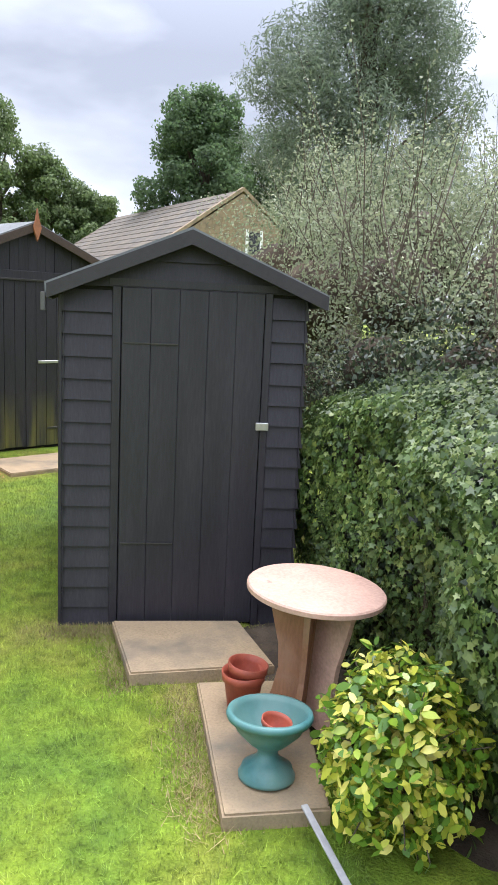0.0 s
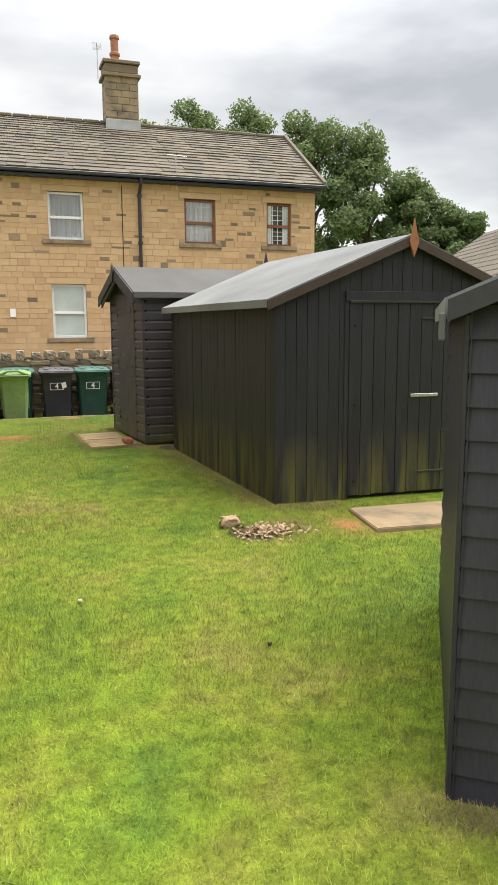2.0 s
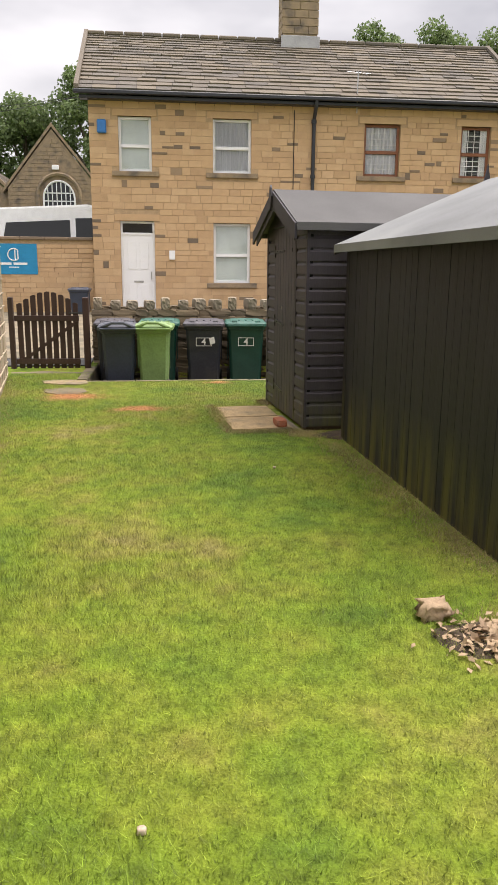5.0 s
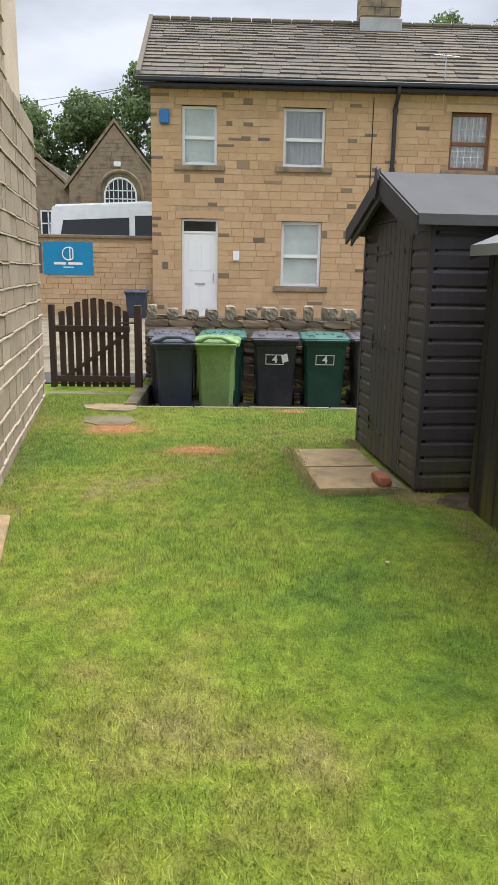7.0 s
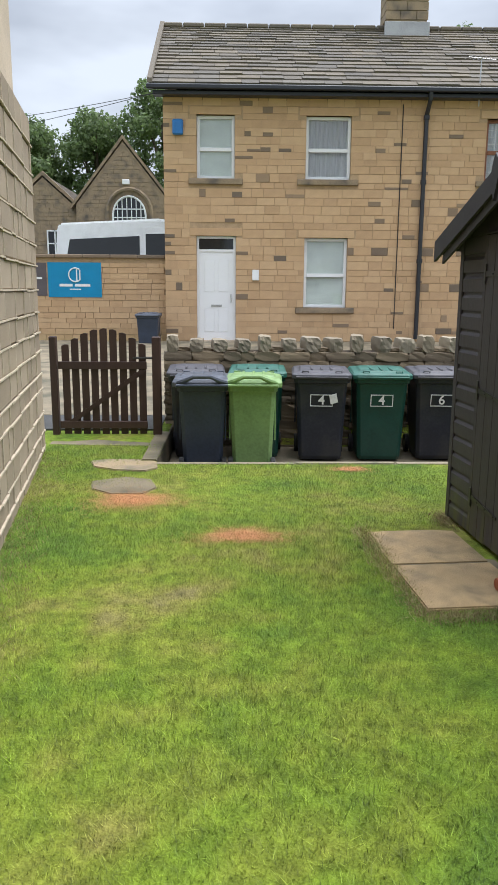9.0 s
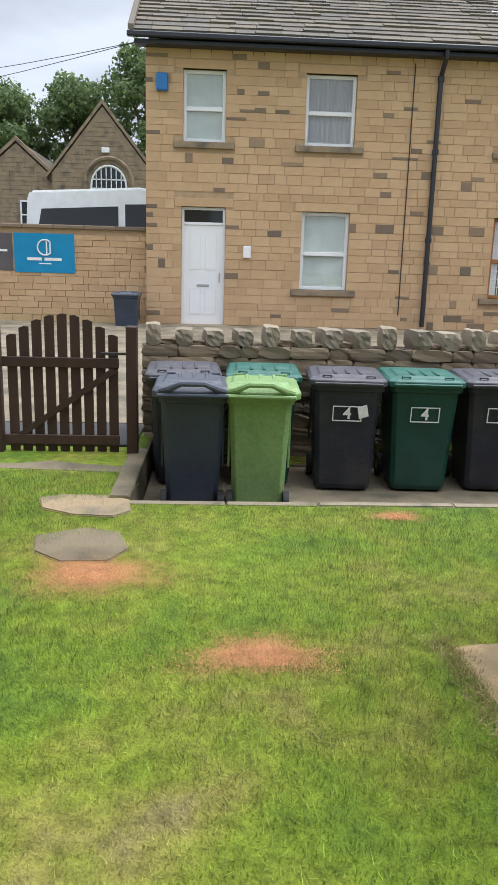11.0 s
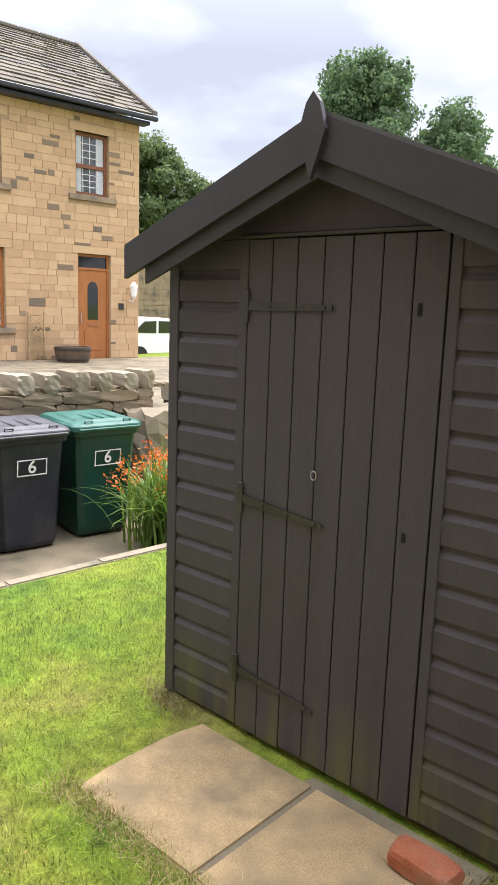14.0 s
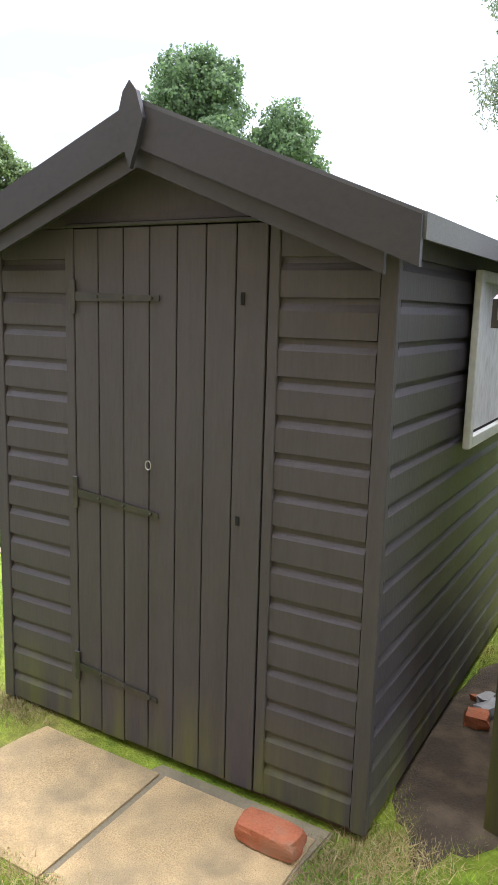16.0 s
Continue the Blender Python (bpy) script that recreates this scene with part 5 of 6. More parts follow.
# ---- dry-stone garden wall ----
def stone_wall(name, x0, x1, y, depth, z0, z1, label, seed, cope_h=0.17):
    root = thing(name, pose(0, y, 0), label, "wall", "", "structure")
    rg = random.Random(seed)
    part("core", box(x0 + 0.03, x1 - 0.03, 0.05, depth - 0.02, z0, z1 - 0.01), M["soil"], root)
    protos = [link_mesh("stone", rough_block(0.30, 0.14, 0.1, seed + i, 0.07, 2), M["dry_stone"]) for i in range(8)]
    copes = [link_mesh("cope_stone", rough_block(0.16, depth + 0.02, 0.2, seed + 20 + i, 0.05, 3), M["cope"]) for i in range(6)]
    z = z0
    while z < z1 - 0.03:
        h = min(rg.uniform(0.06, 0.125), z1 - z)
        x = x0
        while x < x1 - 0.03:
            w = min(rg.uniform(0.14, 0.42), x1 - x)
            piece("stone", rg.choice(protos), root, Matrix.Translation((x + w / 2, 0.06 + rg.uniform(-0.015, 0.015), z)) @ Matrix.Diagonal((w / 0.29, 1, h / 0.098, 1)))
            x += w
        z += h
    x = x0 + 0.02
    while x < x1 - 0.1:
        w = rg.uniform(0.75, 1.05)
        piece("cope_stone", rg.choice(copes), root, Matrix.Translation((x + 0.08 * w, depth / 2, z1 - 0.015)) @ Matrix.Rotation(rg.uniform(-0.2, 0.2), 4, "Z") @ Matrix.Diagonal((w, 1, rg.uniform(0.8, 1.15) * cope_h / 0.2, 1)))
        x += rg.uniform(0.235, 0.29)
        if rg.random() < 0.9:
            piece("stone", rg.choice(protos), root, Matrix.Translation((x - 0.06, depth / 2, z1 - 0.01)) @ Matrix.Diagonal((0.5, 1.6, rg.uniform(0.3, 0.6), 1)))
    return root


stone_wall("wall_garden", 0.12, 4.72, 15.2, 0.32, -0.24, 0.90, "low dry-stone garden wall with upright cope stones", 31)
bm = rough_block(0.75, 0.6, 0.72, 77, 0.07, 6)
ob = new("boulder", link_mesh("boulder", bm, M["cope"]))
ob.location = (4.75, 15.1, 0.0)
tagged(ob, "large pale rough boulder ending the garden wall", "boulder")
stone_wall("wall_garden_far", 5.1, 9.0, 15.3, 0.32, 0.0, 0.72, "low dry-stone garden wall behind the shed", 47)


# ---- stone building beside the lawn ----
def side_building():
    ang = math.degrees(math.atan2(3.26, -0.458))
    root = thing("wall_west", pose(-0.457, 10.6, 0, 0, 0, ang), "pale coursed stone building wall with raised pointing", "wall", "", "structure")
    # local x runs away along the wall, local y points to the lawn when negative
    part("core", box(-7.0, 1.25, 0.03, 0.5, -0.4, 6.5), M["pointing"], root)
    part("core", box(1.25, 3.3, 0.03, 0.5, -0.4, 3.05), M["pointing"], root)
    part("rendered_wall", box(1.25, 3.25, 0.12, 0.5, 3.05, 6.5), M["render_cream"], root, "cream rendered upper wall")
    rg = random.Random(5)
    rest, ribs = bmesh.new(), bmesh.new()
    z = -0.3
    n = 0
    meshes = [(w, link_mesh("stone", box(0.006, w - 0.006, 0.0, 0.031, 0.006, 0.214, 0.012), M["grey_stone"])) for w in (0.2, 0.27, 0.34, 0.42, 0.5)]
    while z < 6.3:
        ch = rg.choice((0.15, 0.18, 0.2, 0.22, 0.25))
        x = -7.0 + rg.uniform(-0.3, 0)
        end = 1.22 if z > 3.0 else 3.28
        while x < end - 0.05:
            w, me = meshes[rg.randrange(5)]
            if x + w > end or z > 2.6 or x < -4:
                w = min(w, end - x)
                box(x + 0.006, x + w - 0.006, rg.uniform(-0.004, 0.006), 0.031, z + 0.006, z + ch - 0.006, bm=rest)
            else:
                piece("stone", me, root, pose(x, rg.uniform(-0.006, 0.006), z) @ Matrix.Diagonal((1, 1, ch / 0.22, 1)))
                n += 1
            lift = rg.uniform(-0.008, 0.008)
            box(x - 0.005, x + 0.005, -0.004, 0.006, z + 0.01, z + ch - 0.01, bm=ribs)
            box(x, x + w, -0.011 + rg.uniform(-0.003, 0.004), 0.006, z - 0.007 + lift, z + 0.006 + lift, bm=ribs)
            x += w
        z += ch
    tagged(part("pointing_rib", ribs, M["pointing"], root), kind="stuff")
    tagged(part("stonework", rest, M["grey_stone"], root), kind="stuff")


side_building()


# ---- boundary wall, banner, van and stone hall behind ----
def far_wall():
    root = thing("wall_boundary", pose(0, 26.3, 0), "tall coursed sandstone boundary wall", "wall", "", "structure")
    part("core", box(-12, -0.8, 0.02, 0.4, 0, 2.33), M["mortar"], root)
    rg = random.Random(9)
    bm = bmesh.new()
    z = 0.1
    while z < 2.2:
        h = rg.uniform(0.11, 0.17)
        x = -12.0
        while x < -0.85:
            w = min(rg.uniform(0.2, 0.5), -0.8 - x)
            box(x + 0.005, x + w - 0.005, rg.uniform(-0.008, 0.004), 0.02, z + 0.005, z + h - 0.005, bm=bm)
            x += w
        z += h
    tagged(part("stonework", bm, M["stone"], root), kind="stuff")
    for k in range(16):
        part("coping_stone", box(-12 + 0.7 * k, -11.31 + 0.7 * k, -0.05, 0.45, 2.33, 2.42, 0.015), M["stone_dark"], root)


far_wall()


def banner():
    root = thing("banner", pose(-3.8, 26.284, 1.35), "blue vinyl banner with a white emblem and bars", "banner")
    part("panel", box(0, 1.36, 0, 0.008, 0, 0.87, 0.002), M["sign_blue"], root)
    e = part("emblem", tube([(0.70 + 0.17 * math.cos(a), -0.004, 0.56 + 0.17 * math.sin(a)) for a in (radians(50 + i * 20) for i in range(14))], 0.018, 6), M["white"], root, "white round emblem")
    part("emblem_bar", box(0.72, 0.75, -0.01, -0.001, 0.40, 0.72), M["white"], root)
    part("emblem_bar", box(0.80, 0.83, -0.01, -0.001, 0.43, 0.69), M["white"], root)
    part("text_bar", box(0.29, 0.62, -0.006, -0.001, 0.27, 0.335), M["white"], root)
    part("text_bar", box(0.68, 1.07, -0.006, -0.001, 0.27, 0.335), M["white"], root)
    part("text_bar", box(0.55, 0.83, -0.006, -0.001, 0.19, 0.215), M["white"], root)
    root2 = thing("banner", pose(-4.75, 26.284, 1.38), "dark grey vinyl banner with pale script bar", "banner")
    part("panel", box(0, 0.92, 0, 0.008, 0, 0.83, 0.002), M["sign_grey"], root2)
    part("text_bar", box(0.2, 0.8, -0.006, -0.001, 0.42, 0.47), M["white"], root2)


banner()
slab("access_road", [(-14, 26.75), (-0.9, 26.75), (-0.9, 44), (-14, 44)], 0.2, 1.05, M["asphalt"], "raised asphalt car park behind the wall", kind="structure", category="road")


def minibus():
    root = thing("minibus", pose(-4.85, 31.6, 1.05, 0, 0, -24), "white high-roof minibus with dark side windows", "minibus")
    L = 5.2
    pts = [(0, 0.35), (0.05, 1.5), (0.12, 2.4), (0.25, 2.56), (3.9, 2.6), (4.15, 2.52), (4.55, 1.75), (5.15, 1.5), (L, 1.1), (L, 0.35)]
    pts = [(x, z) for x, z in pts]
    bm = prism(pts, 0, 1.9)
    bmesh.ops.bevel(bm, geom=bm.edges[:], offset=0.06, segments=2, affect="EDGES")
    body = part("body", bm, M["van_white"], root)
    part("side_window", prism([(0.5, 1.45), (3.2, 1.45), (3.2, 2.1), (0.65, 2.05)], -0.012, -0.002), M["dark_glass"], root)
    part("door_window", prism([(3.42, 1.45), (4.45, 1.45), (4.15, 2.15), (3.42, 2.15)], -0.012, -0.002), M["dark_glass"], root)
    ws = part("windscreen", box(-0.01, 0.01, 0.15, 1.75, -0.42, 0.42), M["dark_glass"], root)
    ws.matrix_basis = pose(4.38, 0, 2.13, 0, -27, 0)
    for x in (1.1, 4.3):
        for y in (0.05, 1.85):
            w = part("wheel", lathe([(0.2, -0.1), (0.34, -0.1), (0.35, 0.0), (0.34, 0.1), (0.2, 0.1)], 18), M["rubber"], root)
            w.matrix_basis = pose(x, y, 0.35, 90, 0, 0)


minibus()


def stone_hall(name, m, w, h, apex, depth, label):
    root = thing(name, m, label, "building")
    part("wall", prism([(0, 0), (w, 0), (w, h), (w / 2, apex), (0, h)], 0, 0.4), M["stone_trim"], root)
    part("side_wall", box(0, 0.4, 0.4, depth, 0, h), M["stone_trim"], root)
    part("side_wall", box(w - 0.4, w, 0.4, depth, 0, h), M["stone_trim"], root)
    for s in (-1, 1):
        xe = w / 2 + s * (w / 2 + 0.25)
        ze = apex - (w / 2 + 0.25) * (apex - h) / (w / 2)
        rf = part("roof", prism([(w / 2, apex + 0.05), (xe, ze + 0.05), (xe, ze + 0.16), (w / 2, apex + 0.17)], 0.25, depth), M["slate"], root)
        part("coping", prism([(w / 2, apex + 0.1), (xe, ze + 0.1), (xe, ze + 0.28), (w / 2, apex + 0.3)], -0.06, 0.26), M["stone_trim"], root)
        bm = bmesh.new()
        for k in range(12):
            f0, f1 = k / 12, (k + 1) / 12
            for j in range(int(depth / 0.5)):
                y0, y1 = 0.27 + j * 0.5, 0.75 + j * 0.5
                p = lambda f, up: (w / 2 + (xe - w / 2) * (1 - f), apex + (ze - apex) * (1 - f) + 0.17 + up)
                (xa, za), (xb, zb) = p(f0, 0.05), p(f1, 0.015)
                v = [bm.verts.new(c) for c in ((xa, y0, za), (xa, y1, za), (xb, y1, zb), (xb, y0, zb), (xa, y0, za - 0.05), (xa, y1, za - 0.05))]
                bm.faces.new(v[:4])
                bm.faces.new((v[0], v[1], v[5], v[4]))
        tagged(part("slates", bm, M["slate"], rf), kind="stuff")
    rg = random.Random(int(w * 10))
    bm = bmesh.new()
    z = 0.05
    while z < apex - 0.35:
        half = w / 2 if z < h - 0.2 else (apex - z - 0.25) / (apex - h) * w / 2
        x = w / 2 - half + 0.02
        while x < w / 2 + half - 0.1:
            ww = min(rg.uniform(0.3, 0.6), w / 2 + half - x - 0.02)
            box(x + 0.006, x + ww - 0.006, -0.012 - rg.uniform(0, 0.008), -0.001, z + 0.006, z + 0.19, bm=bm)
            x += ww
        z += 0.2
    tagged(part("stonework", bm, M["stone_trim"], root), kind="stuff")
    return root


hall = stone_hall("stone_hall", pose(-6.75, 45, 0.8), 4.7, 4.8, 7.75, 9, "sandstone hall with gable and arched white window")
pts = [(2.6 + 0.8 * math.cos(a), 4.3 + 0.9 * math.sin(a)) for a in (i * math.pi / 12 for i in range(13))] + [(1.8, 3.4), (3.4, 3.4)]
aw = part("window", prism(pts, -0.035, -0.025), M["dark_glass"], hall, "large arched window with white glazing bars")
part("arch_frame", tube([(1.8, -0.05, 3.4), *[(2.6 + 0.8 * math.cos(math.pi - a), -0.05, 4.3 + 0.9 * math.sin(a)) for a in (i * math.pi / 12 for i in range(13))], (3.4, -0.05, 3.4)], 0.05, 6), M["white"], aw)
part("arch_stone", tube([(1.5, -0.05, 3.9), *[(2.6 + 1.1 * math.cos(math.pi - a), -0.05, 4.4 + 1.15 * math.sin(a)) for a in (i * math.pi / 12 for i in range(13))], (3.7, -0.05, 3.9)], 0.1, 6), M["stone_trim"], aw)
for k in range(1, 7):
    x = 1.8 + 1.6 * k / 7
    part("glazing_bar", box(x - 0.02, x + 0.02, -0.06, -0.03, 3.4, 4.3 + 0.9 * math.sqrt(max(0, 1 - ((x - 2.6) / 0.8) ** 2))), M["white"], aw)
for z in (3.4, 3.8, 4.2, 4.6):
    part("glazing_bar", box(1.85, 3.35, -0.06, -0.03, z - 0.025, z + 0.025), M["white"], aw)
part("sill", box(1.7, 3.5, -0.12, 0, 3.1, 3.34, 0.02), M["white"], aw)
part("vent_box", box(2.3, 2.65, -0.12, 0, 5.75, 5.98, 0.02), M["upvc"], hall)
hall2 = stone_hall("stone_hall", pose(-10.2, 45.3, 0.8), 3.6, 4.5, 6.1, 8, "low sandstone wing with a slate gable roof")
hw = part("window", box(1.9, 2.7, -0.04, -0.02, 2.3, 3.6), M["dark_glass"], hall2)
for a in ((1.9, 1.97, 2.3, 3.6), (2.63, 2.7, 2.3, 3.6), (2.27, 2.33, 2.3, 3.6), (1.97, 2.63, 2.3, 2.37), (1.97, 2.63, 3.53, 3.6), (1.97, 2.63, 2.92, 2.98)):
    part("glazing_bar", box(a[0], a[1], -0.07, -0.03, a[2], a[3]), M["white"], hw)
part("downpipe", tube([(3.5, -0.1, 4.6), (3.5, -0.1, 0)], 0.06, 6), M["gutter"], hall2)

# barn behind the large shed
barn = stone_hall("stone_barn", pose(22.4, 28.9, -0.2, 0, 0, -14.8), 11.6, 3.6, 7.55, 17, "long low sandstone barn with stone slate roof")
bw_ = part("window", box(6.2, 6.9, -0.05, -0.02, 4.6, 5.7), M["dark_glass"], barn)
part("frame_bar", box(6.05, 6.2, -0.08, -0.01, 4.5, 5.8), M["upvc"], bw_)
part("frame_bar", box(6.9, 7.05, -0.08, -0.01, 4.5, 5.8), M["upvc"], bw_)
# neighbour wall, car and roof beyond the house corner
nb = stone_hall("stone_outhouse", pose(15.5, 33, 0.2), 4.5, 2.6, 3.9, 5, "stone outhouse with a slate roof beyond the house")


def car():
    root = thing("parked_car", pose(12.1, 27.2, -0.15, 0, 0, 12), "white hatchback parked beside the house", "car")
    pts = [(0, 0.35), (0.03, 0.85), (0.2, 1.0), (0.55, 1.28), (0.95, 1.42), (1.6, 1.46), (2.25, 1.41), (3.1, 1.0), (3.9, 0.85), (4.0, 0.35)]
    bm = prism(pts, 0, 1.7)
    bmesh.ops.bevel(bm, geom=bm.edges[:], offset=0.06, segments=2, affect="EDGES")
    part("body", bm, M["van_white"], root)
    part("side_window", prism([(1.55, 1.0), (2.80, 1.0), (2.2, 1.34), (1.55, 1.35)], -0.012, -0.002), M["dark_glass"], root)
    part("side_window", prism([(0.5, 1.02), (1.45, 1.0), (1.45, 1.35), (0.95, 1.34)], -0.012, -0.002), M["dark_glass"], root)
    for x in (0.75, 3.2):
        for y in (0.05, 1.65):
            w = part("wheel", lathe([(0.18, -0.09), (0.31, -0.1), (0.32, 0.0), (0.31, 0.1), (0.18, 0.09)], 18), M["rubber"], root)
            w.matrix_basis = pose(x, y, 0.32, 90, 0, 0)


car()
for z, dz in ((6.9, 0), (6.2, 0)):
    c = tagged(new("overhead_cable", link_mesh("overhead_cable", tube([(-14 + k * 1.632, 40 - k * 1.768, z + 1.2 + (6.15 - z - 1.2) * k / 8 - 0.25 * math.sin(k * math.pi / 8)) for k in range(9)], 0.008, 5), M["cable"])), "thin black overhead telephone cable", "cable")


WILLOW = [(0, 0, 0), (0.8, 0.26, 0.05), (2.0, 0, -0.2), (0.8, -0.26, 0.05)]

# ---- things on the flag by the narrow shed ----
def display_table():
    root = thing("side_table", pose(2.375, 1.59, -0.1, 3, 2, 20) @ Matrix.Diagonal((0.97, 0.97, 0.965, 1)), "round pink-washed plywood table on crossed brown legs", "table")
    part("tabletop", lathe([(0.272, 0.54), (0.28, 0.545), (0.28, 0.562), (0.274, 0.568)], 48), M["table"], root)
    prof = [(-0.19, 0.54), (-0.17, 0.45), (-0.125, 0.30), (-0.115, 0.2), (-0.13, 0.1), (-0.16, 0.0)]
    pts = prof + [(-x, z) for x, z in reversed(prof)]
    for a in (10, 100):
        part("leg_panel", prism(pts, -0.012, 0.012), M["ply_brown"], root).matrix_basis = pose(0, 0, 0 if a == 10 else 0.001, 0, 0, a)
    pts2 = [(x * 0.8, z * 0.98) for x, z in pts]
    part("leg_panel", prism(pts2, -0.011, 0.011), M["table"], root).matrix_basis = pose(-0.03, -0.07, 0, 0, 0, 55)


display_table()


def pot(name, m, prof, material, label, category="plant pot", steps=36):
    ob = new(name, link_mesh(name, lathe(prof, steps), material, False))
    ob.data.shade_smooth()
    ob.matrix_basis = m
    return tagged(ob, label, category)


pot("urn_planter", pose(1.99, 1.42, -0.1, -4, 5, 0), [(0.098, 0), (0.1, 0.012), (0.092, 0.022), (0.088, 0.04), (0.055, 0.06), (0.036, 0.08), (0.036, 0.10), (0.07, 0.125), (0.115, 0.17), (0.13, 0.205), (0.148, 0.21), (0.152, 0.222), (0.148, 0.234),
    (0.135, 0.236), (0.125, 0.215), (0.105, 0.17), (0.05, 0.14), (0.01, 0.138)], M["teal"], "teal footed garden urn with a flaking rim", "urn")
tp = [(0.05, 0), (0.066, 0.105), (0.073, 0.108), (0.075, 0.135), (0.07, 0.136), (0.066, 0.11), (0.045, 0.012), (0.004, 0.01)]
pot("flower_pot", pose(2.258, 1.80, -0.1, 0, 0, 0), [(r * 1.2, z * 1.15) for r, z in tp], M["terracotta"], "stacked empty terracotta plastic pot")
pot("flower_pot", pose(2.258, 1.80, -0.072, 4, 5, 0), [(r * 1.1, z * 1.2) for r, z in tp], M["terracotta"], "terracotta plastic pot nested in another")
pot("small_flower_pot", pose(1.985, 1.40, 0.042, 8, 6, 0), [(r * 0.72, z * 0.62) for r, z in tp], M["terracotta"], "small terracotta pot lying inside the urn")
ob = new("garden_batten", link_mesh("garden_batten", box(-0.15, 0.15, -0.004, 0.004, -0.012, 0.012, 0.002), M["lead"]))
ob.matrix_basis = look((1.875, 1.07, -0.10), (1.96, 1.27, -0.05)) @ pose(0, 0, 0, 0, 90, 0)
tagged(ob, "thin pale grey batten leaning at the bed edge", "batten")

# scraps between the sheds
ob = new("timber_plank", link_mesh("timber_plank", box(0, 1.2, -0.04, 0.04, 0, 0.04, 0.004), M["plank"]))
ob.matrix_basis = pose(3.35, 10.02, 0.04, 0, -6, 6)
tagged(ob, "old weathered timber plank between the sheds", "plank")
rj = random.Random(3)
for k in range(9):
    bm = rough_block(rj.uniform(0.05, 0.13), rj.uniform(0.04, 0.1), rj.uniform(0.03, 0.08), 60 + k, 0.2, 1)
    ob = new("rubble", link_mesh("rubble", bm, M["junk"] if k % 3 else M["brick"]))
    ob.matrix_basis = pose(3.35 + rj.uniform(0, 1.2), 10.12 + rj.uniform(-0.06, 0.06), 0.0, 0, 0, rj.uniform(0, 180))
    tagged(ob, "broken rubble and plastic scrap on bare earth", "rubble", "scraps between sheds")


# ---- plants ----
def plant(name, m, label, category):
    return thing(name, m, label, category)


def leaves(root, name, pts, nrm, size, shape, material, seed, droop=0.3, spread=0.9, kind="stuff"):
    rg_ = np.random.default_rng(seed)
    v = leaf_cloud(np.asarray(pts), np.asarray(nrm), size, shape, rg_, droop, spread)
    ob = new(name, raw_mesh(name, v, len(pts), len(shape), material))
    ob.parent = root
    ob["kind"] = kind
    return ob


def blob_points(centres, count, seed, inner=0.72, squash=1.0):
    """Points near the skins of overlapping balls, with their outward directions."""
    rg_ = np.random.default_rng(seed)
    P, N = [], []
    for cx, cy, cz, r in centres:
        k = int(count * r * r)
        d = rg_.normal(0, 1, (k, 3))
        d /= np.linalg.norm(d, axis=1)[:, None]
        lump = 1 + 0.18 * np.sin(5 * d[:, 0] + 3 * cx) * np.sin(4 * d[:, 1] + cy) + 0.12 * np.sin(9 * d[:, 2] + cz)
        rr = r * rg_.uniform(inner, 1.0, k) ** 0.5 * lump
        P.append(np.array((cx, cy, cz)) + d * rr[:, None] * np.array((1, 1, squash)))
        N.append(d)
    return np.concatenate(P), np.concatenate(N)


def tree(x, y, base, height, radius, material, size, count, seed, label, trunk_h=0.3, name="tree", balls=26, flat=1.0):
    """A tapered trunk with limbs that carry many small leaf clumps; the outline is uneven with gaps."""
    root = plant(name, pose(x, y, base), label, "tree")
    rg_ = random.Random(seed)
    tr_ = tube([(0, 0, 0), (rg_.uniform(-0.1, 0.1), 0.05, height * 0.3), (rg_.uniform(-0.3, 0.3), 0, height * 0.6), (0, 0, height * 0.85)], [height * 0.03, height * 0.024, height * 0.014, height * 0.004], 8)
    cs = []
    lo = height * trunk_h
    for i in range(balls):
        f = (i + 0.5) / balls
        z = lo + (height - lo) * (0.08 + 0.86 * f)
        env = radius * (math.sin(math.pi * min(0.97, 0.16 + 0.8 * f)) ** 0.75)
        a = i * 2.399 + rg_.uniform(-0.4, 0.4)
        rr = env * rg_.uniform(0.35, 0.85)
        r = radius * rg_.uniform(0.2, 0.36)
        c = (rr * math.cos(a), rr * math.sin(a) * flat, z)
        cs.append((*c, r))
        tube([(0, 0, z * 0.72), (c[0] * 0.5, c[1] * 0.5, z * 0.88), c], [height * 0.010, height * 0.006, height * 0.002], 5, tr_)
    part("trunk", tr_, M["bark"], root)
    tot = sum(c[3] ** 2 for c in cs)
    p, n_ = blob_points(cs, count / tot, seed, 0.25, 0.8)
    leaves(root, "crown", p, n_, size, TRI_CLUMP if size > 0.12 else WILLOW, material, seed, 0.3, 0.7)
    return root


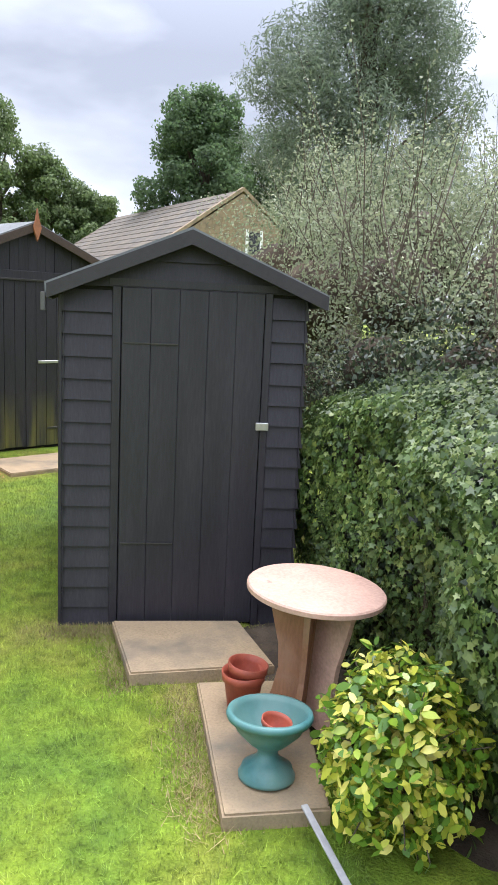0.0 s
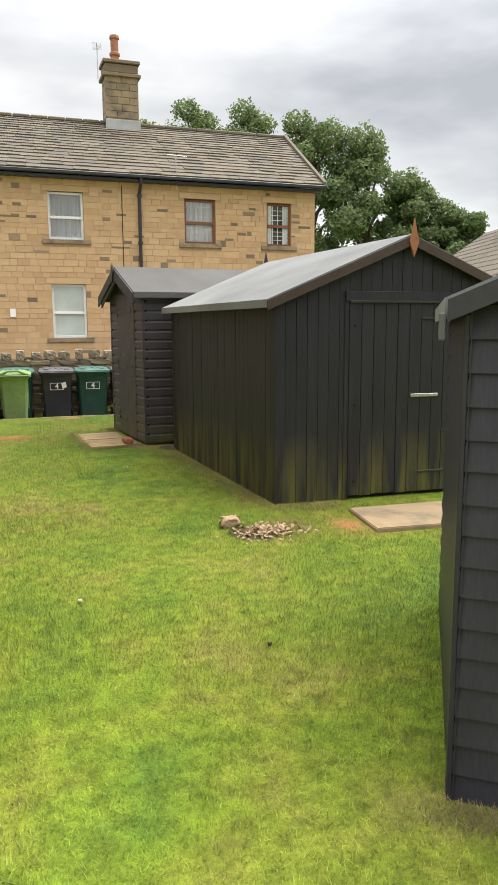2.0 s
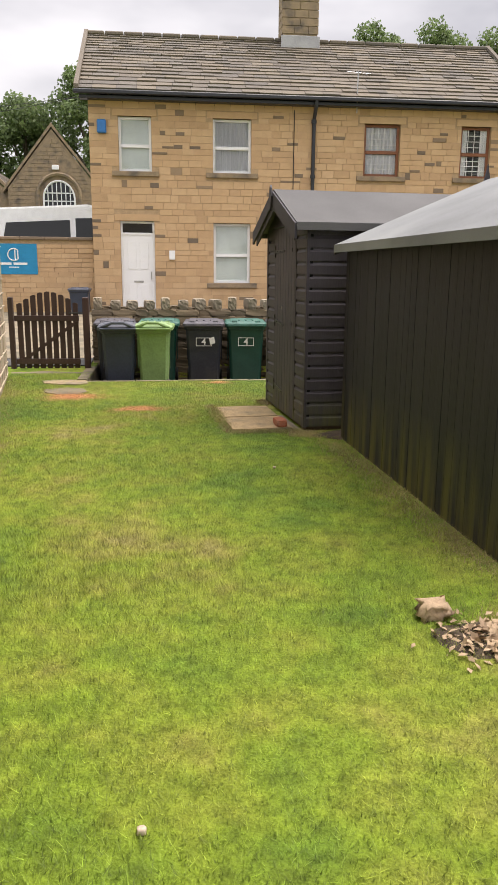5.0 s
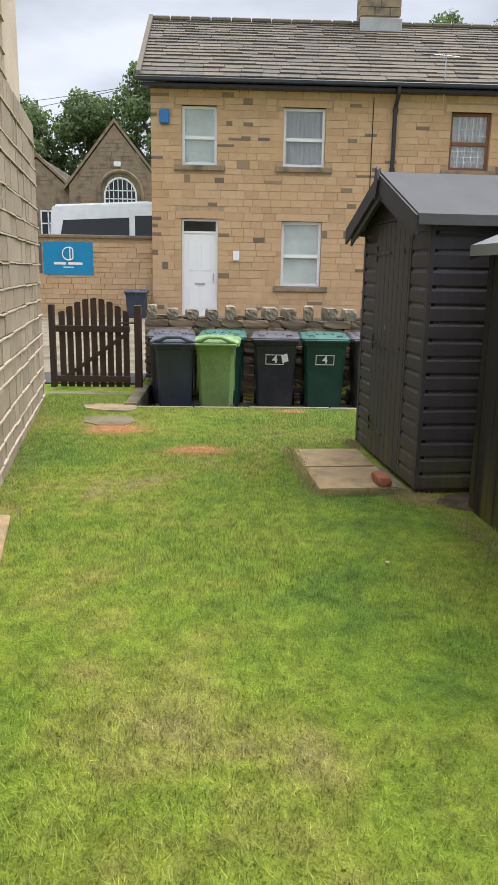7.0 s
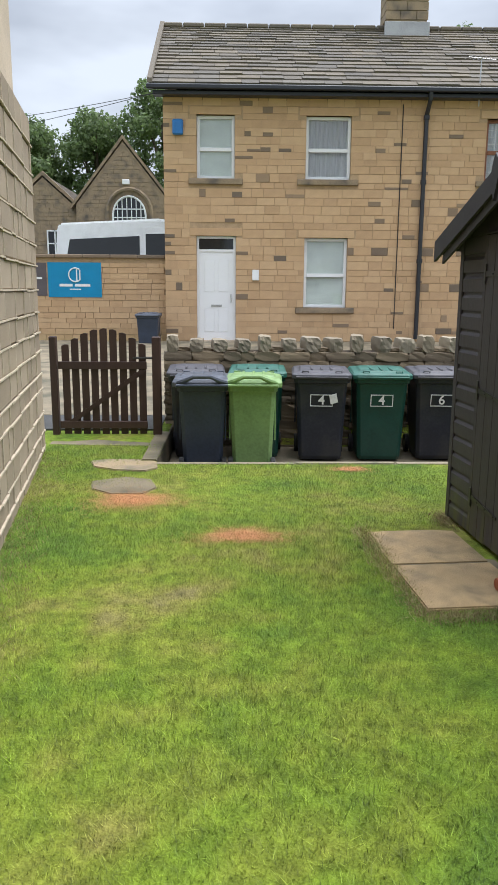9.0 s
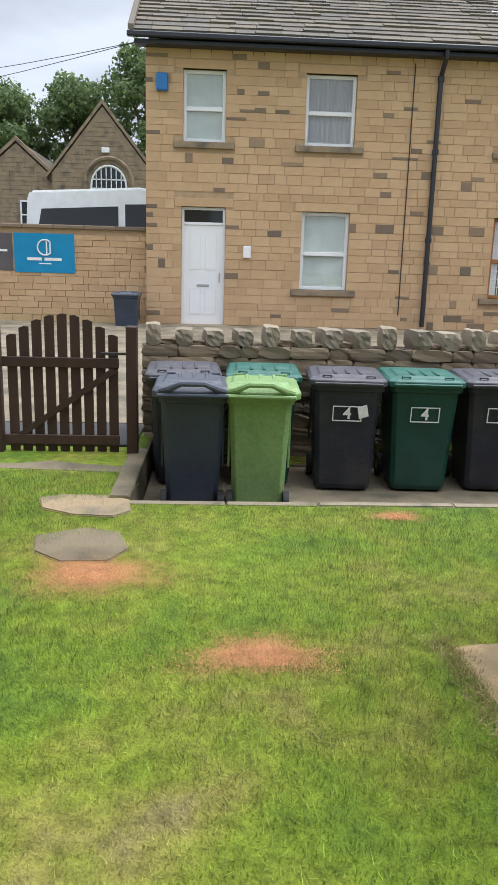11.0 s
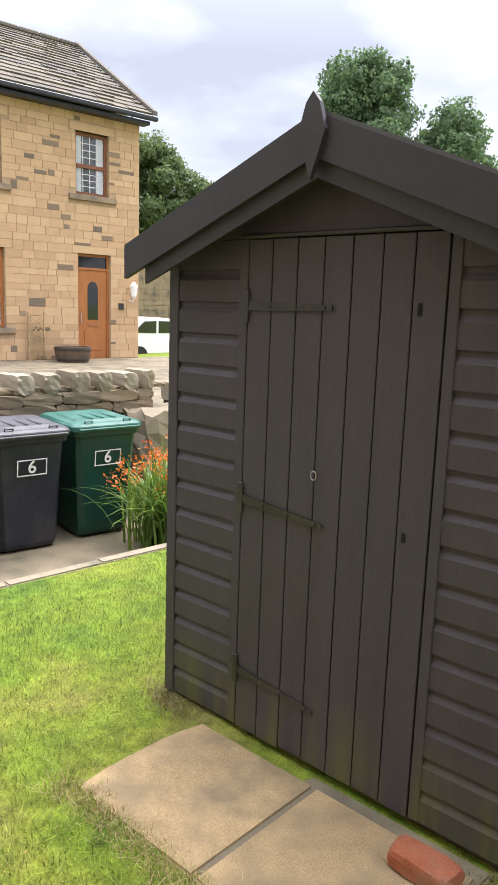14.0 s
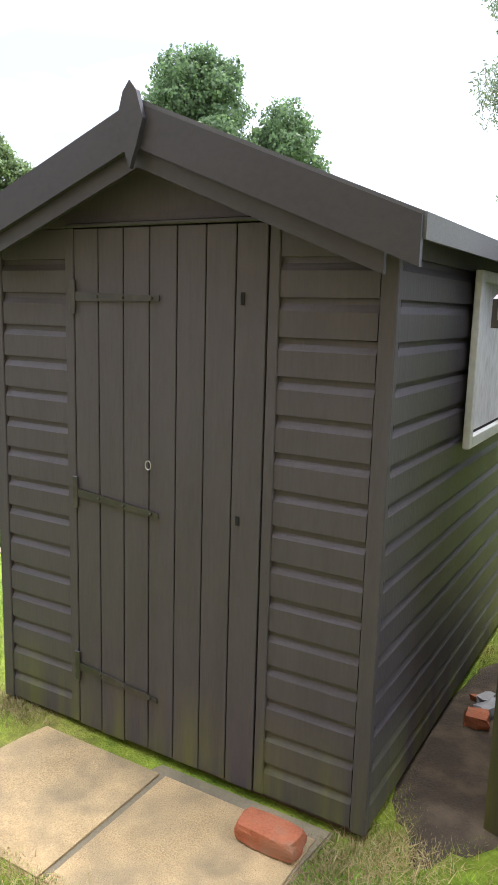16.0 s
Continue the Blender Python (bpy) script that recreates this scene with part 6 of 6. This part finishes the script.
tree(33.8, 36.8, 0.0, 15.4, 4.4, M["leaf_maple"], 0.19, 48000, 1, "dense dark green maple tree beyond the barn", 0.2, balls=34)
tree(38.3, 34.1, 0.0, 12.7, 4.2, M["leaf_maple"], 0.19, 32000, 4, "broad maple tree beyond the sheds", 0.2)
tree(16.1, 11.5, 0.0, 11.0, 3.4, M["leaf_willow"], 0.062, 120000, 2, "tall grey-green willow tree with loose outline", 0.14, balls=46)
for i, (x, y, h, r) in enumerate(((13, 66, 19.6, 5.6), (17.8, 64, 20.4, 5.6), (22.5, 63, 20.2, 5.6), (27, 61, 19.2, 5.4), (31, 58.5, 17.4, 5.2), (34.5, 57, 13.6, 4.6), (37.5, 55, 11.0, 4.0), (41, 52, 9.5, 4.0), (45, 48, 10.0, 4.6), (50, 43, 10, 4.6))):
    tree(x, y, 0.0, h, r, M["leaf_far"], 0.24, 24000, 20 + i, "broad green woodland tree behind the houses", 0.10)
for i, (x, y, h, r) in enumerate(((-3.5, 60, 15.2, 4.8), (-8.5, 62, 13.6, 4.6), (-13, 60, 12.8, 4.8), (-17.5, 58, 13.2, 4.8), (0.5, 64, 15.2, 4.8), (-22, 55, 13, 4.8))):
    tree(x, y, 0.0, h, r, M["leaf_far"], 0.24, 22000, 40 + i, "broad green woodland tree on the far slope", 0.08)


def uv1(u, v, z):
    """A place beside the narrow shed: u along its front, v out from it."""
    return (A1[0] + u * 0.777 - v * 0.629, A1[1] - u * 0.629 - v * 0.777, z)


def ivy_hedge():
    root = plant("ivy_hedge", pose(0, 0, 0), "dense glossy dark green ivy hedge beside the shed", "hedge")
    rg_ = np.random.default_rng(8)

    def skin(k, depth):
        v = rg_.uniform(-0.4, 3.2, k)
        s = rg_.uniform(0, 1, k)
        ang = np.clip((s - 0.52) / 0.48, 0, 1) * 1.35
        r = 0.38
        z0 = -0.14
        front = s < 0.52
        lump = 0.09 * np.sin(3.1 * v + 5 * s) + 0.06 * np.sin(7 * v - 9 * s) + 0.03 * np.sin(17 * v + 23 * s)
        zt = 0.78 + 0.10 * np.sin(1.7 * v + 1)
        z = np.where(front, z0 + (zt - z0) * s / 0.52, zt + r * np.sin(ang) + 0.25 * np.clip(s - 0.75, 0, 1))
        u = 1.30 + 0.10 * v + np.where(front, 0.06 * (1 - s / 0.52), 0.05 + r * (1 - np.cos(ang)) + 2.2 * np.clip(s - 0.72, 0, 1)) - lump * 0.8 + depth
        nu, nz = np.where(front, -1, -np.cos(ang)), np.where(front, 0.15, np.sin(ang))
        P = np.stack([A1[0] + u * 0.777 - v * 0.629, A1[1] - u * 0.629 - v * 0.777, z], 1)
        N = np.stack([nu * 0.777 - 0.25 * 0.629, -nu * 0.629 - 0.25 * 0.777, nz], 1)
        return P, N

    p, n_ = skin(36000, 0.0)
    leaves(root, "foliage", p, n_, 0.03, IVY, M["leaf_ivy"], 81, 1.4, 0.42)
    # Inner ivy layer, with the hedge's inner shade put into its colour.
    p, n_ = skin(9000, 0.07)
    leaves(root, "foliage", p, n_, 0.05, IVY, M["leaf_shaded"], 82, 1.2, 0.6)
    # Added dark backing boxes; their colour is the shade behind the leaves.
    bm = bmesh.new()
    for k in range(8):
        v0, v1 = -0.35 + 0.43 * k, 0.09 + 0.43 * k
        um = 1.46 + 0.10 * (v0 + v1) / 2
        cs = [uv1(um + a, v, z) for z in (-0.15, 0.85) for a, v in ((0, v0), (0.9, v0), (0.9, v1), (0, v1))]
        vs = [bm.verts.new(c) for c in cs]
        for f in ((0, 1, 2, 3), (4, 5, 6, 7), (0, 1, 5, 4), (1, 2, 6, 5), (2, 3, 7, 6), (3, 0, 4, 7)):
            bm.faces.new([vs[i] for i in f])
    bmesh.ops.recalc_face_normals(bm, faces=bm.faces)
    part("shade_core", bm, M["soil"], root)


ivy_hedge()


def shrub_hedge():
    root = plant("shrub_hedge", pose(0, 0, 0), "tall overgrown grey-green shrub hedge with upright shoots", "hedge")
    cs = [(*uv1(u, v, z), r) for u, v, z, r in ((1.85, -0.9, 1.25, 0.55), (2.1, -1.4, 1.75, 0.75), (1.75, -2.5, 1.7, 0.8), (2.5, -2.2, 2.05, 0.9), (2.7, -0.9, 1.75, 0.8), (3.2, -1.6, 2.05, 0.95), (3.0, 0.2, 1.45, 0.8), (3.6, -0.5, 1.75, 0.9),
                                                 (2.2, -0.3, 1.25, 0.55), (1.6, -3.4, 1.9, 0.8), (2.2, -3.6, 2.3, 0.9), (3.6, 1.0, 1.4, 0.9), (2.3, 0.6, 1.15, 0.5))]
    # Added dark balls: block the view through and stand for shade inside.
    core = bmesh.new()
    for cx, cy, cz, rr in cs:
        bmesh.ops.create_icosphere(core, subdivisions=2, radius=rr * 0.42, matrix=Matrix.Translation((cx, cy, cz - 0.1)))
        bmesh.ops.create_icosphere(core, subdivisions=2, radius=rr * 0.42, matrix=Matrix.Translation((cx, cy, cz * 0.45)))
    part("shade_core", core, M["soil"], root)["kind"] = "stuff"
    p, n_ = blob_points(cs, 7500, 5, 0.45)
    leaves(root, "foliage", p, n_, 0.027, OVAL, M["leaf_shrub"], 51, 0.2, 0.8)
    # Low inner clumps in darker leaves, painting the shade under the shrub.
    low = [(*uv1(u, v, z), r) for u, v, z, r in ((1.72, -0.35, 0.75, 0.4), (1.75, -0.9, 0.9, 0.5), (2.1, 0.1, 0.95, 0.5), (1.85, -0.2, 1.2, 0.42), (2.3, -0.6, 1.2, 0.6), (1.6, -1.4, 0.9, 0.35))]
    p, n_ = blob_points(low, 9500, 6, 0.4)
    leaves(root, "foliage", p, n_, 0.03, OVAL, M["leaf_shaded"], 52, 0.3, 0.8)
    red = [(*uv1(u, v, z), r) for u, v, z, r in ((2.35, 0.55, 1.4, 0.42), (2.6, 0.2, 1.65, 0.45), (2.2, 0.9, 1.15, 0.36))]
    p, n_ = blob_points(red, 7000, 7, 0.6)
    leaves(root, "foliage", p, n_, 0.028, OVAL, M["leaf_red"], 53, 0.2, 0.8)
    rg_ = np.random.default_rng(12)
    bm = bmesh.new()
    P, N = [], []
    for k in range(330):
        u, v = rg_.uniform(1.5, 3.9), rg_.uniform(-3.6, 0.4)
        z0 = 2.0 + 0.35 * math.sin(u * 2) + 0.12 * (-v)
        base = np.array(uv1(u, v, z0 - 0.35))
        tip = base + np.array((rg_.normal(0, 0.3), rg_.normal(0, 0.3), rg_.uniform(0.5, 1.3)))
        bend = (base + tip) / 2 + rg_.normal(0, 0.05, 3)
        tube([tuple(base), tuple(bend), tuple(tip)], [0.0045, 0.003, 0.0012], 4, bm)
        for f in np.linspace(0.1, 1, 60):
            q = base * (1 - f) ** 2 + 2 * bend * f * (1 - f) + tip * f * f
            P.append(q + rg_.normal(0, 0.022, 3))
            N.append(rg_.normal(0, 1, 3))
    part("shoot", bm, M["bark"], root)["kind"] = "stuff"
    leaves(root, "foliage", np.array(P), np.array(N), 0.026, DIAMOND, M["leaf_shrub"], 54, -0.4, 0.5)


shrub_hedge()


def gold_bush():
    c = (2.13, 0.99, 0.13)
    root = plant("euonymus_bush", pose(0, 0, 0), "small bright green and yellow variegated evergreen bush", "bush")
    rg_ = np.random.default_rng(3)
    bm = bmesh.new()
    P, N = [], []
    for k in range(460):
        d = rg_.normal(0, 1, 3)
        d[2] = d[2] * 0.9 + 0.25
        d /= np.linalg.norm(d)
        tip = np.array(c) + d * np.array((0.265, 0.265, 0.335)) * rg_.uniform(0.72, 1.1)
        tube([(c[0], c[1], -0.12), tuple(np.array(c) + d * 0.1), tuple(tip)], [0.006, 0.004, 0.002], 4, bm) if k < 70 else None
        for j in range(11):
            P.append(tip - d * 0.013 * j * rg_.uniform(0.4, 1.2) + rg_.normal(0, 0.007, 3))
            N.append(d * 0.6 + np.array((0, 0, 0.5)))
    part("stems", bm, M["bark"], root)["kind"] = "stuff"
    leaves(root, "foliage", np.array(P), np.array(N), 0.043, OVAL, M["leaf_euonymus"], 31, -0.5, 0.55)


gold_bush()


def strap_clump():
    cx, cy, cz = 4.08, 13.98, -0.02
    root = plant("montbretia_clump", pose(0, 0, 0), "clump of strap leaves with bright orange flowers", "flowers")
    rg_ = np.random.default_rng(9)
    V = []
    tips = []
    for k in range(620):
        a, lean, L = rg_.uniform(0, 2 * math.pi), rg_.uniform(0.1, 1.05), rg_.uniform(0.55, 0.95)
        b0 = np.array((cx + rg_.normal(0, 0.13), cy + rg_.normal(0, 0.13), cz - 0.18))
        side = np.array((-math.sin(a), math.cos(a), 0)) * rg_.uniform(0.006, 0.011)
        prev = None
        for j in range(7):
            f = j / 6
            q = b0 + np.array((math.cos(a), math.sin(a), 0)) * lean * L * f ** 1.6 * 0.8 + np.array((0, 0, L * (f - 0.55 * lean * f ** 2.6)))
            w = side * (1 - f ** 3)
            if prev is not None:
                V += [prev[0] - prev[1], prev[0] + prev[1], q + w, q - w]
            prev = (q, w)
        if k % 4 == 0 and 0.2 < lean < 0.62:
            tips.append(prev[0] + np.array((0, 0, 0.06)))
    ob = new("foliage", raw_mesh("foliage", np.array(V), len(V) // 4, 4, M["leaf_strap"]))
    ob.parent = root
    ob["kind"] = "stuff"
    P = np.concatenate([t + rg_.normal(0, 0.028, (14, 3)) for t in tips])
    leaves(root, "blossom", P, rg_.normal(0, 1, P.shape), 0.026, OVAL, M["flower"], 91, 0, 1.0)


strap_clump()


# ---- grass ----
def grass():
    rg_ = np.random.default_rng(21)
    k = 980000
    x = rg_.uniform(-1.2, 4.4, k)
    y = -0.6 + 14.65 * rg_.uniform(0, 1, k)
    keep = np.ones(k, bool)

    def cut(ox, oy, deg, w, d):
        c, s = math.cos(radians(deg)), math.sin(radians(deg))
        lx, ly = (x - ox) * c + (y - oy) * s, -(x - ox) * s + (y - oy) * c
        return ~((lx > 0) & (lx < w) & (ly > 0) & (ly < d))

    keep &= cut(A1[0], A1[1], -39, 1.2, 1.8) & cut(A3[0], A3[1], -84.8, 1.62, 2.1)
    keep &= ~((x > 3.02 - 0.12 * (y - 6.94)) & (y > 6.93) & (y < 9.9))
    keep &= cut(1.79, 11.5, -85.2, 1.2, 0.7) & ~((y > 13.29) & (x > 0.2))
    keep &= cut(1.735, 1.375, -37, 0.36, 0.87) & cut(2.06, 2.29, -36, 0.62, 0.55)
    keep &= ~((x > 3.5) & (y > 5.85) & (y < 6.55)) & (x > -0.45 - 0.14 * (y - 10.6))
    keep &= ~((x > 1.9 + 0.75 * (y - 0.9)) & (y < 2.3) & (x > 1.9))
    for cx, cy, rx, ry in ((0.13, 12.2, 0.3, 0.2), (0.95, 11.4, 0.24, 0.11), (1.92, 13.1, 0.15, 0.06), (3.35, 6.15, 0.14, 0.2), (2.65, 6.2, 0.26, 0.17), (-0.08, 13.25, 0.28, 0.16), (0.03, 12.55, 0.19, 0.2)):
        keep &= ~((((x - cx) / rx) ** 2 + ((y - cy) / ry) ** 2 < 1) & (rg_.uniform(0, 1, k) < 0.5))
    x, y = x[keep], y[keep]
    k = len(x)
    z = 0.0163 * (y - 11) - 0.006
    h, w, a, lean = rg_.uniform(0.008, 0.022, k), rg_.uniform(0.0011, 0.0026, k), rg_.uniform(0, 6.283, k), rg_.normal(0, 0.9, k)
    h = h * (1 + 0.35 * np.sin(2.1 * x + 1.3 * y) * np.sin(1.7 * y - x)) + 0.010
    px, py = np.cos(a) * w, np.sin(a) * w
    b = rg_.uniform(0, 6.283, k)
    V = np.empty((k, 3, 3))
    V[:, 0] = np.stack([x - px, y - py, z], 1)
    V[:, 1] = np.stack([x + px, y + py, z], 1)
    V[:, 2] = np.stack([x + np.cos(b) * h * lean, y + np.sin(b) * h * lean, z + h], 1)
    ob = new("grass", raw_mesh("grass", V.reshape(-1, 3), k, 3, M["blades"]))
    tagged(ob, "short mown lawn grass, green with straw patches", "grass", kind="stuff")


grass()


def dry_grass():
    """Straw-coloured tufts along the feet of sheds and slabs."""
    rg_ = np.random.default_rng(33)
    X, Y = [], []
    for x0, y0, x1, y1, wide, k in ((3.0, 6.9, 2.72, 9.75, 0.16, 9000), (3.0, 6.85, 3.6, 6.75, 0.14, 2200), (2.1, 2.95, 2.4, 2.72, 0.10, 2600), (1.74, 11.55, 1.84, 10.25, 0.07, 3800), (1.85, 10.22, 2.5, 10.25, 0.08, 2600),
                                    (2.36, 11.6, 2.38, 11.85, 0.08, 1400), (2.45, 10.2, 2.62, 10.05, 0.14, 3000), (1.7, 1.4, 2.2, 2.1, 0.09, 3000), (2.0, 2.25, 2.3, 2.8, 0.07, 2000), (-0.85, 13.6, -0.2, 8.6, 0.22, 9000), (2.65, 6.2, 2.95, 6.3, 0.2, 2600)):
        f = rg_.uniform(0, 1, k)
        X.append(x0 + (x1 - x0) * f + rg_.normal(0, wide * 0.6, k))
        Y.append(y0 + (y1 - y0) * f + rg_.normal(0, wide * 0.6, k))
    x, y = np.concatenate(X), np.concatenate(Y)
    k = len(x)
    z = 0.0163 * (y - 11) - 0.004
    h, w, a, lean = rg_.uniform(0.012, 0.035, k), rg_.uniform(0.0012, 0.0028, k), rg_.uniform(0, 6.283, k), rg_.normal(0, 1.3, k)
    b = rg_.uniform(0, 6.283, k)
    V = np.empty((k, 3, 3))
    V[:, 0] = np.stack([x - np.cos(a) * w, y - np.sin(a) * w, z], 1)
    V[:, 1] = np.stack([x + np.cos(a) * w, y + np.sin(a) * w, z], 1)
    V[:, 2] = np.stack([x + np.cos(b) * h * lean, y + np.sin(b) * h * lean, z + h], 1)
    ob = new("dry_grass", raw_mesh("dry_grass", V.reshape(-1, 3), k, 3, M["straw"]))
    tagged(ob, "dry straw-coloured grass along sheds and slabs", "grass", kind="stuff")


dry_grass()


def pebbles():
    """White stones and dark dead leaves that lie singly on the turf."""
    for k, (x, y, q) in enumerate(((1.157, 5.217, 0.026), (2.08, 8.96, 0.022), (2.0, 4.33, 0.02))):
        bm = rough_block(q, q * 0.8, q * 0.7, 90 + k, 0.12, 2)
        ob = new("pebble", link_mesh("pebble", bm, M["render_cream"] if k < 2 else M["soil"], True))
        ob.location = (x, y, gz(x, y) + 0.004)
        tagged(ob, "small pale pebble on the lawn" if k < 2 else "small dark clod on the lawn", "pebble")


pebbles()


def wood_chips():
    rg_ = np.random.default_rng(14)
    k = 420
    x, y = rg_.normal(2.66, 0.13, k), rg_.normal(6.18, 0.09, k)
    p = np.stack([x, y, 0.0163 * (y - 11) + rg_.uniform(0.004, 0.03, k)], 1)
    v = leaf_cloud(p, np.tile((0.0, 0.0, 1.0), (k, 1)), 0.045, DIAMOND, rg_, 0.0, 0.5)
    ob = new("wood_chips", raw_mesh("wood_chips", v, k, 4, M["woodchip"]))
    tagged(ob, "scattered pale wood chips around a stump", "wood chips", kind="stuff")


wood_chips()
